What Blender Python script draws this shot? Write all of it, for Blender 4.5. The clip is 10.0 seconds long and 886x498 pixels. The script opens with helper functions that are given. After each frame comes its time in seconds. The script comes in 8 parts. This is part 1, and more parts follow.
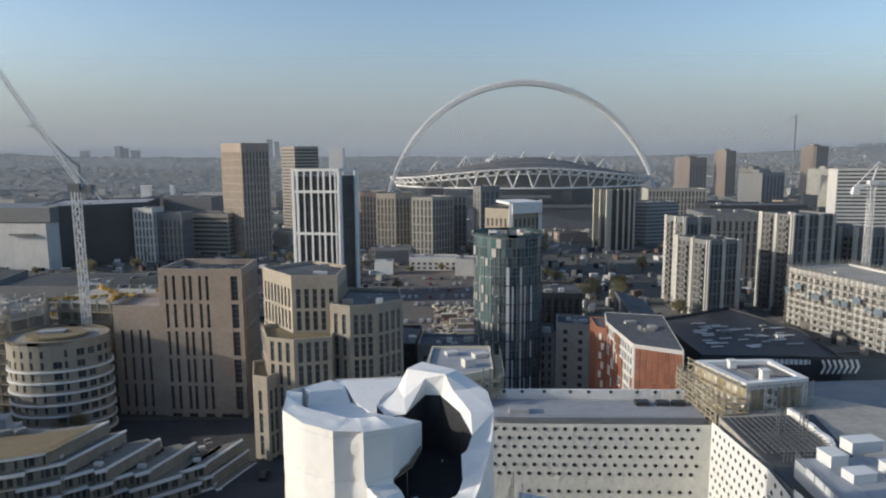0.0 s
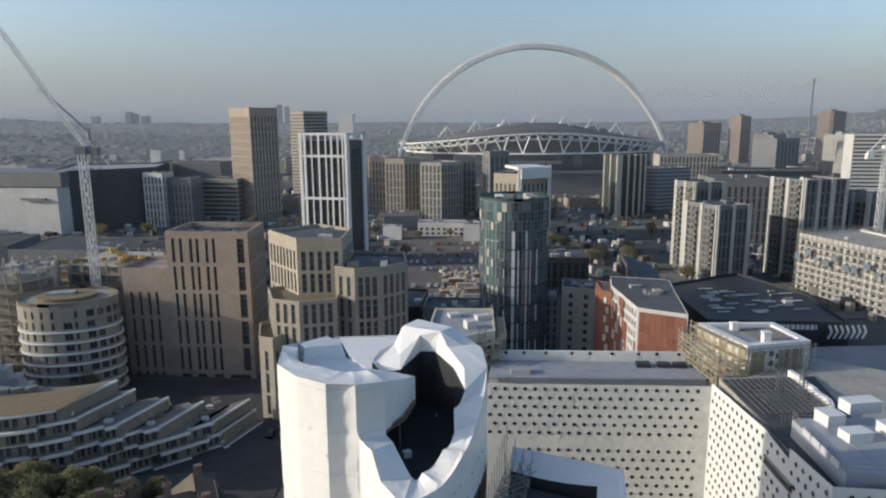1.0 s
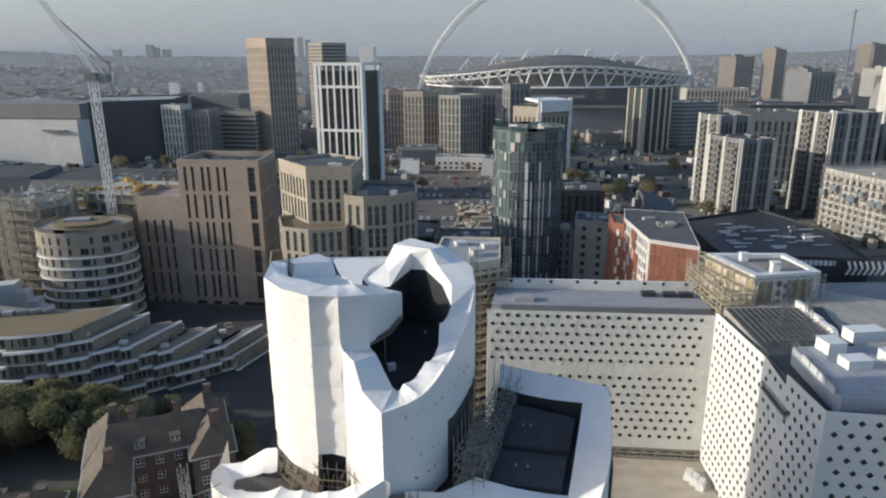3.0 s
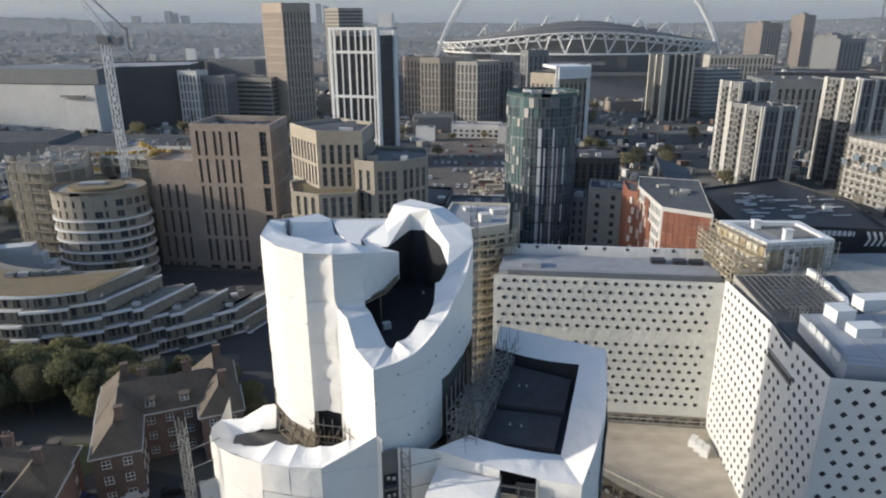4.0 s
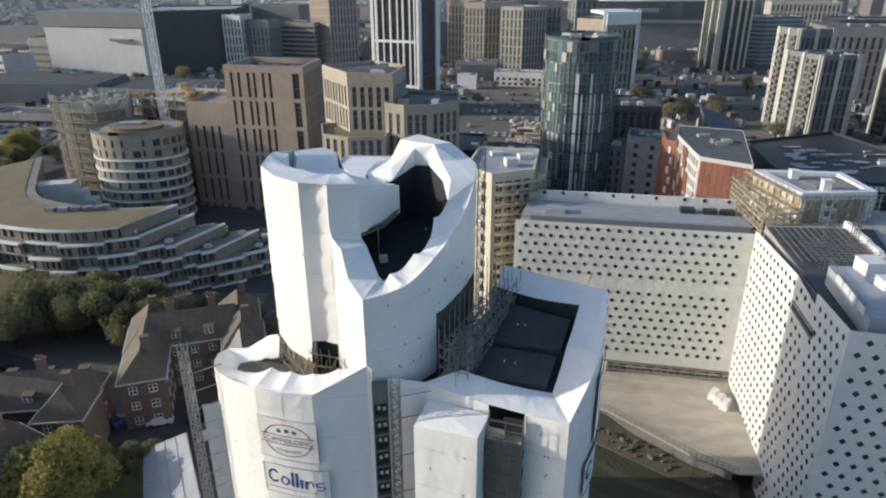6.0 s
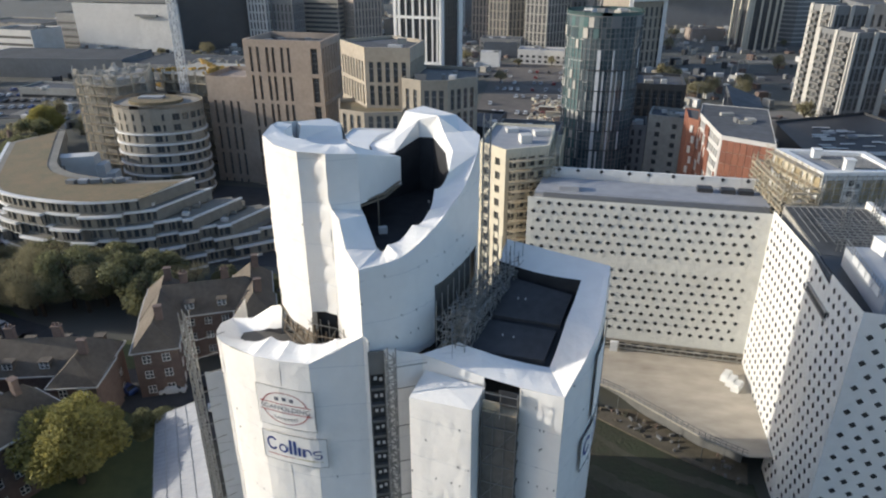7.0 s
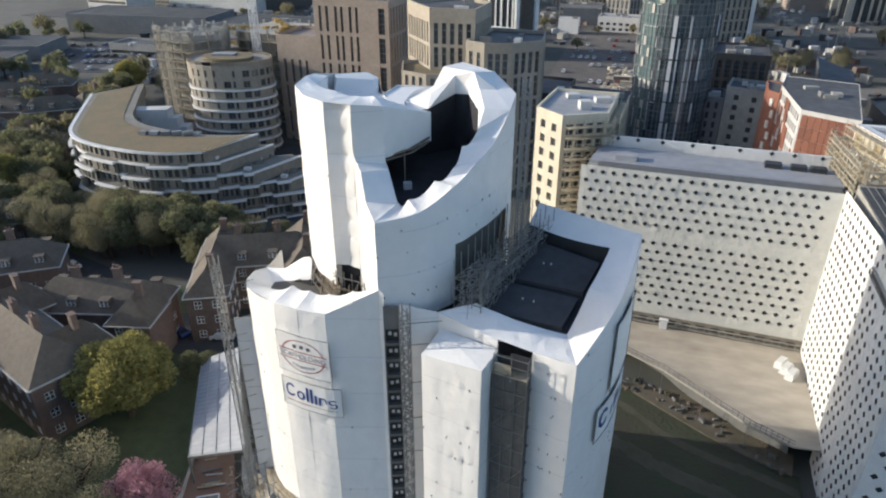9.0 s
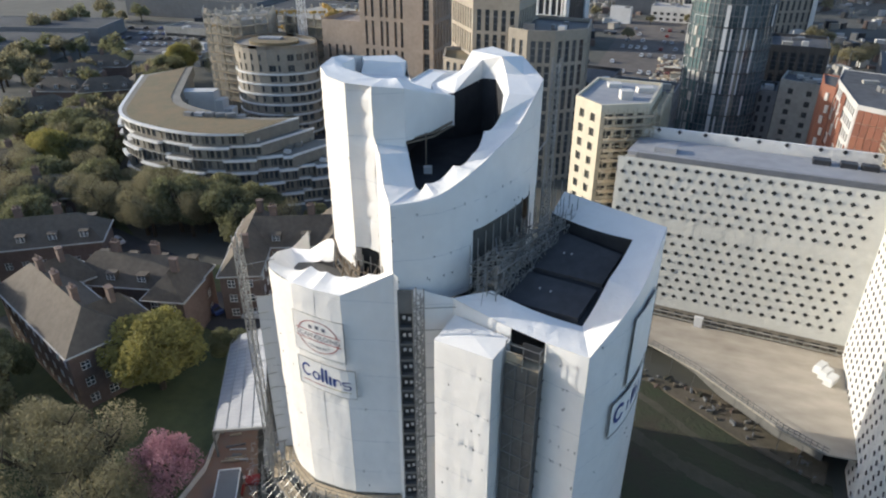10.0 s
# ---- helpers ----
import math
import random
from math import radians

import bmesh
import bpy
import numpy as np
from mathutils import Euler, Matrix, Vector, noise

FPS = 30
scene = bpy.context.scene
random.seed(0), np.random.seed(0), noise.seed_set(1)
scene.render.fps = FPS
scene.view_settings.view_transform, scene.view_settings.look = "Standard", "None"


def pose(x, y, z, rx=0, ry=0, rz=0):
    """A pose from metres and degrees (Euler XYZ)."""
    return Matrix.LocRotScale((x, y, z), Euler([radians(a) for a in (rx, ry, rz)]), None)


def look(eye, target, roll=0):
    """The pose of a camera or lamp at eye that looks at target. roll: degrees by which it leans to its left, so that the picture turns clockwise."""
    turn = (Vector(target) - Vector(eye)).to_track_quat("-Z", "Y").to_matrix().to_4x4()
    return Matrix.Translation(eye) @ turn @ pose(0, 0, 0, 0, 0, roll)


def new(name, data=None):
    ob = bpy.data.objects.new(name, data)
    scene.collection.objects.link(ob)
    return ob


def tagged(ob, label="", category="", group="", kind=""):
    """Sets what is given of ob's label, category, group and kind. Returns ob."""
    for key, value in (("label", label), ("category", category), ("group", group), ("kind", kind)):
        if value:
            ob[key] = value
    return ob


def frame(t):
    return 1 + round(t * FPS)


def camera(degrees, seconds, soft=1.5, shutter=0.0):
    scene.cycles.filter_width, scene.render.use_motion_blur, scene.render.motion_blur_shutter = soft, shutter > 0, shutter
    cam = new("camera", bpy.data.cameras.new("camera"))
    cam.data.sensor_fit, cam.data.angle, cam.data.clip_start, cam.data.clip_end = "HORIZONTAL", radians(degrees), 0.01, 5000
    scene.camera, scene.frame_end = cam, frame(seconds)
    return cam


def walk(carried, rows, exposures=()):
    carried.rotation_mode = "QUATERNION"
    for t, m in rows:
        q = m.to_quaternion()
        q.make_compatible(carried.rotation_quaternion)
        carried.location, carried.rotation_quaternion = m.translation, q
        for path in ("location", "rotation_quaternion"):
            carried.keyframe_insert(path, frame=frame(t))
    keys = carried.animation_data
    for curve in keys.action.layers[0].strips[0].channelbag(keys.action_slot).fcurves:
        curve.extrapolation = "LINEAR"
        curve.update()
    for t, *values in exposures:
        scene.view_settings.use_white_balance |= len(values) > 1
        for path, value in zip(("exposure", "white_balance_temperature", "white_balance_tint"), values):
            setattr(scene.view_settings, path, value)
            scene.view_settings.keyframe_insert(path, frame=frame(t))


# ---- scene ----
cam = camera(67.40, 10.0, soft=2.1)
PATH = [
    (0, (-2.408, -0.063, 75.617), (-0.817, 98.971, 61.840), -0.38),
    (0.5, (-1.588, -0.094, 75.112), (-0.729, 98.573, 58.862), -0.38),
    (1, (-0.762, -0.098, 74.578), (-0.850, 98.143, 55.905), -0.38),
    (1.5, (0.000, -0.000, 74.000), (-1.062, 97.756, 52.962), -0.36),
    (2, (0.816, 0.113, 73.423), (-0.986, 97.343, 50.117), -0.31),
    (2.5, (1.673, 0.270, 72.835), (-0.823, 96.919, 47.288), -0.31),
    (4, (4.559, 0.670, 71.200), (-1.569, 95.195, 39.146), -0.26),
    (4.5, (5.621, 0.834, 70.673), (-2.099, 94.505, 36.525), -0.27),
    (5, (6.677, 1.005, 70.195), (-3.077, 93.876, 34.419), -0.31),
    (5.5, (7.711, 1.189, 69.752), (-3.622, 93.288, 32.479), -0.25),
    (7, (10.856, 1.838, 68.469), (-5.026, 91.453, 27.034), -0.23),
    (7.5, (11.881, 2.140, 68.102), (-6.547, 90.613, 25.290), -0.22),
    (8, (12.899, 2.497, 67.736), (-7.705, 89.917, 23.767), -0.13),
    (8.5, (13.935, 2.877, 67.416), (-9.055, 89.287, 22.642), -0.13),
    (9, (14.989, 3.302, 67.102), (-10.890, 88.518, 21.620), -0.07),
    (9.5, (16.051, 3.842, 66.806), (-13.053, 87.622, 20.612), -0.06),
    (10, (17.111, 4.397, 66.526), (-14.853, 86.748, 19.658), -0.03),
]
walk(cam, [(t, look(eye, target, roll)) for t, eye, target, roll in PATH], exposures=((0.0, -0.2), (3.0, -0.02), (6.0, 0.1), (10.0, 0.3)))

# ---- world and sun ----
SUN_EL, SUN_AZ = radians(16.8), math.atan2(-0.11, -0.99)
to_sun = Vector((math.cos(SUN_AZ) * math.cos(SUN_EL), math.sin(SUN_AZ) * math.cos(SUN_EL), math.sin(SUN_EL)))
world = bpy.data.worlds.new("sky")
scene.world = world
world.use_nodes = True
wn = world.node_tree.nodes
sky = wn.new("ShaderNodeTexSky")
sky.sky_type, sky.sun_disc = "NISHITA", False
sky.sun_elevation, sky.sun_rotation = SUN_EL, math.atan2(to_sun.x, to_sun.y)
sky.altitude, sky.air_density, sky.dust_density, sky.ozone_density = 60, 1.0, 1.6, 2.2
smog = wn.new("ShaderNodeMix")
smog.data_type, smog.blend_type = "RGBA", "MULTIPLY"
smog.inputs[0].default_value = 1.0
smog.inputs[7].default_value = (1.0, 0.982, 0.99, 1)
world.node_tree.links.new(sky.outputs[0], smog.inputs[6])
world.node_tree.links.new(smog.outputs[2], wn["Background"].inputs[0])
wn["Background"].inputs[1].default_value = 0.205
sun = new("sun", bpy.data.lights.new("sun", "SUN"))
sun.data.energy, sun.data.angle, sun.data.color = 3.9, radians(0.7), (1.0, 0.93, 0.80)
sun.matrix_world = look(to_sun * 300, (0, 0, 0))


# ---- materials ----
def material(name, color, rough=0.7, vary=0.25, size=1.0, second=None, metal=0.0, bump=0.0, bump_size=0.2, per_object=0.0, spec=0.5, stretch=(1, 1, 1), bump2=0.0):
    """Two scales of noise over a base colour, with fine relief and a shift from object to object."""
    m = bpy.data.materials.new(name)
    m.use_nodes = True
    n, link = m.node_tree.nodes, m.node_tree.links.new
    b = n["Principled BSDF"]
    b.inputs["Roughness"].default_value, b.inputs["Metallic"].default_value = rough, metal
    b.inputs["Specular IOR Level"].default_value = spec
    geo = n.new("ShaderNodeNewGeometry")
    mp = n.new("ShaderNodeMapping")
    mp.inputs["Scale"].default_value = stretch
    link(geo.outputs["Position"], mp.inputs["Vector"])
    big, small = n.new("ShaderNodeTexNoise"), n.new("ShaderNodeTexNoise")
    big.inputs["Scale"].default_value, small.inputs["Scale"].default_value = 1 / (size * 6), 1 / size
    big.inputs["Detail"].default_value, small.inputs["Detail"].default_value = 3, 4
    for t in (big, small):
        link(mp.outputs[0], t.inputs["Vector"])
    add = n.new("ShaderNodeMath")
    add.operation = "ADD"
    link(big.outputs[0], add.inputs[0])
    link(small.outputs[0], add.inputs[1])
    last = add
    if per_object:
        info, ma = n.new("ShaderNodeObjectInfo"), n.new("ShaderNodeMath")
        ma.operation = "MULTIPLY_ADD"
        ma.inputs[1].default_value = per_object
        link(info.outputs["Random"], ma.inputs[0])
        link(add.outputs[0], ma.inputs[2])
        last = ma
    rng = n.new("ShaderNodeMapRange")
    rng.inputs["From Min"].default_value, rng.inputs["From Max"].default_value = 0.65, 1.35 + per_object
    link(last.outputs[0], rng.inputs[0])
    mix = n.new("ShaderNodeMix")
    mix.data_type = "RGBA"
    c2 = second or tuple(c * (1 - vary) for c in color)
    mix.inputs[6].default_value = (*color, 1) if second else (*[min(1, c * (1 + vary * 0.5)) for c in color], 1)
    mix.inputs[7].default_value = (*c2, 1)
    link(rng.outputs[0], mix.inputs[0])
    link(mix.outputs[2], b.inputs["Base Color"])
    if bump:
        t, bp = n.new("ShaderNodeTexNoise"), n.new("ShaderNodeBump")
        t.inputs["Scale"].default_value, t.inputs["Detail"].default_value = 1 / bump_size, 5
        bp.inputs["Strength"].default_value, bp.inputs["Distance"].default_value = bump, bump_size * 0.6
        link(mp.outputs[0], t.inputs["Vector"])
        link(t.outputs[0], bp.inputs["Height"])
        if bump2:
            t2, bp2 = n.new("ShaderNodeTexNoise"), n.new("ShaderNodeBump")
            t2.inputs["Scale"].default_value, t2.inputs["Detail"].default_value, t2.inputs["Distortion"].default_value = 3.2, 3, 1.2
            bp2.inputs["Strength"].default_value, bp2.inputs["Distance"].default_value = bump2, 0.12
            link(mp.outputs[0], t2.inputs["Vector"])
            link(t2.outputs[0], bp2.inputs["Height"])
            link(bp2.outputs[0], bp.inputs["Normal"])
        link(bp.outputs[0], b.inputs["Normal"])
    return m


WRAP = material("white shrink wrap", (0.775, 0.765, 0.745), 0.42, 0.06, 1.2, bump=0.16, bump_size=0.6, bump2=0.09)
WRAP2 = material("white monoflex sheet", (0.70, 0.70, 0.685), 0.48, 0.08, 1.5, bump=0.28, bump_size=0.9, bump2=0.22)
# Copy of WRAP2 dulled to put the long wall's grazing light into its colour.
WRAP3 = material("dulled cream monoflex sheet", (0.62, 0.622, 0.58), 0.48, 0.10, 1.5, bump=0.24, bump_size=0.9, bump2=0.18)
# Membrane darkened and blued to carry the tower's shadow on the block roof.
ROOFSHADE = material("shade-tinted roof membrane", (0.36, 0.38, 0.41), 0.6, 0.25, 3.0, second=(0.28, 0.30, 0.33))
SEAM = material("sheet seam", (0.58, 0.59, 0.60), 0.5, 0.1)
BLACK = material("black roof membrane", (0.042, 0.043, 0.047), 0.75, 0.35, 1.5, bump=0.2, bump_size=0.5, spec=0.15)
BLACK2 = material("grey black roof felt", (0.062, 0.062, 0.066), 0.7, 0.3, 0.8, bump=0.15, bump_size=0.3, spec=0.25)
STEEL = material("galvanised scaffold tube", (0.33, 0.33, 0.32), 0.45, 0.25, 0.5, metal=0.6)
BOARD = material("scaffold board", (0.40, 0.335, 0.24), 0.8, 0.35, 0.6)
NET = material("debris netting", (0.115, 0.11, 0.10), 0.9, 0.35, 0.7)
NETTAN = material("tan netting", (0.36, 0.30, 0.19), 0.9, 0.3, 0.7)
GLASS = material("window glass", (0.035, 0.042, 0.05), 0.12, 0.5, 2.0, second=(0.10, 0.11, 0.12), per_object=1.0, spec=0.6)
DARKPANE = material("dark opening", (0.02, 0.022, 0.026), 0.5, 0.4, 1.0, second=(0.055, 0.058, 0.06), per_object=0.8)
BROWN = material("brown brick", (0.35, 0.285, 0.235), 0.85, 0.2, 1.0, bump=0.2, bump_size=0.25)
TAN = material("buff brick", (0.37, 0.325, 0.265), 0.85, 0.2, 1.0, bump=0.2, bump_size=0.25)
ROSE = material("rosy buff brick", (0.40, 0.325, 0.265), 0.85, 0.2, 1.0, bump=0.2, bump_size=0.25)
TAN2 = material("grey buff brick", (0.31, 0.28, 0.235), 0.85, 0.2, 1.0, bump=0.2, bump_size=0.25)
CREAM = material("cream render", (0.56, 0.515, 0.41), 0.8, 0.15, 1.5)
WHITE = material("white render", (0.70, 0.70, 0.69), 0.7, 0.12, 2.0)
OFFWHITE = material("off white panel", (0.55, 0.54, 0.52), 0.7, 0.15, 2.0)
CONC = material("concrete", (0.36, 0.345, 0.31), 0.85, 0.25, 1.2, bump=0.2, bump_size=0.4)
CONCD = material("dark concrete", (0.17, 0.168, 0.16), 0.85, 0.25, 1.2)
GREY = material("grey cladding", (0.17, 0.175, 0.18), 0.6, 0.2, 2.0)
DARK = material("black cladding", (0.035, 0.037, 0.042), 0.5, 0.3, 2.0)
ROOF = material("grey roof", (0.12, 0.125, 0.135), 0.95, 0.35, 2.0, bump=0.1, bump_size=0.5, spec=0.15)
ROOFPALE = material("pale roof membrane", (0.34, 0.35, 0.37), 0.8, 0.3, 2.0, second=(0.25, 0.26, 0.28))
SEDUM = material("sedum green roof", (0.23, 0.165, 0.095), 0.95, 0.4, 0.9, second=(0.15, 0.135, 0.08), bump=0.4, bump_size=0.3)
ORANGE = material("terracotta cladding", (0.29, 0.118, 0.072), 0.7, 0.35, 1.0, second=(0.16, 0.06, 0.04), per_object=1.2)
TEAL = material("teal glass", (0.05, 0.125, 0.13), 0.12, 0.4, 2.0, second=(0.17, 0.225, 0.225), per_object=1.0, spec=0.8)
TEALD = material("blue grey glass", (0.025, 0.05, 0.06), 0.1, 0.4, 2.0, second=(0.13, 0.16, 0.175), per_object=1.0, spec=0.8)
BRICK = material("red house brick", (0.165, 0.118, 0.10), 0.9, 0.3, 0.7, bump=0.3, bump_size=0.2)
TILE = material("brown roof tile", (0.125, 0.103, 0.08), 0.85, 0.3, 0.8, bump=0.4, bump_size=0.3)
PAINT = material("white paint", (0.78, 0.78, 0.76), 0.5, 0.08, 1.0)
ASPHALT = material("asphalt", (0.055, 0.056, 0.06), 0.9, 0.3, 2.0, bump=0.1, bump_size=0.2)
PAVE = material("paving", (0.17, 0.162, 0.148), 0.9, 0.25, 1.5)
DECK = material("concrete deck", (0.49, 0.44, 0.365), 0.85, 0.3, 2.6, second=(0.29, 0.25, 0.20), stretch=(0.6, 1.2, 1), bump=0.05, bump_size=0.3)
LAWN = material("lawn", (0.095, 0.112, 0.05), 0.95, 0.35, 1.6, second=(0.06, 0.075, 0.035), bump=0.5, bump_size=0.25)
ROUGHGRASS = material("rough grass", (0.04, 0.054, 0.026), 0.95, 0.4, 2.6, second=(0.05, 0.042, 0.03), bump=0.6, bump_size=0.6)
EARTH = material("city ground", (0.115, 0.112, 0.10), 0.95, 0.35, 12.0, second=(0.065, 0.068, 0.055))
BARK = material("bark", (0.075, 0.058, 0.04), 0.95, 0.3, 0.4)
LEAF = material("dark green leaves", (0.155, 0.165, 0.085), 0.8, 0.4, 1.0, second=(0.25, 0.24, 0.13), per_object=0.6)
LEAFY = material("yellow green leaves", (0.38, 0.335, 0.11), 0.8, 0.35, 0.8, second=(0.27, 0.25, 0.085))
LEAFB = material("budding twigs", (0.32, 0.285, 0.175), 0.85, 0.35, 0.8, second=(0.235, 0.215, 0.125))
PINK = material("pink blossom", (0.60, 0.33, 0.37), 0.8, 0.3, 0.6, second=(0.42, 0.22, 0.25))
ARCH = material("white arch steel", (0.80, 0.80, 0.79), 0.5, 0.1, 4.0)
YELLOW = material("yellow formwork", (0.42, 0.27, 0.07), 0.8, 0.3, 0.8)
RED = material("red paint", (0.32, 0.04, 0.04), 0.5, 0.2)
PRINT = material("faded grey print", (0.12, 0.125, 0.16), 0.6, 0.2)
BLUE = material("blue print", (0.02, 0.05, 0.22), 0.5, 0.2)
BLUENET = material("blue netting", (0.15, 0.19, 0.225), 0.85, 0.3, 1.0)
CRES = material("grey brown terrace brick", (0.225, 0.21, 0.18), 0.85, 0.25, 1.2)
DIRTBAND = material("dusty brown plinth", (0.24, 0.215, 0.175), 0.9, 0.35, 1.2)
DUST = material("dusty site ground", (0.155, 0.135, 0.118), 0.95, 0.35, 4.0, second=(0.095, 0.085, 0.076))
DIRT2 = material("dark dirt", (0.085, 0.08, 0.06), 0.95, 0.4, 1.2, second=(0.055, 0.056, 0.036), bump=0.4, bump_size=0.4)
STANDROOF = material("grey stadium roof", (0.135, 0.135, 0.135), 0.75, 0.3, 8.0, second=(0.09, 0.09, 0.092))
FARBRICK = material("far brown brick", (0.21, 0.175, 0.15), 0.9, 0.2, 6.0)
PIER = material("pale stone pier", (0.44, 0.43, 0.40), 0.75, 0.15, 1.5)
BAND = material("pale terrace band", (0.47, 0.45, 0.41), 0.75, 0.15, 1.5)
CASTCONC = material("fresh concrete", (0.42, 0.39, 0.33), 0.85, 0.25, 1.2)
# Far house colour greyed to include some distance haze.
SUBURB = material("haze-greyed distant houses", (0.20, 0.19, 0.18), 0.9, 0.3, 30.0, second=(0.15, 0.145, 0.14))
LOBEROOF = material("dusty roof felt", (0.15, 0.14, 0.125), 0.9, 0.35, 0.7, second=(0.09, 0.085, 0.078))
TUBETAN = material("weathered tan scaffold tube", (0.42, 0.38, 0.29), 0.7, 0.25, 0.6)
SHEETROOF = material("dark corrugated roof", (0.085, 0.09, 0.095), 0.9, 0.3, 2.0, spec=0.2)
TIMBER = material("raw brown timber", (0.20, 0.165, 0.125), 0.85, 0.35, 0.5)
DIRT = material("bare dirt", (0.15, 0.125, 0.095), 0.95, 0.4, 1.2, second=(0.085, 0.075, 0.05), bump=0.4, bump_size=0.4)
# Far woods and walls greyed and low in contrast, imitating haze.
FAR = material("haze-greyed distant woods", (0.11, 0.112, 0.10), 0.95, 0.4, 40.0, second=(0.15, 0.148, 0.135))
FARWALL = material("distant walls", (0.30, 0.295, 0.285), 0.9, 0.3, 30.0)


def translucent(m, share):
    """Thin leaves: part of the light comes through them."""
    n, link = m.node_tree.nodes, m.node_tree.links.new
    t, mx = n.new("ShaderNodeBsdfTranslucent"), n.new("ShaderNodeMixShader")
    src = n["Principled BSDF"].inputs["Base Color"].links[0].from_socket
    link(src, t.inputs[0])
    mx.inputs[0].default_value = share
    link(n["Principled BSDF"].outputs[0], mx.inputs[1])
    link(t.outputs[0], mx.inputs[2])
    link(mx.outputs[0], n["Material Output"].inputs[0])


for leaf_mat in (LEAF, LEAFY, LEAFB, PINK):
    translucent(leaf_mat, 0.45)
CARS = [material("car " + n, c, 0.3, 0.1) for n, c in (("white", (0.6, 0.6, 0.6)), ("silver", (0.35, 0.36, 0.38)), ("black", (0.015, 0.015, 0.018)), ("blue", (0.03, 0.06, 0.2)), ("red", (0.25, 0.02, 0.02)))]


# ---- mesh helpers ----
def mesh(name, verts, faces, mat, parent=None, label="", smooth=False):
    me = bpy.data.meshes.new(name)
    me.from_pydata([tuple(v) for v in verts], [], faces)
    mats = mat if isinstance(mat, (list, tuple)) else [mat]
    for m in mats:
        me.materials.append(m)
    if smooth:
        me.shade_smooth()
    ob = new(name, me)
    if parent is not None:
        ob.parent = parent
    if label:
        ob["label"] = label
    return ob


def thing(name, label, category, group="", kind="", at=(0, 0, 0), turn=0):
    ob = new(name)
    ob.empty_display_size = 0.5
    ob.matrix_world = pose(*at, 0, 0, turn)
    return tagged(ob, label, category, group, kind)


class Geo:
    """Collects boxes, bars and prisms into one mesh."""

    def __init__(self):
        self.v, self.f = [], []

    def add(self, verts, faces):
        n = len(self.v)
        self.v += [tuple(v) for v in verts]
        self.f += [tuple(i + n for i in f) for f in faces]
        return self

    def box(self, c, s, turn=0):
        cx, cy, cz = c
        ca, sa = math.cos(radians(turn)), math.sin(radians(turn))
        vs = []
        for dz in (-0.5, 0.5):
            for dx, dy in ((-0.5, -0.5), (0.5, -0.5), (0.5, 0.5), (-0.5, 0.5)):
                x, y = dx * s[0], dy * s[1]
                vs.append((cx + x * ca - y * sa, cy + x * sa + y * ca, cz + dz * s[2]))
        return self.add(vs, [(3, 2, 1, 0), (4, 5, 6, 7), (0, 1, 5, 4), (1, 2, 6, 5), (2, 3, 7, 6), (3, 0, 4, 7)])

    def bar(self, a, b, r):
        a, b = Vector(a), Vector(b)
        d = (b - a).normalized()
        u = d.cross(Vector((0, 0, 1)) if abs(d.z) < 0.9 else Vector((1, 0, 0))).normalized() * r
        w = d.cross(u).normalized() * r
        vs = [p + s * u + t * w for p in (a, b) for s, t in ((1, 1), (-1, 1), (-1, -1), (1, -1))]
        return self.add(vs, [(0, 1, 2, 3), (7, 6, 5, 4), (0, 4, 5, 1), (1, 5, 6, 2), (2, 6, 7, 3), (3, 7, 4, 0)])

    def prism(self, loop, z0, z1):
        n = len(loop)
        vs = [(x, y, z0) for x, y in loop] + [(x, y, z1) for x, y in loop]
        return self.add(vs, [tuple(range(n))[::-1], tuple(range(n, 2 * n))] + [(i, (i + 1) % n, n + (i + 1) % n, n + i) for i in range(n)])

    def quad(self, a, b, c, d):
        return self.add([a, b, c, d], [(0, 1, 2, 3)])

    def out(self, name, mat, parent=None, label="", smooth=False):
        return mesh(name, self.v, self.f, mat, parent, label, smooth)


def turned(loop):
    """The loop, counter-clockwise."""
    area = sum(a[0] * b[1] - a[1] * b[0] for a, b in zip(loop, loop[1:] + loop[:1]))
    return loop if area > 0 else loop[::-1]


def inset(loop, d):
    """The loop moved inwards by d."""
    n, res = len(loop), []
    for i in range(n):
        p, q, r = (Vector(loop[(i + k) % n]) for k in (-1, 0, 1))
        e, f = (q - p).normalized(), (r - q).normalized()
        ne, nf = Vector((-e.y, e.x)), Vector((-f.y, f.x))
        m = ne + nf
        m = m / max(0.4, m.length_squared / 2 * 1.0) if m.length > 0.1 else ne
        res.append(tuple(q + m * d))
    return res


PANES = {}


def pane_mesh(w, h, mat):
    """One window: a pane with a thin frame and a mid bar; shared by alike windows."""
    key = (round(w, 1), round(h, 1), mat.name)
    if key not in PANES:
        me = bpy.data.meshes.new("window")
        w, h = key[0] / 2 + 0.05, key[1] / 2 + 0.05
        g = Geo().quad((-w, 0, -h), (w, 0, -h), (w, 0, h), (-w, 0, h))
        n = max(1, round(2 * h / 1.5))
        for k in range(1, n):
            z = -h + 2 * h * k / n
            g.box((0, -0.03, z), (2 * w, 0.06, 0.1 if k % 2 else 0.22))
        m = max(1, round(2 * w / 1.2)) if w < 4 else 1
        for k in range(1, m):
            g.box((-w + 2 * w * k / m, -0.03, 0), (0.08, 0.06, 2 * h))
        me.from_pydata(g.v, [], g.f)
        me.materials.append(mat)
        me.materials.append(GREY)
        for k in range(1, len(me.polygons)):
            me.polygons[k].material_index = 1
        PANES[key] = me
    return PANES[key]


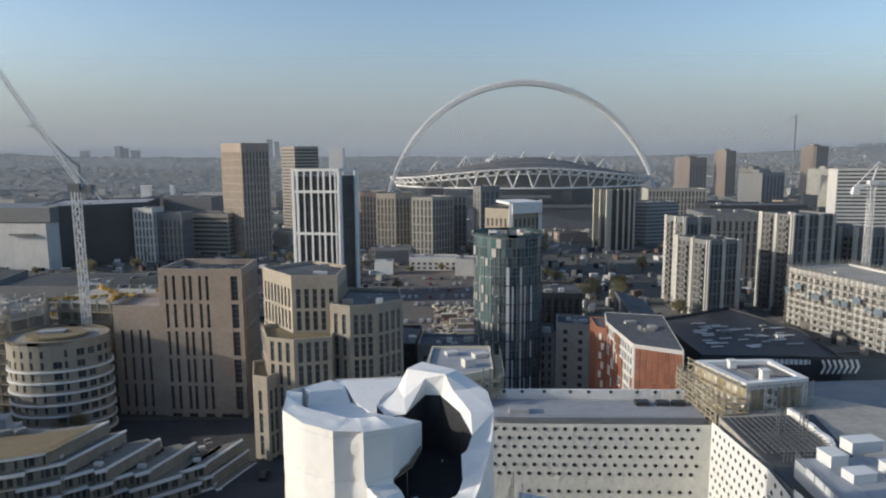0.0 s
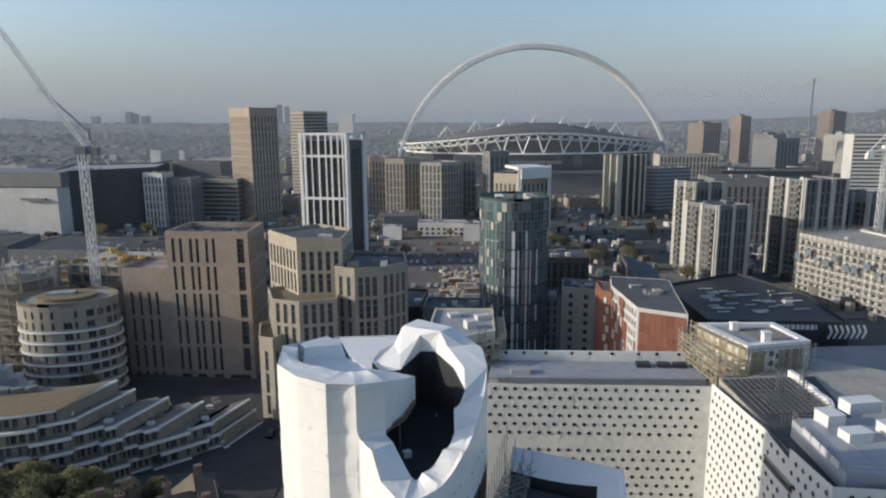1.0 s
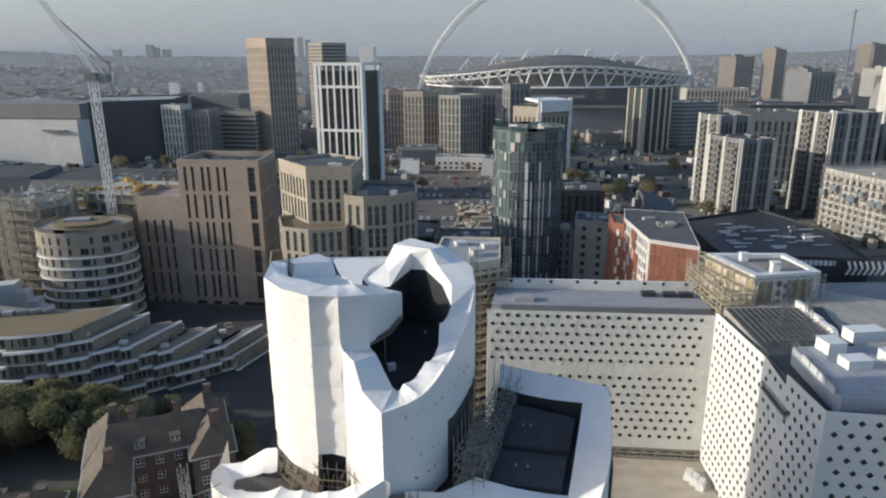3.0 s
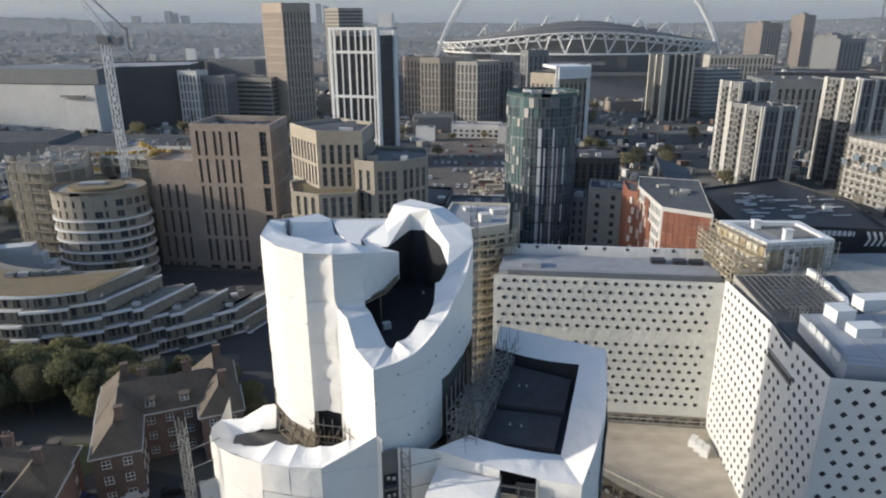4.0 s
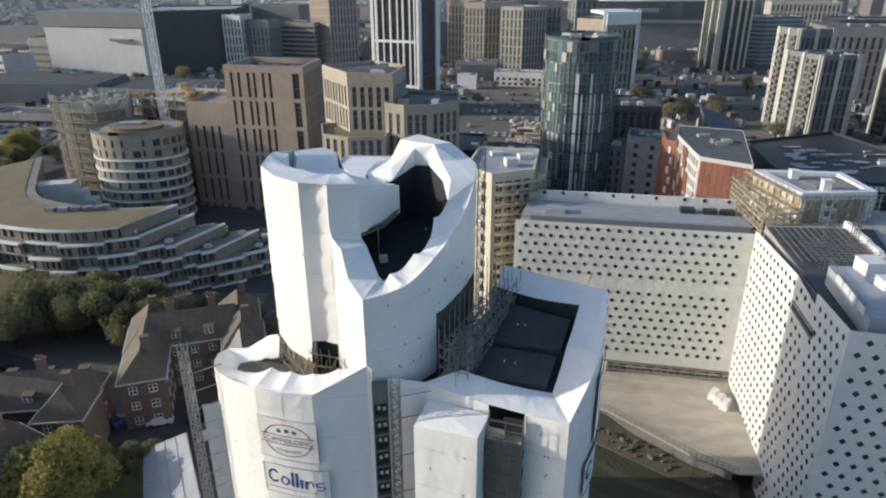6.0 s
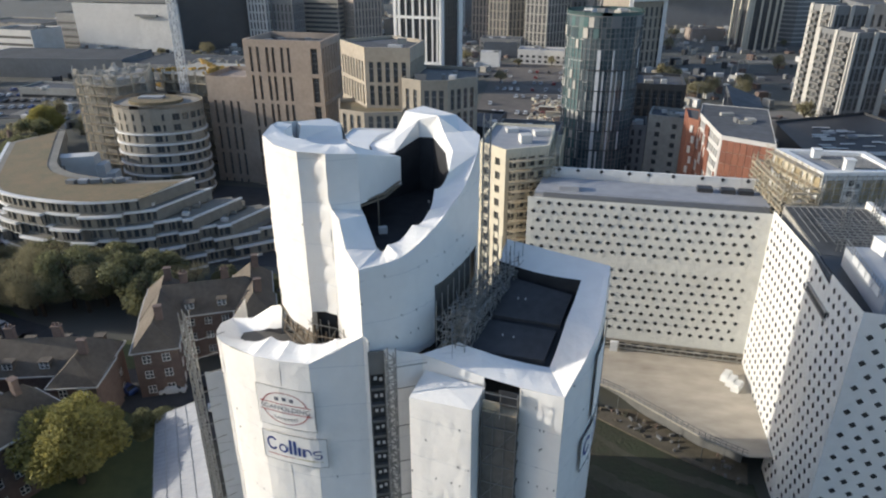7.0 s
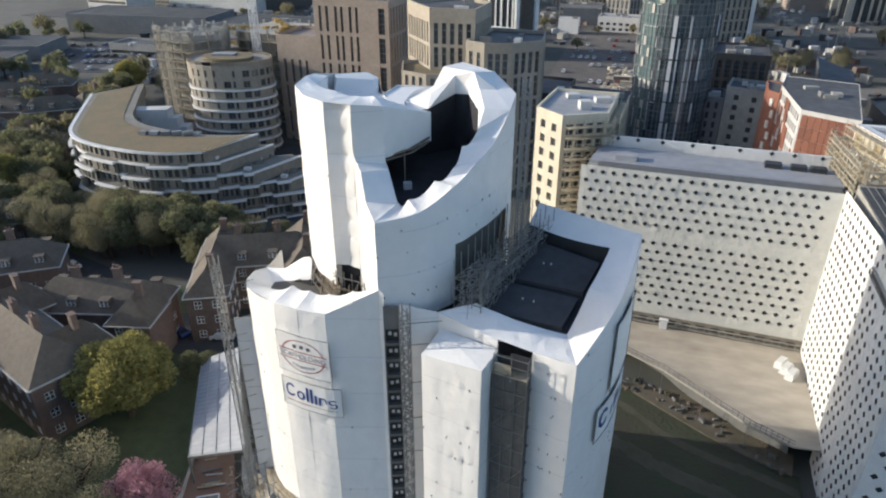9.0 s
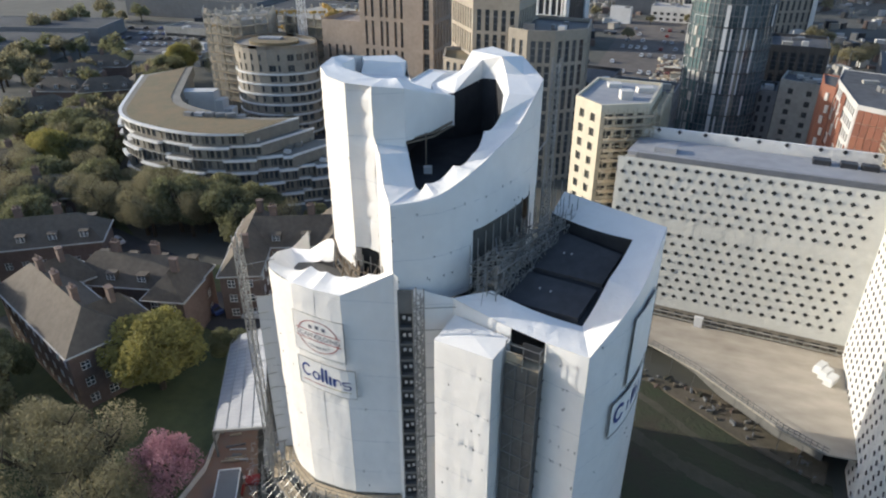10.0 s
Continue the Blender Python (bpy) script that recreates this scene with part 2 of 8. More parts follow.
def facade(g, parent, p0, p1, z0, z1, us, vs, pane, depth=0.3, active=None, panes=True):
    """A wall from p0 to p1 (outside on its right) with recessed windows: us, vs are the windows' spans along and up."""
    p0, p1 = Vector((*p0, 0)), Vector((*p1, 0))
    length = (p1 - p0).length
    d = (p1 - p0) / length
    nrm = Vector((d.y, -d.x, 0))
    xs = sorted({0.0, length, *[x for s in us for x in s]})
    zs = sorted({z0, z1, *[z for s in vs for z in s]})
    uset, vset = {(a, b): i for i, (a, b) in enumerate(us)}, {(a, b): i for i, (a, b) in enumerate(vs)}

    def at(x, z, k=0.0):
        return p0 + d * x - nrm * k + Vector((0, 0, z))

    yaw = math.atan2(d.y, d.x)
    for a, b in zip(xs, xs[1:]):
        for c, e in zip(zs, zs[1:]):
            if (a, b) in uset and (c, e) in vset and (active is None or active(uset[(a, b)], vset[(c, e)])):
                o = [at(a, c), at(b, c), at(b, e), at(a, e)]
                i = [at(a, c, depth), at(b, c, depth), at(b, e, depth), at(a, e, depth)]
                for k in range(4):
                    g.quad(o[k], o[(k + 1) % 4], i[(k + 1) % 4], i[k])
                if panes:
                    w = new("window", pane_mesh(b - a, e - c, pane))
                    w.matrix_world = Matrix.Translation(at((a + b) / 2, (c + e) / 2, depth - 0.02)) @ Matrix.Rotation(yaw, 4, "Z")
                    w.parent = parent
                else:
                    parent["glass"].append(i)
            else:
                g.quad(at(a, c), at(b, c), at(b, e), at(a, e))


def grid(length, bay, width, edge=0.6):
    """Spans of windows of that width, spread evenly along a wall."""
    n = max(1, int((length - 2 * edge) / bay + 0.3))
    step = (length - 2 * edge) / n
    return [(edge + step * (i + 0.5) - width / 2, edge + step * (i + 0.5) + width / 2) for i in range(n)]


def floors(z0, z1, height, sill, tall):
    n = int((z1 - z0) / height + 0.2)
    return [(z0 + i * height + sill, z0 + i * height + sill + tall) for i in range(n) if z0 + i * height + sill + tall < z1 - 0.2]


def building(name, label, loop, z0, z1, wall, roof=None, spec=None, pane=None, category="building", group="", parapet=0.9, depth=0.3, sides=None, kit=True, th=0.4):
    """A block on a loop of corners: walls with recessed windows on the sides given, a parapet and a roof. spec: bay, width, floor, sill, tall."""
    loop = turned(list(loop))
    e = thing(name, label, category, group)
    g = Geo()
    n = len(loop)
    for i in range(n):
        p, q = loop[i], loop[(i + 1) % n]
        ln = (Vector(q) - Vector(p)).length
        s = spec if sides is None or i in sides else None
        if s and s[0] == 0:
            s = (ln, ln - 1.6, *s[2:])
        if isinstance(spec, list):
            s = spec[i]
        if s and ln > s[1] + 0.8 and (p[0] - q[0]) / ln < 0.3:
            facade(g, e, p, q, z0, z1, grid(ln, s[0], s[1]), floors(z0 + (s[5] if len(s) > 5 else 0), z1 - 0.5, s[2], s[3], s[4]), pane or GLASS, depth)
        else:
            g.quad((*p, z0), (*q, z0), (*q, z1), (*p, z1))
    inner = inset(loop, th)
    for i in range(n):
        j = (i + 1) % n
        g.quad((*loop[i], z1), (*loop[j], z1), (*inner[j], z1), (*inner[i], z1))
        g.quad((*inner[i], z1), (*inner[j], z1), (*inner[j], z1 - parapet), (*inner[i], z1 - parapet))
    g.out("wall", wall, e)
    r = Geo()
    r.add([(*p, z1 - parapet) for p in inner], [tuple(range(n))])
    r.out("roof", roof or ROOF, e)
    if kit:
        c = sum((Vector(p) for p in loop), Vector((0, 0))) / n
        rad = min((Vector(p) - c).length for p in loop) * 0.55
        rnd = random.Random(hash_of(name, loop))
        for k in range(rnd.randint(2, 5)):
            x, y = c.x + rnd.uniform(-rad, rad), c.y + rnd.uniform(-rad, rad)
            h = rnd.uniform(0.5, 1.6)
            Geo().box((x, y, z1 - parapet + h / 2), (rnd.uniform(0.8, 3.5), rnd.uniform(0.8, 3), h), rnd.choice((0, 8))).out("roof_plant", rnd.choice((GREY, OFFWHITE, CONC)), e)
    return e


def hash_of(name, loop):
    return sum(ord(c) for c in name) * 31 + int(abs(loop[0][0] * 7 + loop[0][1] * 13))


# ---- ground ----
def ground_height(x, y):
    """Flat round the towers, wooded hills towards the horizon, a hollow by the railway."""
    r = math.hypot(x, y)
    h = 0.0
    if r > 1300:
        k = min(1, (r - 1300) / 2900)
        h = 150 * k * k * (3 - 2 * k) * (0.75 + 0.5 * noise.noise((x / 1500, y / 1500, 0.3))) + 10 * k * noise.noise((x / 330, y / 330, 2))
    hollow = max(0.0, 1 - max(abs(x - 32) / 30, abs(y - 62) / 50)) if y < 112 else 0
    return h - 5 * min(1, hollow * 3) - 0.05


def ground():
    xs = sorted(set([round(v * 8.0, 2) for v in range(-22, 23)] + [s * (176 + 24 * 1.14 ** k * k) for k in range(1, 22) for s in (-1, 1)]))
    xs = [x for x in xs if abs(x) < 4700] + [-4700, 4700]
    xs = sorted(set(xs))
    ys = sorted(set([-600, -300, -150, -80, -40] + [v * 8.0 for v in range(-3, 30)] + [232 + 24 * 1.12 ** k * k for k in range(1, 24)]))
    ys = [y for y in ys if y < 4700] + [4700]
    vs = [(x, y, ground_height(x, y)) for y in ys for x in xs]
    n = len(xs)
    fs = [(j * n + i, j * n + i + 1, (j + 1) * n + i + 1, (j + 1) * n + i) for j in range(len(ys) - 1) for i in range(n - 1)]
    return tagged(mesh("ground", vs, fs, EARTH, smooth=True), "mixed grey and green city ground reaching wooded hills", "ground", kind="structure")


ground()


def sheet(name, loop, z, mat, label, category, kind="structure"):
    g = Geo()
    g.prism(turned(list(loop)), z - 0.25, z)
    return tagged(g.out(name, mat), label, category, kind=kind)


sheet("deck", [(-4, 112.3), (46.3, 109.6), (45.2, 85.0), (41.5, 84.7), (36, 87.5), (30, 92.5), (24, 97.5), (17, 101.5), (6, 104), (-4, 104)], 0.1, DECK, "pale concrete podium deck with dusty streaks", "deck")
sheet("lawn", [(-95, 36), (-24, 36), (-24, 47), (-36, 62), (-47, 78), (-52, 83), (-90, 62)], 0.06, LAWN, "green lawn beside the brick houses", "lawn")
sheet("lawn", [(-96, 86.5), (-90, 95.5), (-64, 98.5), (-58.5, 90.5), (-76, 84.5)], 0.24, LAWN, "green lawn behind the brick houses", "lawn")
sheet("road", [(-110, 96), (-60, 80), (-38, 74), (-30, 80), (-44, 90), (-62, 94), (-110, 106)], 0.16, ASPHALT, "grey asphalt residential road", "road")
sheet("road", [(-47, 100), (-36, 100), (-34, 205), (-48, 205), (-52, 150)], 0.12, ASPHALT, "asphalt street between the apartment blocks", "road")
sheet("car_park", [(-26, 250), (22, 250), (26, 440), (-30, 440)], 0.2, DUST, "open pale car park with rows of cars", "car park")
sheet("car_park", [(-262, 246), (-206, 262), (-240, 330), (-300, 312)], 0.15, ASPHALT, "dark asphalt car park with rows of cars", "car park")
sheet("lawn", [(-190, 95), (-95, 62), (-84, 96), (-120, 118), (-150, 165), (-200, 190)], 0.05, LAWN, "green gardens between the brick houses", "lawn")
sheet("road", [(-420, 395), (150, 395), (150, 425), (-420, 440)], 0.1, ASPHALT, "wide asphalt road", "road")
sheet("road", [(-108, 128), (-49, 134), (-49, 186), (-100, 186)], 0.09, ASPHALT, "dark asphalt street round the brick block", "road")


# ---- the wrapped tower ----
SEAMS = Geo()


def sheeting(name, parent, pts, z0, tops, mat, label="", lift=2.0, sag=0.10, closed=False, seed=1, puff=0.05, bay=2.1, bots=None):
    """Wrap pulled over scaffold: a wall along pts from z0 up to each point's top, lapped at every second lift, puffed between its ties and puckered near the laps."""
    p = [Vector(q) for q in pts]
    if closed:
        p, tops = p + [p[0]], list(tops) + [tops[0]]
    bots = bots or [z0] * len(p)
    z0 = min(bots)
    cols, run = [], 0.0
    for i in range(len(p) - 1):
        ln = (p[i + 1] - p[i]).length
        n = max(1, int(ln / (0.32 if mat is WRAP else 0.5)))
        cols += [(p[i].lerp(p[i + 1], k / n), tops[i] + (tops[i + 1] - tops[i]) * k / n, run + ln * k / n, (p[i + 1] - p[i]).normalized(), bots[i] + (bots[i + 1] - bots[i]) * k / n) for k in range(n)]
        run += ln
    cols.append((p[-1], tops[-1], run, (p[-1] - p[-2]).normalized(), bots[-1]))
    levels = []
    z = z0
    while z < max(tops) - 0.3:
        f = z % (2 * lift)
        levels.append(z)
        z += 0.07 if f > 2 * lift - 0.08 else min(0.5, 2 * lift - 0.05 - f) if f < 2 * lift - 0.05 else 0.07
    vs, fs = [], []
    for c, top, s, d, bot in cols:
        out = Vector((d.y, -d.x))
        edge = min(s, run - s)
        for z in levels + [max(tops)]:
            zz = min(max(z, bot), top)
            k = noise.noise((c.x * 0.35 + seed, c.y * 0.35, zz * 0.3)) * sag + 0.5 * sag * noise.noise((c.x * 1.3, c.y * 1.3 + seed, zz * 0.9))
            f = (zz % (2 * lift)) / (2 * lift)
            lap = 0.0
            pil = puff * (abs(math.sin(math.pi * s / bay)) ** 0.4 * abs(math.sin(math.pi * zz / lift)) ** 0.4 - 0.6)
            near = max(0, 1 - min(f, 1 - f) * 9)
            puck = near * 0.2 * noise.noise((s * 2.9 + seed * 3, 0, math.floor(zz / lift + 0.5)))
            q = c + out * ((k + lap + pil + puck + 0.05) * min(1, 0.25 + edge * 0.9) * (0.3 if zz == top else 1))
            vs.append((q.x, q.y, zz))
    m = len(levels) + 1
    if mat is WRAP:
        for r, z in enumerate(levels):
            if z % (2 * lift) > 2 * lift - 0.09 and (r + 1 == len(levels) or levels[r + 1] % (2 * lift) < 1):
                for i in range(len(cols) - 1):
                    if min(cols[i][1], cols[i + 1][1]) > z + 0.3 and z > cols[i][4] and noise.noise((cols[i][2] * 0.5, z, seed)) > -0.25:
                        o = Vector((cols[i][3].y, -cols[i][3].x, 0)) * 0.025
                        a, c = Vector(vs[i * m + r]) + o, Vector(vs[(i + 1) * m + r]) + o
                        h = Vector((0, 0, 0.024))
                        SEAMS.quad(a - h, c - h, c + h, a + h)
    for i in range(len(cols) - 1):
        for r in range(m - 1):
            a, b = i * m + r, (i + 1) * m + r
            if vs[a][2] < vs[a + 1][2] or vs[b][2] < vs[b + 1][2]:
                fs.append((a, b, b + 1, a + 1))
    seen, index, uniq = {}, [], []
    for v in vs:
        key = (round(v[0], 3), round(v[1], 3), round(v[2], 3))
        if key not in seen:
            seen[key] = len(uniq)
            uniq.append(v)
        index.append(seen[key])
    faces = []
    for f in fs:
        g = []
        for i in f:
            if index[i] not in g:
                g.append(index[i])
        if len(g) > 2:
            faces.append(tuple(g))
    return mesh(name, uniq, faces, mat, parent, label, smooth=True)


def smooth_line(pts, n=4):
    """A smooth line through the points (Catmull-Rom), n steps between two of them."""
    P = [Vector(p) for p in pts]
    res = []
    for i in range(len(P) - 1):
        p0, p1, p2, p3 = P[max(0, i - 1)], P[i], P[i + 1], P[min(len(P) - 1, i + 2)]
        for k in range(n):
            t = k / n
            res.append(0.5 * (2 * p1 + (p2 - p0) * t + (2 * p0 - 5 * p1 + 4 * p2 - p3) * t * t + (3 * p1 - p0 - 3 * p2 + p3) * t ** 3))
    return res + [P[-1]]


def rim(name, parent, outer, inner, mat, drop, black, label="", sag=0.3, curved=True, lip=0.0):
    """The wrapped edge of a roof: sheet draped between an outer and an inner line, and a dark inner face down to the roof."""
    n, m = 6, 5
    lo = smooth_line(outer, n) if curved else [Vector(outer[i]).lerp(Vector(outer[i + 1]), k / n) for i in range(len(outer) - 1) for k in range(n)] + [Vector(outer[-1])]
    li = [Vector(inner[i]).lerp(Vector(inner[i + 1]), k / n) for i in range(len(inner) - 1) for k in range(n)] + [Vector(inner[-1])]
    vs, fs = [], []
    for i, (a, b) in enumerate(zip(lo, li)):
        u = (i % n) / n
        for j in range(m + 1):
            w = j / m
            v = a.lerp(b, w)
            v.z -= sag * math.sin(math.pi * u) * (0.35 + 0.65 * w) * (0 if j == 0 else 1) + 0.10 * noise.noise(v * 0.9) * math.sin(math.pi * w)
            vs.append(v)
    for i in range(len(lo) - 1):
        for j in range(m):
            k = i * (m + 1) + j
            fs.append((k, k + m + 1, k + m + 2, k + 1))
    ob = mesh(name, vs, fs, mat, parent, label)
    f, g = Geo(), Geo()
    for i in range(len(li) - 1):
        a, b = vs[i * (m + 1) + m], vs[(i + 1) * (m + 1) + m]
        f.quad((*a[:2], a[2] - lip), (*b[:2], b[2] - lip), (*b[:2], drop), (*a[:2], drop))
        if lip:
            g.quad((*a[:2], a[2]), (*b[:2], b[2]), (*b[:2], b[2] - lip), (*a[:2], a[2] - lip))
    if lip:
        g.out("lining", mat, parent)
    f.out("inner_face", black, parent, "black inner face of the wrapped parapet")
    return ob


tower = thing("scaffolded_tower", "white shrink-wrapped residential tower with stepped curved roofs", "tower")
# upper storeys: the tall fin and the sloping ring
NOTCH = (-4.1, 47.5)
UP_OUT = [(-7.3, 52.3, 46.7), (-4.1, 47.5, 45.0), (-1.1, 49.6, 45.4), (1.0, 53.0, 46.7), (2.1, 56.0, 47.8), (2.9, 58.9, 48.8), (3.5, 62.3, 50.8)]
UP_IN = [(-5.2, 53.9, 46.6), (-3.6, 51.5, 45.2), (-2.7, 51.4, 45.6), (-0.9, 53.2, 46.8), (0.1, 55.3, 47.3), (0.1, 58.2, 48.35), (1.2, 59.5, 49.6)]
sheeting("wrap_sheet", tower, [(-16.6, 61.5), (-16.4, 59.0), (-14.0, 55.9), (-11.0, 53.8)], 34.6, [52.8, 52.5, 52.5, 52.6], WRAP, "bright white wrap on the tall fin", seed=3, sag=0.05)
sheeting("wrap_sheet", tower, [(-11.0, 53.8), (-10.6, 54.05), (-9.5, 54.1), (-8.4, 53.6)], 36.9, [52.6, 52.5, 52.5, 52.6], WRAP, "puckered wrap in the fin's recess", seed=4, sag=0.12, puff=0.24, bay=1.15)
sheeting("wrap_sheet", tower, [(-8.4, 53.6), (-8.1, 53.5), (-6.9, 51.7), (-6.1, 50.5), NOTCH], 8.5, [48.4, 47.6, 47.5, 45.3, 45.0], WRAP, seed=5)
ring_line = smooth_line(UP_OUT[1:], 6)
sheeting("wrap_sheet", tower, [p.to_2d() for p in ring_line[:13]], 35.4, [p.z for p in ring_line[:13]], WRAP, seed=7)
# Dark sheet inside the ring line stands in for the shaded scaffold hollow.
hollow = Geo()
for p, q in zip(ring_line[12:], ring_line[13:]):
    hollow.quad((p.x - 0.6, p.y + 0.2, 34.0), (q.x - 0.6, q.y + 0.2, 34.0), (q.x - 0.6, q.y + 0.2, 41.6), (p.x - 0.6, p.y + 0.2, 41.6))
hollow.out("inner_face", NET, tower, "dark sheet standing in for the shaded hollow under the ring")
sheeting("wrap_sheet", tower, [p.to_2d() for p in ring_line[12:]], 41.2, [p.z for p in ring_line[12:]], WRAP, "white wrap round the curved upper storeys", seed=7)
back_line = [(3.5, 62.3, 50.8), (3.2, 66.5, 51.3), (0.2, 70.0, 52.5), (-3.7, 72.2, 52.8), (-5.3, 70.4, 52.6), (-6.3, 70.1, 50.6), (-7.7, 68.3, 50.5), (-8.4, 66.9, 49.7)]
for k in range(len(back_line) - 1):
    sheeting("wrap_sheet", tower, [back_line[k][:2], back_line[k + 1][:2]], 30.0, [back_line[k][2], back_line[k + 1][2]], WRAP, seed=40 + k)
# unseen storeys behind the ring, which close the tower; sized to shadow the side wall
for k, (a, b) in enumerate((((-2.0, 71.5), (-2.0, 83.4)), ((-2.0, 83.4), (-15.0, 82.4)), ((-15.0, 82.4), (-15.0, 68.5)))):
    sheeting("wrap_sheet", tower, [a, b], 0.0, [47.4, 47.4], WRAP, seed=60 + k)
Geo().add([(-2.0, 71.5, 47.2), (-2.0, 83.4, 47.2), (-15.0, 82.4, 47.2), (-15.0, 68.5, 47.2)], [(0, 1, 2, 3)]).out("roof", WRAP, tower, "white sheet over the unseen rear storeys")
# the folded peak behind the opening
PEAK = dict(ql=(-5.3, 70.4, 52.6), qb=(-3.7, 72.2, 52.8), qr=(0.2, 70.0, 52.5), qf=(-1.2, 67.2, 52.95), v=(-3.3, 67.8, 52.35), kl=(-3.3, 67.9, 50.5), kr=(-1.7, 67.2, 50.7), foot=(-6.3, 70.1, 50.6), ll=(-7.7, 68.3, 50.5), lf=(-8.4, 66.9, 49.7), lr=(-5.5, 66.4, 50.7), r1=(-0.4, 66.3, 51.5), r2=(1.2, 61.9, 50.9), o1=(1.2, 66.7, 51.5), oc=(3.2, 66.5, 51.3), o2=(3.5, 62.3, 50.8), ir=(1.2, 59.5, 49.6), ib=(-5.3, 65.1, 49.5), im=(0.2, 63.6, 50.2), lb=(-7.2, 64.6, 49.4))
names_ = list(PEAK)
folds = [("ql", "qf", "qr", "qb"), ("ql", "v", "qf"), ("ql", "foot", "lr", "v"), ("foot", "ll", "lf", "lr"), ("lf", "lb", "ib", "lr"), ("v", "lr", "ib", "kl"), ("qf", "v", "kl", "kr"), ("qf", "kr", "im", "r1"), ("r1", "im", "ir", "r2"), ("qf", "r1", "o1", "qr"), ("r1", "r2", "o2", "o1"), ("o1", "o2", "oc"), ("qr", "o1", "oc"), ("r2", "ir", "o2")]
peak_fold = Geo().add([PEAK[n] for n in names_], [tuple(names_.index(n) for n in f) for f in folds])
peak_fold.out("wrap_peak", WRAP, tower, "folded white wrap peak behind the roof opening")
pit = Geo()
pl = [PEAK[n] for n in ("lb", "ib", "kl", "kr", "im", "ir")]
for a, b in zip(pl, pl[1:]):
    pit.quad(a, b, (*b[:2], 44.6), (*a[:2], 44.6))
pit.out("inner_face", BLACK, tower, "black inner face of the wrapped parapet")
sheeting("wrap_sheet", tower, [(-8.4, 53.6), (-6.0, 55.0)], 46.4, [52.6, 52.3], WRAP, seed=9, sag=0.06)
sheeting("wrap_sheet", tower, [(-6.0, 55.0), (-3.6, 60.7)], 47.7, [52.3, 50.5], WRAP, seed=10, sag=0.06)
sheeting("wrap_sheet", tower, [(-3.6, 60.7), (-5.6, 63.0), (-8.8, 63.3)], 47.8, [50.4, 49.9, 50.5], WRAP, seed=12)
sheeting("wrap_sheet", tower, [(-8.8, 63.3), (-10.8, 66.5), (-11.9, 68.6), (-13.7, 69.9), (-15.3, 67.4), (-17.2, 64.4), (-16.6, 61.5)], 34.0, [50.5, 50.5, 51.4, 51.6, 51.9, 52.4, 52.8], WRAP, seed=11)
shelf = [(-8.1, 53.5, 47.6), (-6.9, 51.7, 47.5), (-6.1, 50.5, 45.3), (-4.1, 47.5, 45.0)], [(-6.4, 56.0, 47.2), (-5.3, 53.9, 47.1), (-3.7, 51.6, 45.2), (-3.6, 51.4, 45.15)]
rim("wrap_edge", tower, *shelf, WRAP, 44.6, BLACK, "stepped shelf of white wrap beside the opening", sag=0.03, curved=False)
# Black sheets stand in for the darkness below the fin's overhang.
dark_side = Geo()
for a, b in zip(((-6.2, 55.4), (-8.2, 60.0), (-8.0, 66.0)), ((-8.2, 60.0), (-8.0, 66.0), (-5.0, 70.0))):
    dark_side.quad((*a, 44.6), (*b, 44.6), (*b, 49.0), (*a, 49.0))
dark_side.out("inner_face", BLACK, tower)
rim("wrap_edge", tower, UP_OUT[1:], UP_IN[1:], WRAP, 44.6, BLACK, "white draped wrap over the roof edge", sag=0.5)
FIN_OUT = [(-17.2, 64.4, 52.4), (-16.6, 61.5, 52.8), (-16.4, 59.0, 52.5), (-14.0, 55.9, 52.5), (-11.0, 53.8, 52.6), (-8.4, 53.6, 52.6), (-6.0, 55.0, 52.3), (-3.6, 60.7, 50.5)]
FIN_IN = [(-15.6, 64.2, 52.3), (-15.2, 61.0, 52.4), (-14.2, 59.6, 52.4), (-12.1, 58.5, 52.4), (-10.3, 57.4, 52.35), (-9.2, 57.2, 52.4), (-7.7, 57.0, 52.6), (-5.6, 62.2, 50.4)]
rim("wrap_edge", tower, FIN_OUT, FIN_IN, WRAP, 50.2, WRAP, "white wrap over the fin's parapet", sag=0.06, curved=False)
Geo().add([(-15.4, 60.5, 50.6), (-8, 57.5, 50.6), (-3.9, 60.9, 50.35), (-5.6, 63.0, 49.95), (-8.8, 63.3, 50.4), (-10.8, 66.5, 50.3), (-15.2, 66.5, 50.6)], [(0, 1, 2, 3, 4, 5, 6)]).out("roof", WRAP, tower, "white sheet floor inside the fin")
hump = Geo()
hump.add([(-15.2, 64.6, 50.5), (-11.0, 66.2, 50.3), (-11.9, 68.6, 50.3), (-13.7, 69.9, 50.3), (-16.0, 66.2, 50.5), (-15.1, 65.4, 51.9), (-12.0, 67.2, 51.5), (-11.9, 68.6, 51.4), (-13.7, 69.9, 51.6), (-15.9, 66.4, 52.0)], [(0, 1, 6, 5), (1, 2, 7, 6), (2, 3, 8, 7), (3, 4, 9, 8), (4, 0, 5, 9), (5, 6, 7, 8, 9)])
hump.out("wrap_hump", WRAP, tower, "raised hump in the white roof sheet")
Geo().prism([(-12.6, 60.8), (-10.4, 58.6), (-8.4, 58.4), (-8.0, 59.4)], 50.62, 50.75).out("hatch", BLACK, tower, "dark slot in the sheet")
roof = Geo()
roof.add([(x, y, 44.8) for x, y in ((-5.0, 53.0), (-3.6, 50.5), (-1, 51.5), (1.2, 55), (2.4, 60), (2, 64), (0, 68.5), (-4, 69.5), (-8, 66.5), (-8, 60))], [tuple(range(10))])
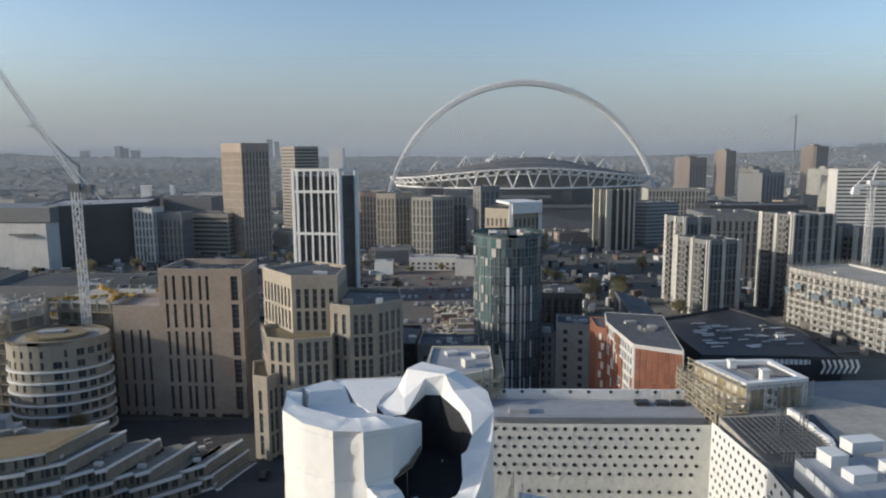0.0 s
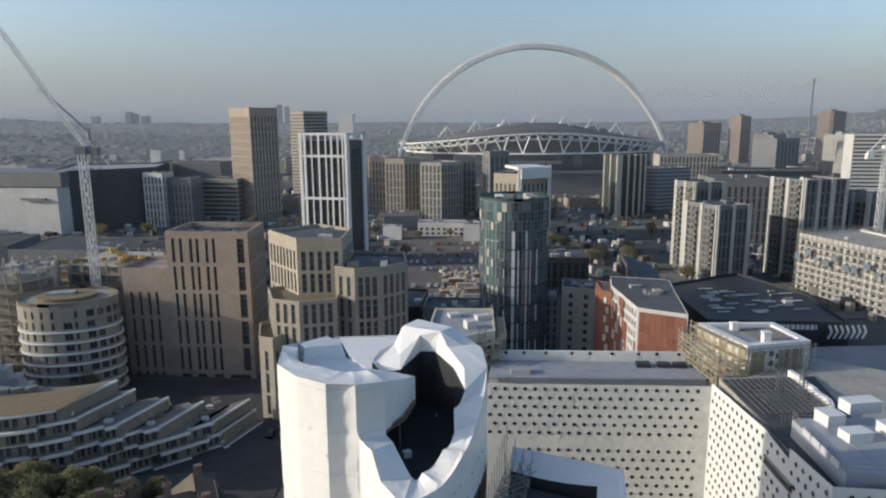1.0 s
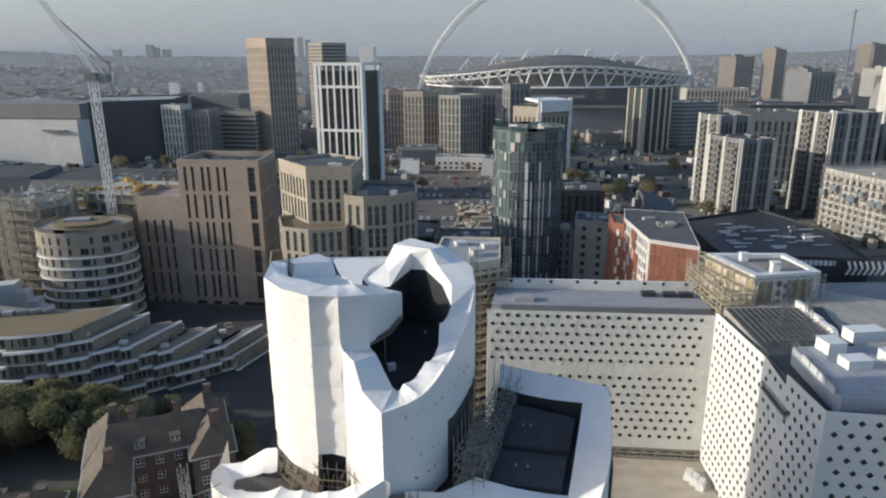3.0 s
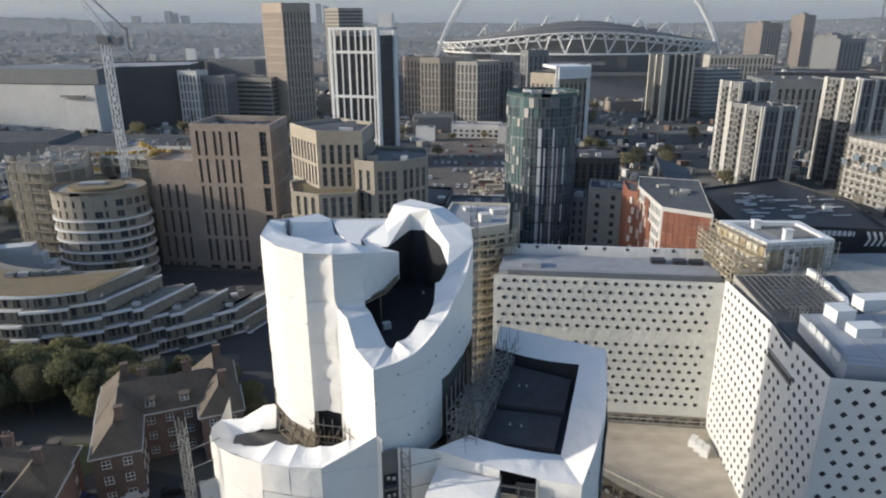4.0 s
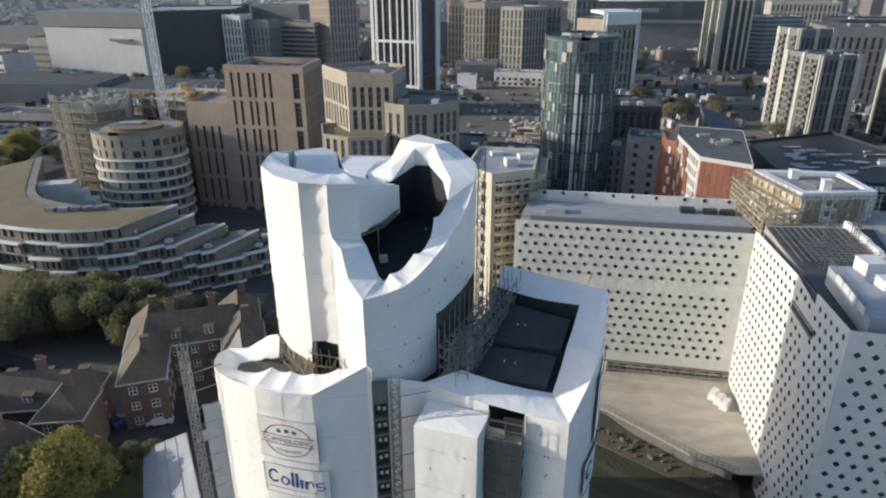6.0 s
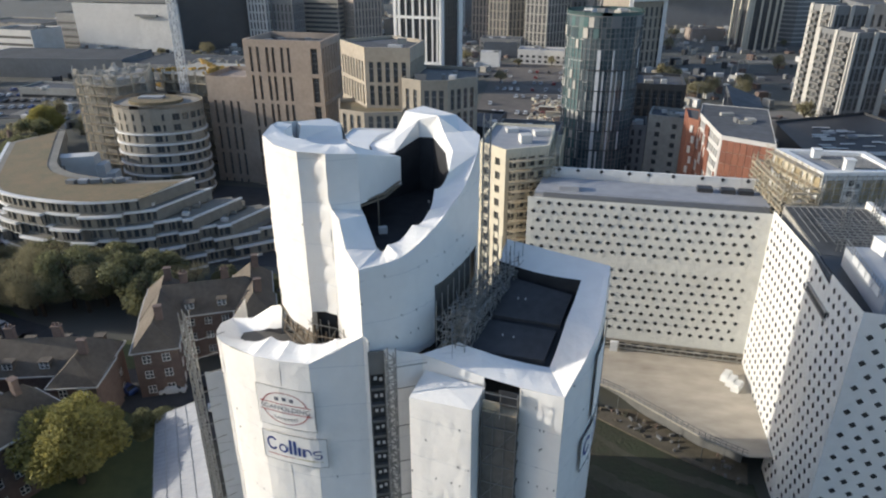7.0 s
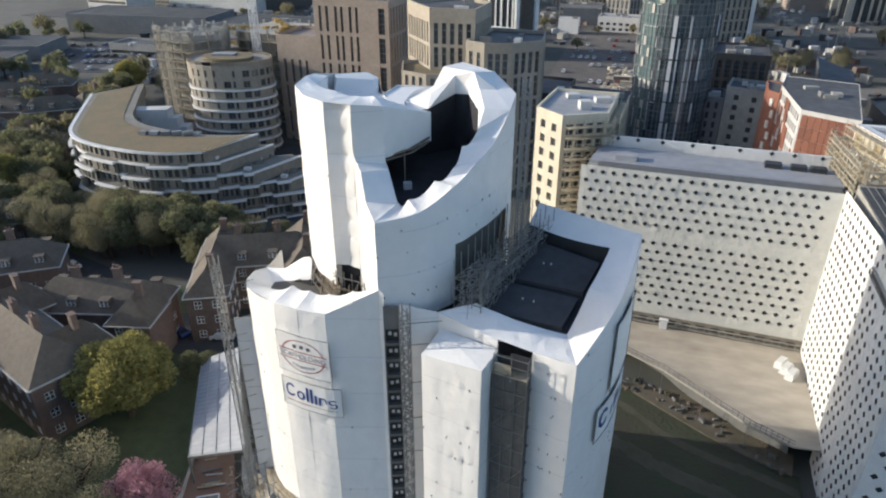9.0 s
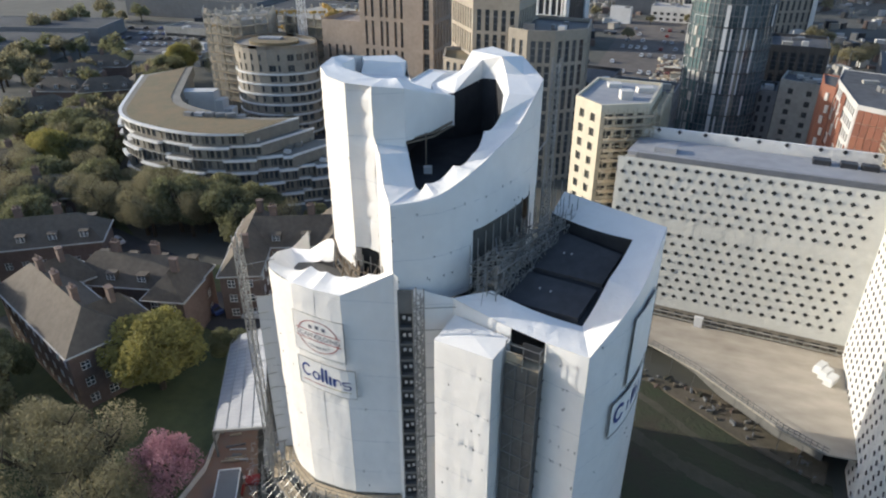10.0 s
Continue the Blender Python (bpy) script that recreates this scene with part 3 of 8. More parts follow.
roof.out("roof", BLACK, tower, "black membrane on the upper roof")
beam = Geo()
rnd = random.Random(4)
for h in (0.0, 0.35):
    beam.bar((-6.1, 55.2, 47.4 + h), (-4.5, 57.6, 47.5 + h), 0.07).bar((-4.5, 57.6, 47.5 + h), (-3.7, 60.4, 47.8 + h), 0.09)
for x, y in ((-4.9, 56.9),):
    beam.bar((x, y, 44.8), (x, y, 48.0), 0.05)
beam.out("scaffold_tube", TIMBER, tower, "boards and tubes under the overhanging wrap")
Geo().box((-4.2, 55.6, 45.1), (0.75, 0.55, 0.6), 25).out("roof_box", OFFWHITE, tower)
Geo().box((-1.6, 64, 44.9), (0.2, 0.2, 0.25)).out("roof_vent", OFFWHITE, tower)

# lower storeys: left lobe
LOBE = [(-24.4, 66.0), (-23.4, 60.8), (-21.9, 54.9), (-18.3, 50.0), (-14.0, 47.0), (-11.4, 46.45), (-8.6, 46.2), (-4.1, 47.5)]
LOBE_TOP = [30.6, 31.0, 33.1, 35.0, 36.1, 36.25, 36.4, 38.8]
lobe_line = smooth_line([(*p, z) for p, z in zip(LOBE[:5], LOBE_TOP[:5])], 4) + [Vector((*p, z)) for p, z in zip(LOBE[5:], LOBE_TOP[5:])]


def lobe_foot(x):
    """The height of the wrap's lower edge round the lobe."""
    marks_ = ((-25.0, 8.2), (-21.9, 8.6), (-18.3, 10.6), (-14.0, 11.8), (-11.4, 12.4), (-8.6, 12.9), (-4.0, 13.2))
    for (a, u), (b, w) in zip(marks_, marks_[1:]):
        if a <= x <= b:
            return u + (w - u) * (x - a) / (b - a)
    return 8.4


sheeting("wrap_sheet", tower, [p.to_2d() for p in lobe_line[:17]], 8.2, [p.z for p in lobe_line[:17]], WRAP, "white wrap on the curved lower lobe", seed=13, sag=0.10, bots=[lobe_foot(p.x) for p in lobe_line[:17]])
for k in range(16, len(lobe_line) - 1):
    p, q = lobe_line[k], lobe_line[k + 1]
    sheeting("wrap_sheet", tower, [p.to_2d(), q.to_2d()], 8.2, [p.z, q.z], WRAP, seed=13 + k, sag=0.08, bots=[lobe_foot(p.x), lobe_foot(q.x)])
# the turned-over sheet: a raised flap against the fin, a low dip, then a rim that rises inwards
RIM_OUT = [(-16.4, 58.9, 34.4), (-18.0, 59.8, 33.6), (-20.8, 60.6, 31.4), (-23.4, 60.8, 31.0), (-22.9, 57.6, 32.3), (-21.9, 54.9, 33.1), (-20.2, 52.2, 34.1), (-18.3, 50.0, 35.0), (-14.0, 47.0, 36.1), (-11.4, 46.45, 36.25), (-8.6, 46.2, 36.4), (-6.3, 46.8, 37.5), (-4.1, 47.5, 38.8)]
RIM_IN = [(-16.5, 58.4, 31.9), (-18.1, 58.7, 31.5), (-19.7, 58.5, 31.1), (-20.7, 58.0, 30.9), (-20.6, 57.0, 31.0), (-19.9, 55.8, 31.2), (-18.4, 53.6, 33.2), (-16.9, 51.7, 34.4), (-13.3, 49.4, 36.7), (-11.2, 48.7, 36.9), (-9.1, 48.3, 37.1), (-6.8, 48.3, 37.8), (-4.7, 48.3, 38.7)]
rim("wrap_edge", tower, RIM_OUT[:8], RIM_IN[:8], WRAP, 30.8, BLACK2, "white wrap flap folded down beside the fin", sag=0.12, curved=False)
rim("wrap_edge", tower, RIM_OUT[7:], RIM_IN[7:], WRAP, 30.8, LOBEROOF, "white wrap turned over the lower roof edge", sag=0.28, curved=False)
Geo().add([(p[0], p[1], 31.1) for p in RIM_IN] + [(-5.2, 51.0, 31.1), (-8.0, 55.5, 31.1), (-12.0, 57.5, 31.1), (-15.6, 60.5, 31.1)], [tuple(range(len(RIM_IN) + 4))]).out("roof", LOBEROOF, tower, "dirty grey lower roof with scaffold boards")
Geo().add([(-10.9, 54.7, 31.1), (-8.3, 54.0, 31.1), (-8.3, 54.0, 37.4), (-10.9, 54.7, 37.4)], [(0, 1, 2, 3)]).out("inner_face", DARKPANE, tower, "dark opening at the foot of the fin")
Geo().add([(-16.4, 59.4, 31.1), (-11.0, 54.2, 31.1), (-11.0, 54.2, 35.2), (-16.4, 59.4, 35.2)], [(0, 1, 2, 3)]).out("inner_face", TIMBER, tower, "brown boarding under the fin")
planks = Geo()
for k in range(46):
    x, y = rnd.uniform(-15.5, -6.5), rnd.uniform(50.6, 55.0)
    a = rnd.uniform(0, 6.28)
    l = rnd.uniform(1.0, 2.6)
    planks.bar((x, y, 31.4 + rnd.random() * 0.8), (x + l * math.cos(a), y + l * math.sin(a), 31.3 + rnd.random() * 0.8), 0.055)
for k in range(4):
    Geo().box((-14.5 + 2.0 * k, 52.4 + 1.2 * rnd.random(), 31.35), (0.9, 0.6, 0.4), 30 * k).out("sack", OFFWHITE, tower)
planks.out("scaffold_board", TIMBER, tower, "weathered scaffold boards lying on the roof")
frame_t = Geo()
for a, b in (((-16.4, 58.6), (-11.2, 53.5)), ((-11.2, 53.5), (-8.6, 53.2)), ((-8.6, 53.2), (-6.2, 50.6))):
    for z in (31.6, 33.0, 34.5):
        frame_t.bar((*a, z), (*b, z), 0.06)
    for k in range(3):
        u, w = k / 3, min(1, k / 3 + 0.3)
        frame_t.bar((a[0] + (b[0] - a[0]) * u, a[1] + (b[1] - a[1]) * u, 31.2), (a[0] + (b[0] - a[0]) * w, a[1] + (b[1] - a[1]) * w, 35.2), 0.06)
tagged(frame_t.out("timber_frame", TIMBER, tower, "brown timbers bracing the foot of the fin"), kind="stuff")
gap = Geo()
for a, b in (((-16.3, 59.0), (-11, 53.9)), ((-11, 53.9), (-8.4, 53.5)), ((-8.4, 53.5), (-5.4, 50.2))):
    for k in range(4):
        u = k / 3
        x, y = a[0] + (b[0] - a[0]) * u, a[1] + (b[1] - a[1]) * u - 0.3
        gap.bar((x, y, 31.2), (x, y, 36.4), 0.04)
    for z in (32.4, 33.8, 35.7):
        gap.bar((a[0], a[1] - 0.3, z), (b[0], b[1] - 0.3, z), 0.04)
    gap.bar((a[0], a[1] - 0.3, 31.3), (b[0], b[1] - 0.3, 35.8), 0.04)
tagged(gap.out("scaffold_tube", STEEL, tower), kind="stuff")

# lower storeys: right block with its black roof
RB_OUT = [(0.6, 49.2, 36.5), (6.0, 47.8, 35.75), (9.2, 47.0, 35.6), (12.8, 46.0, 35.8), (15.4, 52.0, 38.6), (16.5, 59.2, 41.4), (6.4, 65.0, 40.9)]
RB_IN = [(3.6, 50.6, 37.1), (5.6, 50.1, 36.8), (8.2, 49.9, 36.3), (11.5, 50.0, 35.8), (12.7, 54.0, 38.2), (13.9, 58.4, 40.1), (5.9, 62.4, 39.6)]
rim("wrap_edge", tower, RB_OUT[:4], RB_IN[:4], WRAP, 35.0, BLACK, "white wrap over the edge of the block roof", sag=0.05, curved=False)
rim("wrap_edge", tower, RB_OUT[3:6], RB_IN[3:6], WRAP, 35.0, BLACK, sag=0.25)
rim("wrap_edge", tower, RB_OUT[5:], RB_IN[5:], WRAP, 35.0, BLACK, sag=0.3)
tilt = lambda x, y: 35.9 + 0.225 * (y - 50) + 0.016 * (x - 6) * max(0, y - 50)
Geo().add([(*p[:2], tilt(*p[:2]) - 0.45) for p in RB_IN], [tuple(range(7))]).out("roof", BLACK, tower, "black recessed roof of the lower block")
for lp in ([(4.6, 55.9), (12.2, 54.4), (13.2, 57.9), (5.8, 61.6)], [(4.0, 51.0), (11.0, 50.5), (11.9, 53.7), (4.5, 55.2)]):
    slab = Geo()
    slab.add([(x, y, tilt(x, y) + 0.12) for x, y in lp] + [(x, y, tilt(x, y) - 0.4) for x, y in lp], [(0, 1, 2, 3), (0, 4, 5, 1), (1, 5, 6, 2), (2, 6, 7, 3), (3, 7, 4, 0)])
    slab.out("roof_felt", BLACK2, tower, "dark grey felt panels")
for x, y in ((8.2, 57.6), (8.9, 57.5), (7.2, 52.9), (8.2, 52.7)):
    Geo().box((x, y, tilt(x, y) + 0.2), (0.13, 0.13, 0.2)).out("roof_vent", OFFWHITE, tower)
side_line = smooth_line(RB_OUT[3:6], 4)
sheeting("wrap_sheet", tower, [p.to_2d() for p in side_line], -5.0, [p.z for p in side_line], WRAP, "white wrap on the side of the block", seed=17)
sheeting("wrap_sheet", tower, [p[:2] for p in RB_OUT[5:]], -5.0, [p[2] for p in RB_OUT[5:]], WRAP, seed=18)
sheeting("wrap_sheet", tower, [(9.2, 47.0), (12.8, 46.0)], -5.0, [35.6, 35.8], WRAP, seed=19)
sheeting("wrap_sheet", tower, [NOTCH, (-3.6, 47.4)], 0.3, [38.9, 38.6], WRAP, seed=20)
sheeting("wrap_sheet", tower, [(-2.4, 47.8), (0.6, 49.2)], -5.0, [37.6, 36.5], WRAP, seed=21)
sheeting("wrap_sheet", tower, [(0.6, 49.2), (6.2, 47.75)], 20.0, [36.5, 35.72], WRAP, seed=22)
BAY = [(0.9, 49.0), (0.0, 46.4), (5.5, 45.1), (6.3, 47.5)]
for k, tops in enumerate(((35.0, 33.9), (33.9, 34.3), (34.3, 34.9))):
    sheeting("wrap_sheet", tower, BAY[k:k + 2], -5.0, tops, WRAP, "white wrap round the projecting bay", seed=23 + k, sag=0.07)
Geo().add([(0.9, 49.0, 35.0), (0.0, 46.4, 33.9), (5.5, 45.1, 34.3), (6.3, 47.5, 34.9)], [(0, 1, 2, 3)]).out("bay_roof", WRAP, tower, "white sheet roof of the bay")
sheeting("netting", tower, [(6.3, 47.5), (9.2, 47.0)], 0.3, [34.6, 34.6], NET, "brown debris netting over the stair tower", seed=25, sag=0.05)
top = Geo()
for z in (34.5, 35.3):
    top.bar((6.2, 46.3, z), (9.1, 45.8, z), 0.025).bar((6.3, 47.4, z), (6.2, 46.3, z), 0.025).bar((9.2, 46.9, z), (9.1, 45.8, z), 0.025)
for x, y in ((6.3, 47.4), (9.2, 46.9), (6.2, 46.3), (9.1, 45.8), (7.7, 46.0)):
    top.bar((x, y, 33), (x, y, 35.5), 0.03)
tagged(top.out("scaffold_tube", STEEL, tower), kind="stuff")
Geo().prism([(6.3, 47.5), (6.2, 46.3), (9.1, 45.8), (9.2, 47.0)], 33.3, 33.5).out("platform", BOARD, tower, "boarded landing")
Geo().box((6.95, 46.35, 34.0), (1.4, 0.06, 0.9), -10).out("panel", BOARD, tower, "brown board on the landing")
sheeting("netting", tower, [(6.2, 46.3), (9.1, 45.8)], 0.3, [33.4, 33.4], NET, seed=27, sag=0.08)
sheeting("netting", tower, [(9.1, 45.8), (9.2, 47.0)], 0.3, [33.4, 33.4], NET, seed=28, sag=0.05)
Geo().box((8.3, 46.5, 34.7), (1.6, 0.08, 1.5), -10).out("panel", DARK, tower, "black panel on the landing")

lifts = Geo()
for z in range(2, 33, 2):
    lifts.bar((6.2, 46.18, z), (9.1, 45.68, z), 0.04).bar((9.2, 45.8, z), (9.3, 47.0, z), 0.04)
    lifts.bar((6.2 + 1.45 * (z // 2 % 2), 46.2 - 0.25 * (z // 2 % 2), z), (7.65 + 1.45 * (z // 2 % 2), 45.95 - 0.25 * (z // 2 % 2), z + 2), 0.03)
for u in (0.0, 0.33, 0.66, 1.0):
    lifts.bar((6.2 + 2.9 * u, 46.18 - 0.5 * u, 0.3), (6.2 + 2.9 * u, 46.18 - 0.5 * u, 33.4), 0.035)
tagged(lifts.out("net_frame", CONCD, tower, "tubes behind the debris netting"), kind="stuff")
# loading strip with its dark openings
strip = Geo()
facade(strip, tower, (-3.7, 47.35), (-2.4, 47.85), 0.3, 37.4, [(0.12, 1.28)], [(0.9 + 1.72 * i, 2.35 + 1.72 * i) for i in range(20)], DARKPANE, 0.5)
strip.out("hoist_bay", CONCD, tower, "dark strip of open loading bays")
marks = Geo()
for i in range(20):
    z = 1.3 + 1.72 * i
    for u in (0.35, 0.72):
        x, y = -3.62 + 1.2 * u, 47.42 + 0.46 * u
        marks.box((x, y - 0.1, z + 0.5 + 0.25 * rnd.random()), (0.26, 0.05, 0.34), 21)
tagged(marks.out("notice", OFFWHITE, tower), kind="stuff")


def mast(parent, x, y, z0, z1, w, step, mat, name="mast", r=0.045):
    g = Geo()
    for dx, dy in ((0, 0), (w, 0), (w, w), (0, w)):
        g.bar((x + dx, y + dy, z0), (x + dx, y + dy, z1), r)
    z = z0
    k = 0
    while z < z1 - step:
        c = [(x, y), (x + w, y), (x + w, y + w), (x, y + w)]
        for i in range(4):
            a, b = c[i], c[(i + 1) % 4]
            g.bar((*a, z), (*b, z), r * 0.66)
            g.bar((*(a if k % 2 else b), z), (*(b if k % 2 else a), z + step), r * 0.66)
        z += step
        k += 1
    return g.out(name, mat, parent)


hoist = thing("hoist_mast", "grey galvanised lattice hoist mast against the tower", "hoist")
mast(hoist, -2.0, 46.7, 0, 38.0, 0.7, 0.75, STEEL)
for z in (34, 36.2, 30, 26, 22):
    Geo().bar((-2.0, 46.9, z), (1.2, 48.4, z), 0.03).out("tie", STEEL, hoist)
hoist2 = thing("hoist_mast", "tall grey lattice mast with ladder beside the wrapped lobe", "hoist")
mast(hoist2, -22.9, 50.6, 0, 37.5, 0.65, 0.8, STEEL)
for z in range(2, 36, 2):
    Geo().bar((-22.4, 51.2, z), (-20.2, 53.4, z), 0.03).out("tie", STEEL, hoist2)
ramp = Geo()
for k in range(9):
    ramp.quad((-22.2, 52.0, 3.0 + k * 3), (-20.6, 52.6, 3.0 + k * 3), (-20.6, 52.6, 5.97 + k * 3), (-22.2, 52.0, 5.97 + k * 3))
ramp.out("mesh_panel", SEAM, hoist2, "pale mesh guard panels")

# lattice of scaffold between the ring and the black roof
lat = thing("scaffold", "dense grey tube scaffold beside the black roof", "scaffolding")
tubes = Geo()
A, B = Vector((1.6, 50.6, 0)), Vector((5.6, 63.4, 0))
side = Vector((2.6, -0.8, 0))
for i in range(13):
    p = A.lerp(B, i / 12)
    for j in range(4):
        q = p + side * (j / 3)
        tubes.bar((q.x, q.y, 34.5), (q.x, q.y, 38.6 + 0.24 * i + (2.4, 1.2, 0.4, 0.0)[j]), 0.035)
    for z in range(5):
        zz = 35.2 + 1.0 * z
        a, b = p, p + side
        tubes.bar((a.x, a.y, zz), (b.x, b.y, zz), 0.03)
        if i < 12:
            n = A.lerp(B, (i + 1) / 12)
            for j in (0, 1, 2, 3):
                o = side * (j / 3)
                tubes.bar((p.x + o.x, p.y + o.y, zz), (n.x + o.x, n.y + o.y, zz), 0.03)
            tubes.bar((p.x, p.y, zz), (n.x + side.x, n.y + side.y, zz + 1), 0.03)
            tubes.bar((b.x, b.y, zz), (n.x + side.x, n.y + side.y, zz + rnd.choice((-1, 1))), 0.03)
for k in range(150):
    u, w = rnd.random(), rnd.random()
    p = A.lerp(B, u) + side * w
    tubes.bar((p.x, p.y, 35 + 5.5 * rnd.random()), (p.x + rnd.uniform(-0.9, 0.9), p.y + rnd.uniform(-2, 2), 35.2 + 5.5 * rnd.random()), 0.026)
tagged(tubes.out("scaffold_tube", STEEL, lat), kind="stuff")
lb = Geo()
for k in range(6):
    p, q = A.lerp(B, k / 6), A.lerp(B, (k + 0.8) / 6)
    lb.add([(p.x, p.y, 36.2), (q.x, q.y, 36.2), (q.x + side.x * 0.5, q.y + side.y * 0.5, 36.2), (p.x + side.x * 0.5, p.y + side.y * 0.5, 36.2)], [(0, 1, 2, 3)])
tagged(lb.out("walkway", BOARD, lat, "boarded walkway"), kind="stuff")
# lattice rails seen against the cream block
lat2 = thing("scaffold", "vertical ladder scaffold behind the wrapped tower", "scaffolding")
mast(lat2, 3.1, 70.2, 20, 52.5, 0.75, 0.8, STEEL, "ladder_beam")
Geo().bar((3.1, 70.0, 22), (3.1, 67.5, 22), 0.05).bar((3.1, 70.0, 44), (3.1, 67.0, 44), 0.05).out("tie", STEEL, lat2)

# signs on the lobe
def lobe_point(u, z, out=0.12):
    x = -13.8 + 5.4 * u
    for a, b in zip(lobe_line, lobe_line[1:]):
        if a.x <= x <= b.x:
            d = (b - a).to_2d().normalized()
            q = a.lerp(b, (x - a.x) / (b.x - a.x))
            return Vector((q.x + d.y * (out + 0.25), q.y - d.x * (out + 0.25), z))
    return Vector((x, 46, z))


def lobe_quad(g, u0, u1, z0, z1, out=0.13, slant=0.0):
    n = max(1, int((u1 - u0) * 8))
    for k in range(n):
        a, b = u0 + (u1 - u0) * k / n, u0 + (u1 - u0) * (k + 1) / n
        g.quad(lobe_point(a, z0, out), lobe_point(b, z0, out), lobe_point(b, z1, out), lobe_point(a, z1, out))


banner = thing("banner", "white vinyl banner with a red ringed emblem and blue bars", "banner")
g = Geo()
lobe_quad(g, 0.02, 0.98, 29.4, 33.6)
g.out("sheet", WRAP, banner)
ring, bars_ = Geo(), Geo()
for k in range(40):
    a0, a1 = k / 40 * math.tau, (k + 1) / 40 * math.tau
    if abs(math.sin(a0)) < 0.18:
        continue
    o = [lobe_point(0.5 + r * math.cos(a) * 0.42, 31.5 + r * math.sin(a) * 1.7, 0.16) for a, r in ((a0, 1), (a1, 1), (a1, 0.955), (a0, 0.955))]
    ring.quad(*o)
edges_ = Geo()
for u0, u1, z0, z1 in ((0.0, 1.0, 29.4, 33.7), (0.0, 1.13, 25.4, 28.6)):
    for c, d in (((u0, z0), (u1, z0)), ((u0, z1), (u1, z1)), ((u0, z0), (u0, z1)), ((u1, z0), (u1, z1))):
        for k in range(6):
            p, q = [lobe_point(c[0] + (d[0] - c[0]) * w, c[1] + (d[1] - c[1]) * w, 0.16) for w in (k / 6, (k + 1) / 6)]
            edges_.bar(p, q, 0.014)
tagged(edges_.out("hem", STEEL, banner), kind="stuff")
for z in (31.05, 31.95):
    lobe_quad(ring, 0.04, 0.96, z - 0.045, z + 0.045, 0.16)
ring.out("emblem", RED, banner, "red ring and lines")


def lobe_text(words, u0, u1, z, tall, mat, parent, bow=0.0):
    """Lettering printed on the banner that follows the curved wall."""
    c = bpy.data.curves.new("lettering", "FONT")
    c.body = words
    tmp = bpy.data.objects.new("lettering", c)
    me = tmp.to_mesh()
    vs = [v.co.copy() for v in me.vertices]
    fs = [tuple(p.vertices) for p in me.polygons]
    tmp.to_mesh_clear()
    bpy.data.objects.remove(tmp)
    lo, hi, top = min(v.x for v in vs), max(v.x for v in vs), max(v.y for v in vs)
    res = []
    for v in vs:
        w = (v.x - lo) / (hi - lo)
        res.append(lobe_point(u0 + (u1 - u0) * w, z + tall * v.y / top - bow * (2 * w - 1) ** 2, 0.165))
    mesh("lettering", res, fs, mat, parent, words.lower() + " in grey capitals")


lobe_text("SCAFFOLDING", 0.06, 0.94, 31.24, 0.5, PRINT, banner)
lobe_text("LIMITED", 0.30, 0.72, 30.2, 0.28, PRINT, banner, -0.18)
for k, u in enumerate((0.33, 0.46, 0.59)):
    lobe_quad(bars_, u, u + 0.07, 32.35 - 0.08 * abs(k - 1), 32.72 - 0.08 * abs(k - 1), 0.16)
bars_.out("print", PRINT, banner, "dark grey bars")
banner2 = thing("banner", "white vinyl banner with large navy shapes and a red line", "banner")
g = Geo()
lobe_quad(g, 0.0, 1.13, 25.4, 28.6)
g.out("sheet", WRAP, banner2)
def lobe_ring(u, w, z, h, a0, a1, thick=0.36):
    """An open ring of navy print, from angle a0 to a1."""
    g, n = Geo(), 18
    for i in range(n):
        s, t_ = a0 + (a1 - a0) * i / n, a0 + (a1 - a0) * (i + 1) / n
        g.quad(*[lobe_point(u + w / 2 + w / 2 * r * math.cos(q), z + h / 2 + h / 2 * r * math.sin(q), 0.16) for q, r in ((s, 1), (t_, 1), (t_, 1 - thick), (s, 1 - thick))])
    return g.out("print", BLUE, banner2, "navy ring")


lobe_ring(0.07, 0.21, 26.5, 1.5, 0.7, 5.6, 0.30)
lobe_ring(0.30, 0.16, 26.45, 1.0, 0, math.tau)
for u, z, h in ((0.49, 26.45, 1.6), (0.57, 26.42, 1.6), (0.65, 26.4, 1.0), (0.73, 26.38, 0.95)):
    b = Geo()
    lobe_quad(b, u, u + 0.045, z, z + h, 0.16)
    b.out("print", BLUE, banner2, "navy bar")
lobe_ring(0.75, 0.14, 26.36, 1.0, -0.3, 3.0, 0.34)
lobe_ring(0.92, 0.13, 26.78, 0.55, 0.5, 4.7, 0.4)
lobe_ring(0.92, 0.13, 26.36, 0.55, -2.6, 1.6, 0.4)
r = Geo()
lobe_quad(r, 0.08, 0.58, 26.0, 26.08, 0.16)
r.out("line", RED, banner2)
r = Geo()
lobe_quad(r, 0.60, 1.05, 26.0, 26.08, 0.16)
r.out("line", LEAFY, banner2)
banner3 = thing("banner", "framed white banner on the side of the wrapped block", "banner")


def side_point(y, z, out=0.28):
    """A point just outside the curved side of the block."""
    for a, b in zip(side_line, side_line[1:]):
        if a.y <= y <= b.y:
            d = (b - a).to_2d().normalized()
            q = a.lerp(b, (y - a.y) / (b.y - a.y))
            return Vector((q.x + d.y * out, q.y - d.x * out, z))
    return Vector((16.5, y, z))


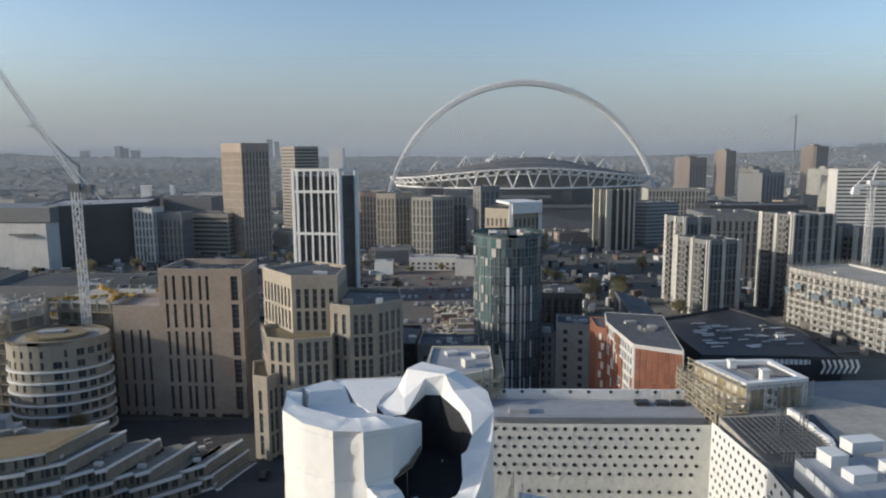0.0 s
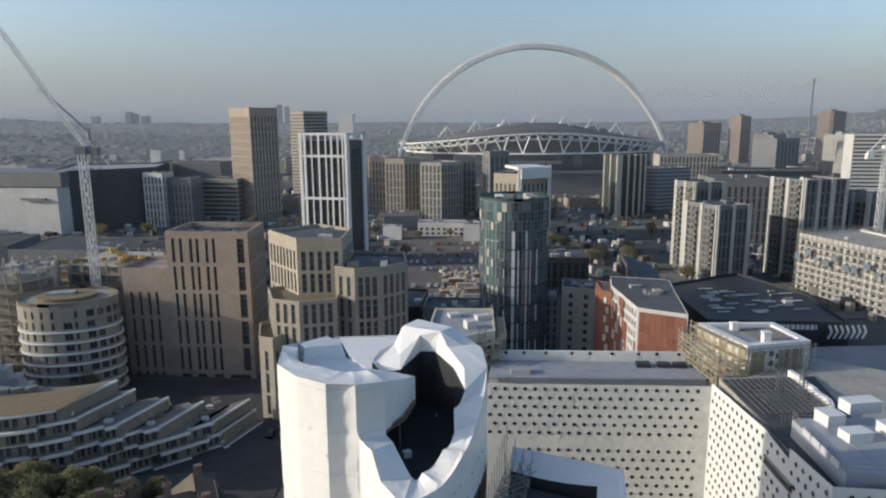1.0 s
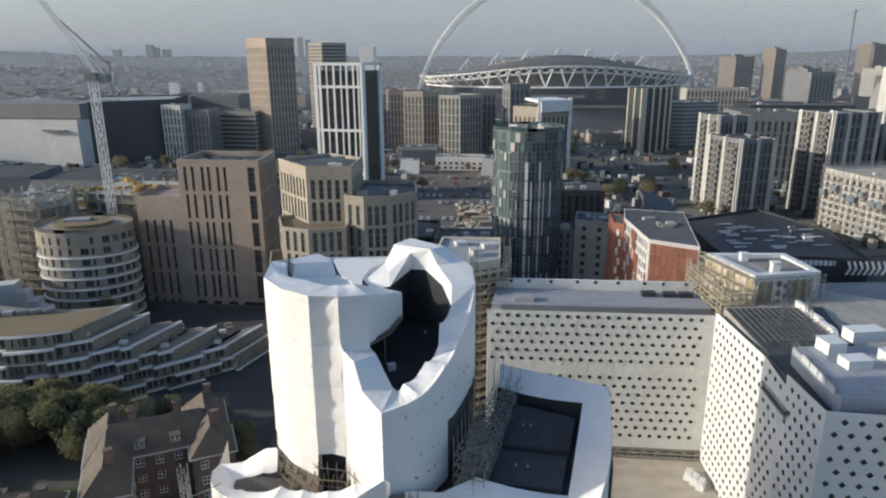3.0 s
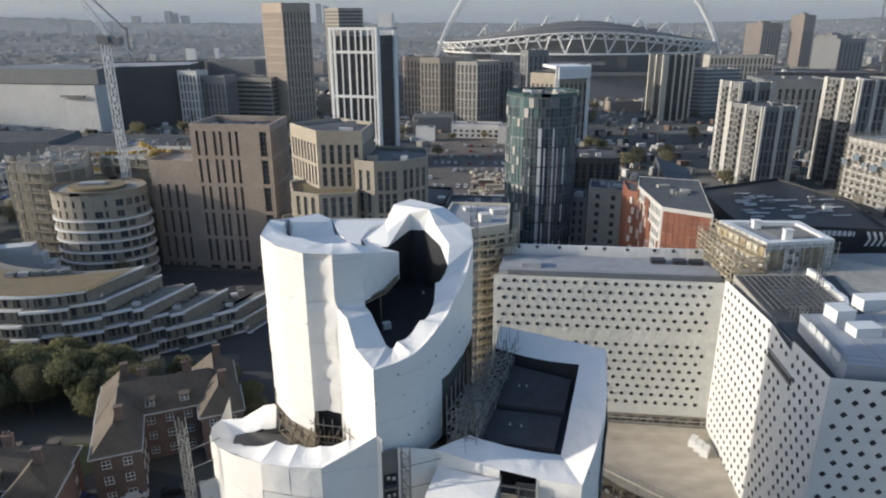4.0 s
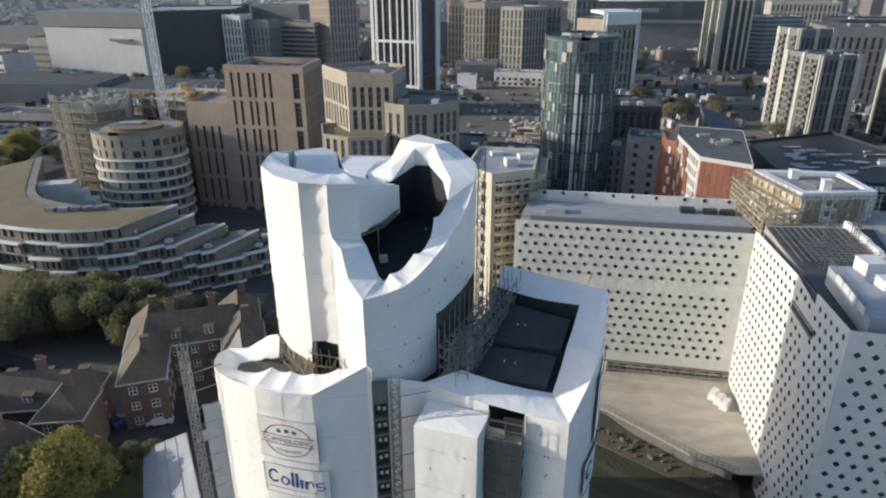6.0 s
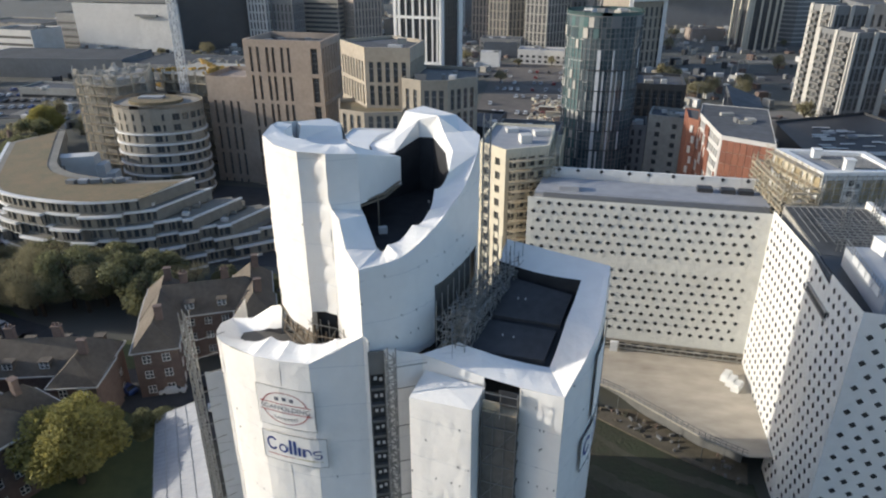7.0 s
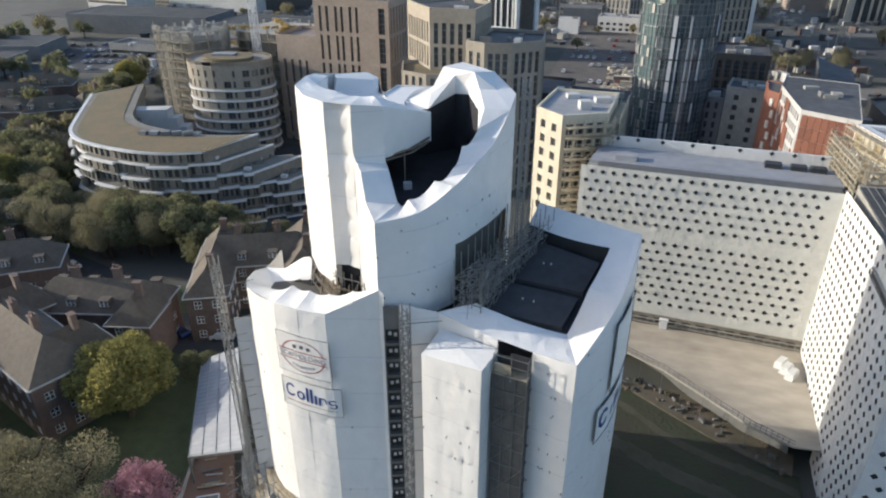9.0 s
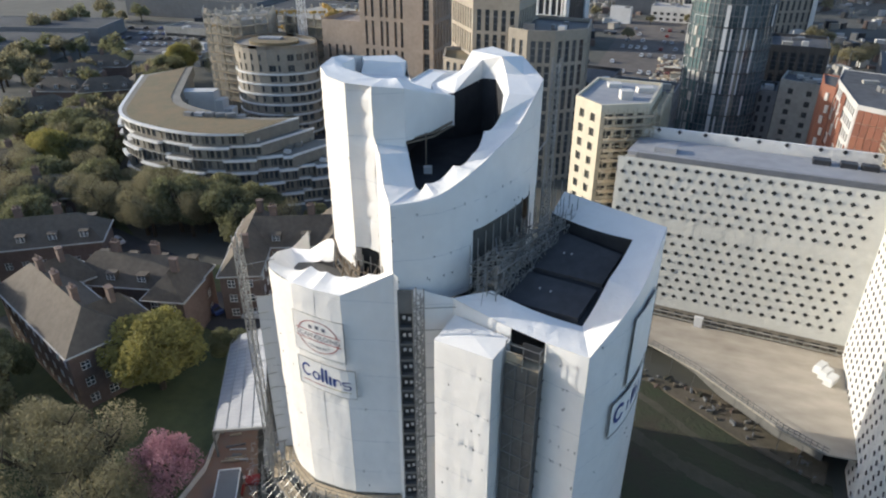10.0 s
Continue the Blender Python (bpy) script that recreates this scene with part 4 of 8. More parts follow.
pr = Geo()
for name_, y0, y1, z0, z1 in (("sheet", 51.5, 57.6, 29.6, 36.6), ("sheet", 49.6, 57.4, 25.2, 28.9)):
    g, fr = Geo(), Geo()
    for k in range(6):
        a, b = y0 + (y1 - y0) * k / 6, y0 + (y1 - y0) * (k + 1) / 6
        g.quad(side_point(a, z0), side_point(b, z0), side_point(b, z1), side_point(a, z1))
        fr.bar(side_point(a, z0, 0.3), side_point(b, z0, 0.3), 0.03).bar(side_point(a, z1, 0.3), side_point(b, z1, 0.3), 0.03)
    fr.bar(side_point(y0, z0, 0.3), side_point(y0, z1, 0.3), 0.03).bar(side_point(y1, z0, 0.3), side_point(y1, z1, 0.3), 0.03)
    g.out(name_, PAINT, banner3)
    fr.out("frame", CONCD, banner3)
for k in range(12):
    a0, a1 = 0.5 + k * 0.44, 0.5 + (k + 1) * 0.44
    pr.quad(*[side_point(51.0 + 0.9 * r * math.cos(t_), 27.2 + 1.0 * r * math.sin(t_), 0.31) for t_, r in ((a0, 1), (a1, 1), (a1, 0.6), (a0, 0.6))])
for y, h in ((52.6, 1.1), (53.6, 1.7), (54.3, 1.7), (55.0, 1.1), (55.8, 1.1)):
    pr.quad(side_point(y, 26.2, 0.31), side_point(y + 0.35, 26.2, 0.31), side_point(y + 0.35, 26.2 + h, 0.31), side_point(y, 26.2 + h, 0.31))
pr.out("print", BLUE, banner3, "navy ring and bars")
# scaffold below the wrap and the boards round its foot
foot = thing("scaffold", "cluttered scaffold and boards round the tower's foot", "scaffolding")
t, bd = Geo(), Geo()
for i in range(len(LOBE) - 1):
    a, b = Vector(LOBE[i]), Vector(LOBE[i + 1])
    o = Vector(((b - a).y, -(b - a).x)).normalized() * 1.3
    n = max(2, int((b - a).length / 1.2))
    fa, fb = lobe_foot(a.x), lobe_foot(b.x)
    for k in range(n + 1):
        p = a.lerp(b, k / n)
        f = fa + (fb - fa) * k / n
        for q, h in ((p, 0.2), (p + o, 0.6), (p + o * 2.2, -1.8), (p + o * 3.4, -3.6)):
            t.bar((q.x, q.y, 0), (q.x, q.y, f + h), 0.03)
        t.bar((p.x, p.y, 2), (p.x + o.x * 2.2, p.y + o.y * 2.2, 8.0), 0.026)
        t.bar((p.x, p.y, f - 0.6), (p.x + o.x * 3.4, p.y + o.y * 3.4, f - 4.4), 0.026)
    for d_ in (0.0, 0.5, 2.0, 4.0, 6.0, 8.0):
        for q, h in ((o * 0, 0), (o, 0), (o * 2.2, 2), (o * 3.4, 4)):
            if d_ >= h and fa - d_ > 0.5:
                t.bar((a.x + q.x, a.y + q.y, fa - d_), (b.x + q.x, b.y + q.y, fb - d_), 0.03)
    for d_, w0, w1 in ((0.35, 0.0, 1.0), (2.5, 1.1, 2.2)):
        for m_ in range(3):
            u0, u1 = w0 + (w1 - w0) * m_ / 3, w0 + (w1 - w0) * (m_ + 0.86) / 3
            bd.quad((a.x + o.x * u0, a.y + o.y * u0, fa - d_), (b.x + o.x * u0, b.y + o.y * u0, fb - d_), (b.x + o.x * u1, b.y + o.y * u1, fb - d_), (a.x + o.x * u1, a.y + o.y * u1, fa - d_))
loose = random.Random(23)
for k in range(900):
    i = loose.randrange(1, len(LOBE) - 1)
    a, b = Vector(LOBE[i]), Vector(LOBE[i + 1])
    o = Vector(((b - a).y, -(b - a).x)).normalized()
    q = a.lerp(b, loose.random()) + o * loose.uniform(0.6, 6.0)
    z = loose.uniform(1.0, 8.5)
    t.bar((q.x, q.y, z), (q.x + loose.uniform(-1.0, 1.0), q.y + loose.uniform(-1.0, 1.0), z + loose.uniform(-1.0, 1.0)), 0.022)
tagged(t.out("scaffold_tube", STEEL, foot), kind="stuff")
tagged(bd.out("walkway", BOARD, foot, "weathered boards round the wrap's lower edge"), kind="stuff")
core = Geo()
core.prism(turned([(p[0] * 0.97 - 0.2, p[1] + 0.8) for p in LOBE[1:]] + [(0.6, 49.6), (6, 48.2), (12.6, 47), (15.6, 58.5), (6, 64), (-2, 70), (-14, 66)]), -5, 30.4)
core.out("core", CONCD, tower, "concrete storeys behind the wrap")

# ties that pin the wrap to the scaffold
TIE = bpy.data.meshes.new("tie")
tg = Geo().box((0, 0, 0), (0.10, 0.05, 0.07)).box((0.02, -0.01, -0.10), (0.04, 0.04, 0.14))
TIE.from_pydata(tg.v, [], tg.f)
TIE.materials.append(DARK)
tie_marks = random.Random(14)
lines = [([p.to_2d() for p in ring_line], 36, 44), ([p.to_2d() for p in lobe_line[6:]], 10, 35), ([Vector((0.0, 46.4)), Vector((5.5, 45.1))], 2, 33), ([Vector((9.2, 47.0)), Vector((12.8, 46.0))], 2, 34), ([Vector((-16.4, 59.0)), Vector((-11.0, 53.8))], 36, 51), ([p.to_2d() for p in side_line], 4, 36)]
for k in range(190):
    pts, z0, z1 = tie_marks.choice(lines)
    i = tie_marks.randrange(len(pts) - 1)
    d = (pts[i + 1] - pts[i]).normalized()
    q = pts[i].lerp(pts[i + 1], tie_marks.random()) + Vector((d.y, -d.x)) * 0.05
    o = new("tie", TIE)
    o.matrix_world = Matrix.Translation((q.x, q.y, z0 + 2.0 * tie_marks.randint(0, int((z1 - z0) / 2)) + tie_marks.uniform(-0.1, 0.1))) @ Matrix.Rotation(math.atan2(d.y, d.x), 4, "Z")
    o.parent = tower

tagged(SEAMS.out("seam_tape", SEAM, tower, "grey taped seams across the wrap"), kind="stuff")


# ---- the wrapped L-shaped block with diamond openings ----
def diamond_wall(parent, p0, p1, z0, top0, top1, skip, seed, pitch=1.85, row=1.665, first=1.3, phase=0.3, mat=None, singles=300):
    """A sheeted wall with staggered diamond openings, each a dark inset in a raised rim."""
    p0, p1 = Vector(p0), Vector(p1)
    ln = (p1 - p0).length
    sheeting("wall_sheet", parent, [p0, p1], z0, [top0, top1], mat or WRAP2, seed=seed, sag=0.05, lift=3.1, puff=0.02)
    d = (p1 - p0) / ln
    out = Vector((d.y, -d.x))
    yaw = math.atan2(d.y, d.x)
    rows = int((max(top0, top1) - z0 - 0.3) / row)
    made = 0
    many = Geo()
    for r in range(rows):
        for c in range(int(ln / pitch) + 1):
            u = phase + pitch * (c + (0.5 if r % 2 else 0.0))
            z = top0 + (top1 - top0) * u / ln - first - r * row
            if u > ln - 0.6 or u < 0.5 or z < z0 + 0.3 or skip(u, z):
                continue
            q = p0 + d * u + out * 0.13
            if made >= singles:
                m4 = Matrix.Translation((q.x, q.y, z)) @ Matrix.Rotation(yaw, 4, "Z") @ Matrix.Rotation(radians(random.Random(made * 7 + seed).uniform(-4, 4)), 4, "Y")
                many.add([m4 @ v.co for v in DIAMOND.vertices], [tuple(f.vertices) for f in DIAMOND.polygons])
                made += 1
                continue
            o = new("opening", DIAMOND)
            o.matrix_world = Matrix.Translation((q.x, q.y, z)) @ Matrix.Rotation(yaw, 4, "Z") @ Matrix.Rotation(radians(random.Random(made * 7 + seed).uniform(-4, 4)), 4, "Y")
            o.parent = parent
            made += 1
    if many.v:
        tagged(many.out("opening", DARKPANE, parent, "staggered dark diamond openings"), kind="stuff")


def diamond():
    me = bpy.data.meshes.new("opening")
    vs, fs, r1, r2 = [], [], 0.43, 0.40
    for r, y in ((r1, 0.03), (r1, -0.005), (r2, -0.005), (r2, 0.004)):
        vs += [(r, y, 0), (0, y, r), (-r, y, 0), (0, y, -r)]
    for k in range(3):
        fs += [(k * 4 + i, k * 4 + (i + 1) % 4, k * 4 + 4 + (i + 1) % 4, k * 4 + 4 + i) for i in range(4)]
    fs.append((12, 15, 14, 13))
    me.from_pydata(vs, [], fs)
    me.materials.append(DARKPANE)
    return me


DIAMOND = diamond()
ell = thing("wrapped_block", "white sheeted apartment block with rows of dark diamond openings", "building")
C0, C1, N1, N2, C3 = (6.4, 112.6), (46.2, 110.0), (45.35, 88.6), (45.05, 81.6), (44.6, 71.0)
diamond_wall(ell, C0, C1, 1.9, 28.6, 28.8, lambda u, z: 17.3 < z < 18.5 or (u < 7 and z < 17) or u > 37.7, 31, 1.78, 1.665, 0.95, 0.15, WRAP3, 0)
diamond_wall(ell, C1, N1, 0.2, 29.4, 31.0, lambda u, z: False, 33, first=1.3, singles=0)
diamond_wall(ell, N1, N2, -5.0, 31.0, 30.3, lambda u, z: 25.6 < z < 28.2, 34, first=1.0)
diamond_wall(ell, N2, C3, -5.0, 31.9, 32.5, lambda u, z: False, 35, first=1.4)
diamond_wall(ell, C3, (77.0, 66.6), -5.0, 32.5, 32.5, lambda u, z: False, 37, singles=90)
slot = Geo().box((45.0, 84.0, 26.9), (0.25, 8.0, 0.75), -2.5)
slot.out("vent_slot", DARKPANE, ell, "long dark slot in the sheeting")
Geo().box((44.95, 84.0, 27.4), (0.4, 8.4, 0.16), -2.5).box((44.95, 84.0, 26.4), (0.4, 8.4, 0.16), -2.5).out("slot_frame", CONC, ell)
plinth = Geo()
facade(plinth, ell, (6.4, 112.45), (46.5, 109.85), -0.3, 2.0, grid(40, 2.4, 1.5), [(0.5, 1.4)], DARKPANE, 0.5)
plinth.out("plinth", DIRTBAND, ell, "dark recessed ground floor strip")
lane = Geo()
for k in range(34):
    u = k / 33
    lane.bar((6.4 + 40 * u, 112.1 - 2.6 * u, 0), (6.4 + 40 * u, 112.1 - 2.6 * u, 1.3), 0.05)
lane.bar((6.4, 112.1, 1.2), (46.4, 109.5, 1.2), 0.08).bar((6.4, 111.8, 0.5), (46.4, 109.2, 0.5), 0.08)
lane.out("guard_rail", CONC, ell)
# roof over the long wing
body = Geo()
body.prism(turned([(7.0, 113.5), (46.6, 111.0), (47.6, 124.5), (8.6, 126.2)]), 0.5, 27.6)
body.prism(turned([(47.6, 110.5), (46.4, 86.5), (45.9, 72.4), (76, 68.2), (80, 112), (62, 126)]), -8, 30.2)
body.out("structure", CONC, ell)
wing = Geo()
wing.prism(turned([(7.4, 116.5), (47.0, 114.6), (47.6, 123.2), (8.6, 125.2)]), 27.6, 28.2)
wing.out("roof_sheet", ROOFPALE, ell, "pale grey flat roof membrane")
par = Geo()
a, b = Vector((8.6, 126.3, 0)), Vector((47.6, 124.3, 0))
par.quad(a + Vector((0, 0, 27)), b + Vector((0, 0, 27)), b + Vector((0, 0, 29.9)), a + Vector((0, 0, 29.9)))
par.quad(a + Vector((0, 0.5, 29.9)), a + Vector((0, 0, 29.9)), b + Vector((0, 0, 29.9)), b + Vector((0, 0.5, 29.9)))
par.out("parapet_sheet", WRAP2, ell)
for k in range(9):
    o = new("opening", DIAMOND)
    u = (k + 0.5) / 9 if k % 3 else (k + 0.5) / 9 + 0.02
    q = a.lerp(b, u)
    o.matrix_world = Matrix.Translation((q.x, q.y - 0.05, 29.5)) @ Matrix.Rotation(math.atan2(-2, 39), 4, "Z")
    o.parent = ell
for k in range(7):
    y = 113.6 + 0.42 * k
    Geo().bar((9, y + 1.2, 28.0 + 0.02 * k), (46.6, y - 1.2, 28.0 + 0.02 * k), 0.09).out("roof_rail", GREY, ell)
for x, y, s in ((13.5, 118.6, (3.6, 2.2, 0.9)), (37.5, 121.5, (2.6, 1.8, 0.8)), (41.4, 121.2, (2.4, 1.6, 0.8)), (44.4, 121.0, (2.4, 1.6, 0.8))):
    Geo().box((x, y, 28.2 + s[2] / 2), s, -3).out("roof_plant", ROOFPALE if x < 20 else DARK, ell)
# stair head with its scaffold
head = thing("stair_head", "white flat-topped stair head wrapped in tube scaffold", "building")
HL = turned([(49.6, 126.6), (64.6, 126.8), (65.8, 115.2), (53.2, 112.6)])
Geo().prism(HL, 27, 34.6).out("wall", WRAP2, head, "white sheeted walls")


def head_panel(p, q, u0, u1, z0, z1, mat, name="panel", label=""):
    """A flat panel proud of the stair head's wall between p and q."""
    p, q = Vector(p), Vector(q)
    d = (q - p).normalized()
    c = p.lerp(q, (u0 + u1) / 2) + Vector((d.y, -d.x)) * 0.05
    Geo().box((c.x, c.y, (z0 + z1) / 2), ((q - p).length * (u1 - u0), 0.14, z1 - z0), math.degrees(math.atan2(d.y, d.x))).out(name, mat, head, label)


HF, HR, HB = (53.2, 112.6), (65.8, 115.2), (49.6, 126.6)
for u0, u1 in ((0.07, 0.17), (0.18, 0.28), (0.53, 0.64), (0.65, 0.76), (0.77, 0.86)):
    head_panel(HF, HR, u0, u1, 28.6, 34.0, NETTAN, "insulation_panel", "tan insulation panel")
for z in (29.4, 31.2, 33.0):
    head_panel(HF, HR, 0.35, 0.41, z, z + 0.9, DARK, "window")
    head_panel(HF, HR, 0.45, 0.49, z - 0.5, z + 0.4, GREY, "window")
for k, (u0, u1) in enumerate(((0.04, 0.2), (0.24, 0.42), (0.46, 0.62), (0.66, 0.8), (0.84, 0.97))):
    head_panel(HB, HF, u0, u1, 31.4, 34.2, CREAM if k % 2 else NETTAN, "insulation_panel", "cream insulation panel")
    head_panel(HB, HF, u0, u1, 27.6, 30.8, NETTAN if k % 2 else WRAP2, "insulation_panel", "cream insulation panel")
hr = Geo()
inn = inset(HL, 1.3)
for i in range(4):
    j = (i + 1) % 4
    hr.quad((*HL[i], 35.3), (*HL[j], 35.3), (*inn[j], 35.3), (*inn[i], 35.3))
    hr.quad((*inn[i], 35.3), (*inn[j], 35.3), (*inn[j], 34.7), (*inn[i], 34.7))
    hr.quad((*HL[i], 34.3), (*HL[j], 34.3), (*HL[j], 35.3), (*HL[i], 35.3))
hr.out("roof_edge", WRAP2, head, "white roof edge")
Geo().add([(*p, 34.7) for p in inn], [(0, 1, 2, 3)]).out("roof", ROOFPALE, head)
for k in range(12):
    Geo().bar((55 + 0.7 * k, 124.5, 34.9), (57.2 + 0.6 * k, 117.5, 34.9), 0.12).out("roof_panel", GREY, head)
for x, y, s in ((55.0, 122.5, 1.5), (57.6, 115.2, 2.0)):
    Geo().box((x, y, 35 + s / 2), (1.3, 1.3, s)).box((x, y, 35 + s), (1.6, 1.6, 0.15)).out("vent", WHITE, head)


def scaffold(name, label, loop, z0, z1, off=1.2, bay=2.0, lift=2.0, boards=True, r=0.06, diag=True, sides=None, group="", tube=None):
    """Tube scaffold round a block: two rows of standards, ledgers and boards."""
    e = thing(name, label, "scaffolding", group)
    loop = turned(list(loop))
    g, b = Geo(), Geo()
    for i in range(len(loop)):
        if sides is not None and i not in sides:
            continue
        p, q = Vector(loop[i]), Vector(loop[(i + 1) % len(loop)])
        ln = (q - p).length
        d = (q - p) / ln
        o = Vector((d.y, -d.x))
        n = max(1, int(ln / bay))
        zs = [z0 + lift * k for k in range(1, int((z1 - z0) / lift) + 1)]
        for k in range(n + 1):
            a = p + d * (ln * k / n)
            for off_k in (0.25, off):
                w = a + o * off_k
                g.bar((w.x, w.y, z0), (w.x, w.y, z1 + (0.9 if off_k > 0.3 else 0)), r)
            if diag and k < n and k % 2 == 0:
                w0, w1 = a + o * off, p + d * (ln * (k + 1) / n) + o * off
                for z in zs:
                    g.bar((w0.x, w0.y, z - lift), (w1.x, w1.y, z), r * 0.8)
        for z in zs:
            for off_k, dz in ((0.25, 0), (off, 0), (off, 1.0)):
                a, c = p + o * off_k - d * 0.5, q + o * off_k + d * 0.5
                g.bar((a.x, a.y, z + dz), (c.x, c.y, z + dz), r * 0.9)
            if boards:
                a, c = p + o * 0.3, q + o * 0.3
                e2, f2 = q + o * (off - 0.05), p + o * (off - 0.05)
                b.add([(v.x, v.y, z + dz) for dz in (0.05, 0.12) for v in (a, c, e2, f2)], [(3, 2, 1, 0), (4, 5, 6, 7), (0, 1, 5, 4), (1, 2, 6, 5), (2, 3, 7, 6), (3, 0, 4, 7)])
    tagged(g.out("scaffold_tube", tube or TUBETAN, e), kind="stuff")
    if boards:
        tagged(b.out("scaffold_board", BOARD, e, "weathered scaffold boards"), kind="stuff")
    return e


HO = [Vector((q[1] - p[1], p[0] - q[0])).normalized() for p, q in zip(HL, HL[1:] + HL[:1])]
scaffold("scaffold", "grey tube scaffold on the stair head's front", HL, 26, 34.4, 1.2, 1.6, 2.0, r=0.05, boards=False, sides=[i for i, o in enumerate(HO) if o.y < -0.6], group="block scaffolds", tube=STEEL)
scaffold("scaffold", "tan tube scaffold with boards up the stair head's side", HL, 26, 35.2, 1.6, 1.7, 2.2, r=0.055, sides=[i for i, o in enumerate(HO) if o.x < -0.6], group="block scaffolds")
scaffold("scaffold", "tube scaffold stepping down to the block roof", [(47.5, 128), (49.2, 128), (52.6, 111.8), (48.4, 111.4)], 25, 33, 1.0, 1.8, 1.8, group="block scaffolds")
# terrace behind the side wall
terr = Geo()
terr.prism(turned([(47.4, 109), (46.9, 90.5), (60, 90.5), (64, 110)]), 30.2, 30.5)
terr.out("terrace", SHEETROOF, ell, "grey terrace with rails")
tr = Geo()
for k in range(12):
    tr.bar((48 + 1.0 * k, 108.5, 31.0), (47.6 + 1.0 * k, 94, 31.0), 0.045)
for x, y in ((52.6, 100), (53.6, 100.1), (52.7, 101), (53.7, 101.1), (56.4, 100), (57.2, 100.1), (56.5, 101), (57.3, 101.1)):
    tr.bar((x, y, 30), (x, y, 35.5), 0.05)
for k in range(9):
    for x in (52.6, 56.4):
        tr.bar((x, 100, 30.6 + 0.55 * k), (x + 1.0, 100.1, 30.6 + 0.55 * k), 0.04).bar((x, 101, 30.6 + 0.55 * k), (x + 1.0, 101.1, 31.1 + 0.55 * k), 0.03)
for k in range(16):
    y = 92.5 + 0.55 * k
    tr.bar((49.0, y, 31.4 + 0.5 * (k % 2)), (58.4, y, 31.4 + 0.5 * (k % 2)), 0.04)
    tr.bar((49.2 + 0.6 * k, 92.0, 30.5), (49.2 + 0.6 * k, 92.0, 32.6), 0.03)
tagged(tr.out("rail_grid", STEEL, ell), kind="stuff")
# Black strip stands in for the shade down in the sunken roof gap.
Geo().prism(turned([(46.7, 90.4), (46.0, 72.6), (76, 68.4), (76, 90.4)]), 30.2, 30.5).out("roof_gutter", DARK, ell, "black strip for the dark sunken gap behind the parapet")
Geo().prism(turned([(48.3, 87.5), (47.3, 73.0), (78, 68.8), (80, 88.5)]), 30.2, 33.2).out("roof_block", ROOFSHADE, ell, "roof membrane tinted with blue shade")
for k in range(6):
    Geo().prism(turned([(52.6 + 5 * k, 87.4), (51.8 + 5 * k, 73.0), (51.9 + 5 * k, 73.0), (52.7 + 5 * k, 87.4)]), 33.2, 33.26).out("roof_seam", ROOFPALE, ell)
for x, y, s in ((52.6, 86.0, (2.6, 2.8, 1.7)), (53.4, 81.4, (3.4, 2.2, 1.2)), (59.4, 90.2, (5.0, 2.4, 1.6)), (62, 82, (8, 5, 1.4)), (70, 84, (5, 4, 1.2))):
    Geo().box((x, y, 33.2 + s[2] / 2), s, 8).box((x, y, 33.24 + s[2]), (s[0] + 0.16, s[1] + 0.16, 0.1), 8).out("roof_box", WRAP2, ell, "white sheeted box on the roof")
for a, b in (((59.6, 110.5), (59.0, 97.0)), ((59.0, 97.0), (56.0, 90.5))):
    n_ = 6
    for k in range(n_):
        p, q = Vector(a).lerp(Vector(b), k / n_), Vector(a).lerp(Vector(b), (k + 0.94) / n_)
        Geo().prism(turned([(p.x, p.y), (q.x, q.y), (q.x + 0.7, q.y), (p.x + 0.7, p.y)]), 30.4, 31.6 + 0.12 * (k % 2)).out("parapet", WRAP, ell, "bright white sheeted parapet")
edge = Geo()
for k in range(18):
    u = k / 17
    edge.bar((48.2 - 1.0 * u, 87.3 - 14.2 * u, 33.2), (48.2 - 1.0 * u, 87.3 - 14.2 * u, 34.3), 0.03)
for z in (33.7, 34.3):
    edge.bar((48.2, 87.3, z), (47.2, 73.1, z), 0.03).bar((47.2, 73.1, z), (77, 69.0, z), 0.03)
edge.out("handrail", STEEL, ell)
guard = Geo()
for k in range(4):
    guard.box((47.9 - 0.17 * k, 83.0 - 2.45 * k, 33.1), (0.06, 2.2, 1.0), -4)
guard.out("guard_panel", SEAM, ell, "pale mesh guard panels along the roof edge")
Geo().box((62, 69.9, 31.2), (28, 0.3, 1.1), -8).out("fascia", GREY, ell, "grey fascia band under the roof edge")

# deck edge, hoarding and clutter below it
rimw = thing("retaining_wall", "concrete deck edge wall with hoarding and clutter", "wall", kind="structure")
DE = [(6, 104), (17, 101.5), (24, 97.5), (30, 92.5), (36, 87.5), (41.5, 84.5)]
w, lip, hd = Geo(), Geo(), Geo()
for p, q in zip(DE, DE[1:]):
    w.quad((p[0] + 0.5, p[1] + 3.5, -6), (q[0] + 0.5, q[1] + 3.5, -6), (q[0] + 0.5, q[1] + 3.5, -0.2), (p[0] + 0.5, p[1] + 3.5, -0.2))
    lip.bar((*p, 0.2), (*q, 0.2), 0.09)
    for k in range(8):
        x, y = p[0] + (q[0] - p[0]) * k / 8, p[1] + (q[1] - p[1]) * k / 8
        hd.bar((x, y, -0.2 if k % 4 else -4.1), (x, y, 1.3), 0.035)
    hd.bar((*p, 1.2), (*q, 1.2), 0.03).bar((*p, 0.7), (*q, 0.7), 0.03)
w.out("face", CONCD, rimw)
lip.out("kerb", CONC, rimw)
tagged(hd.out("post", CONCD, rimw), kind="stuff")
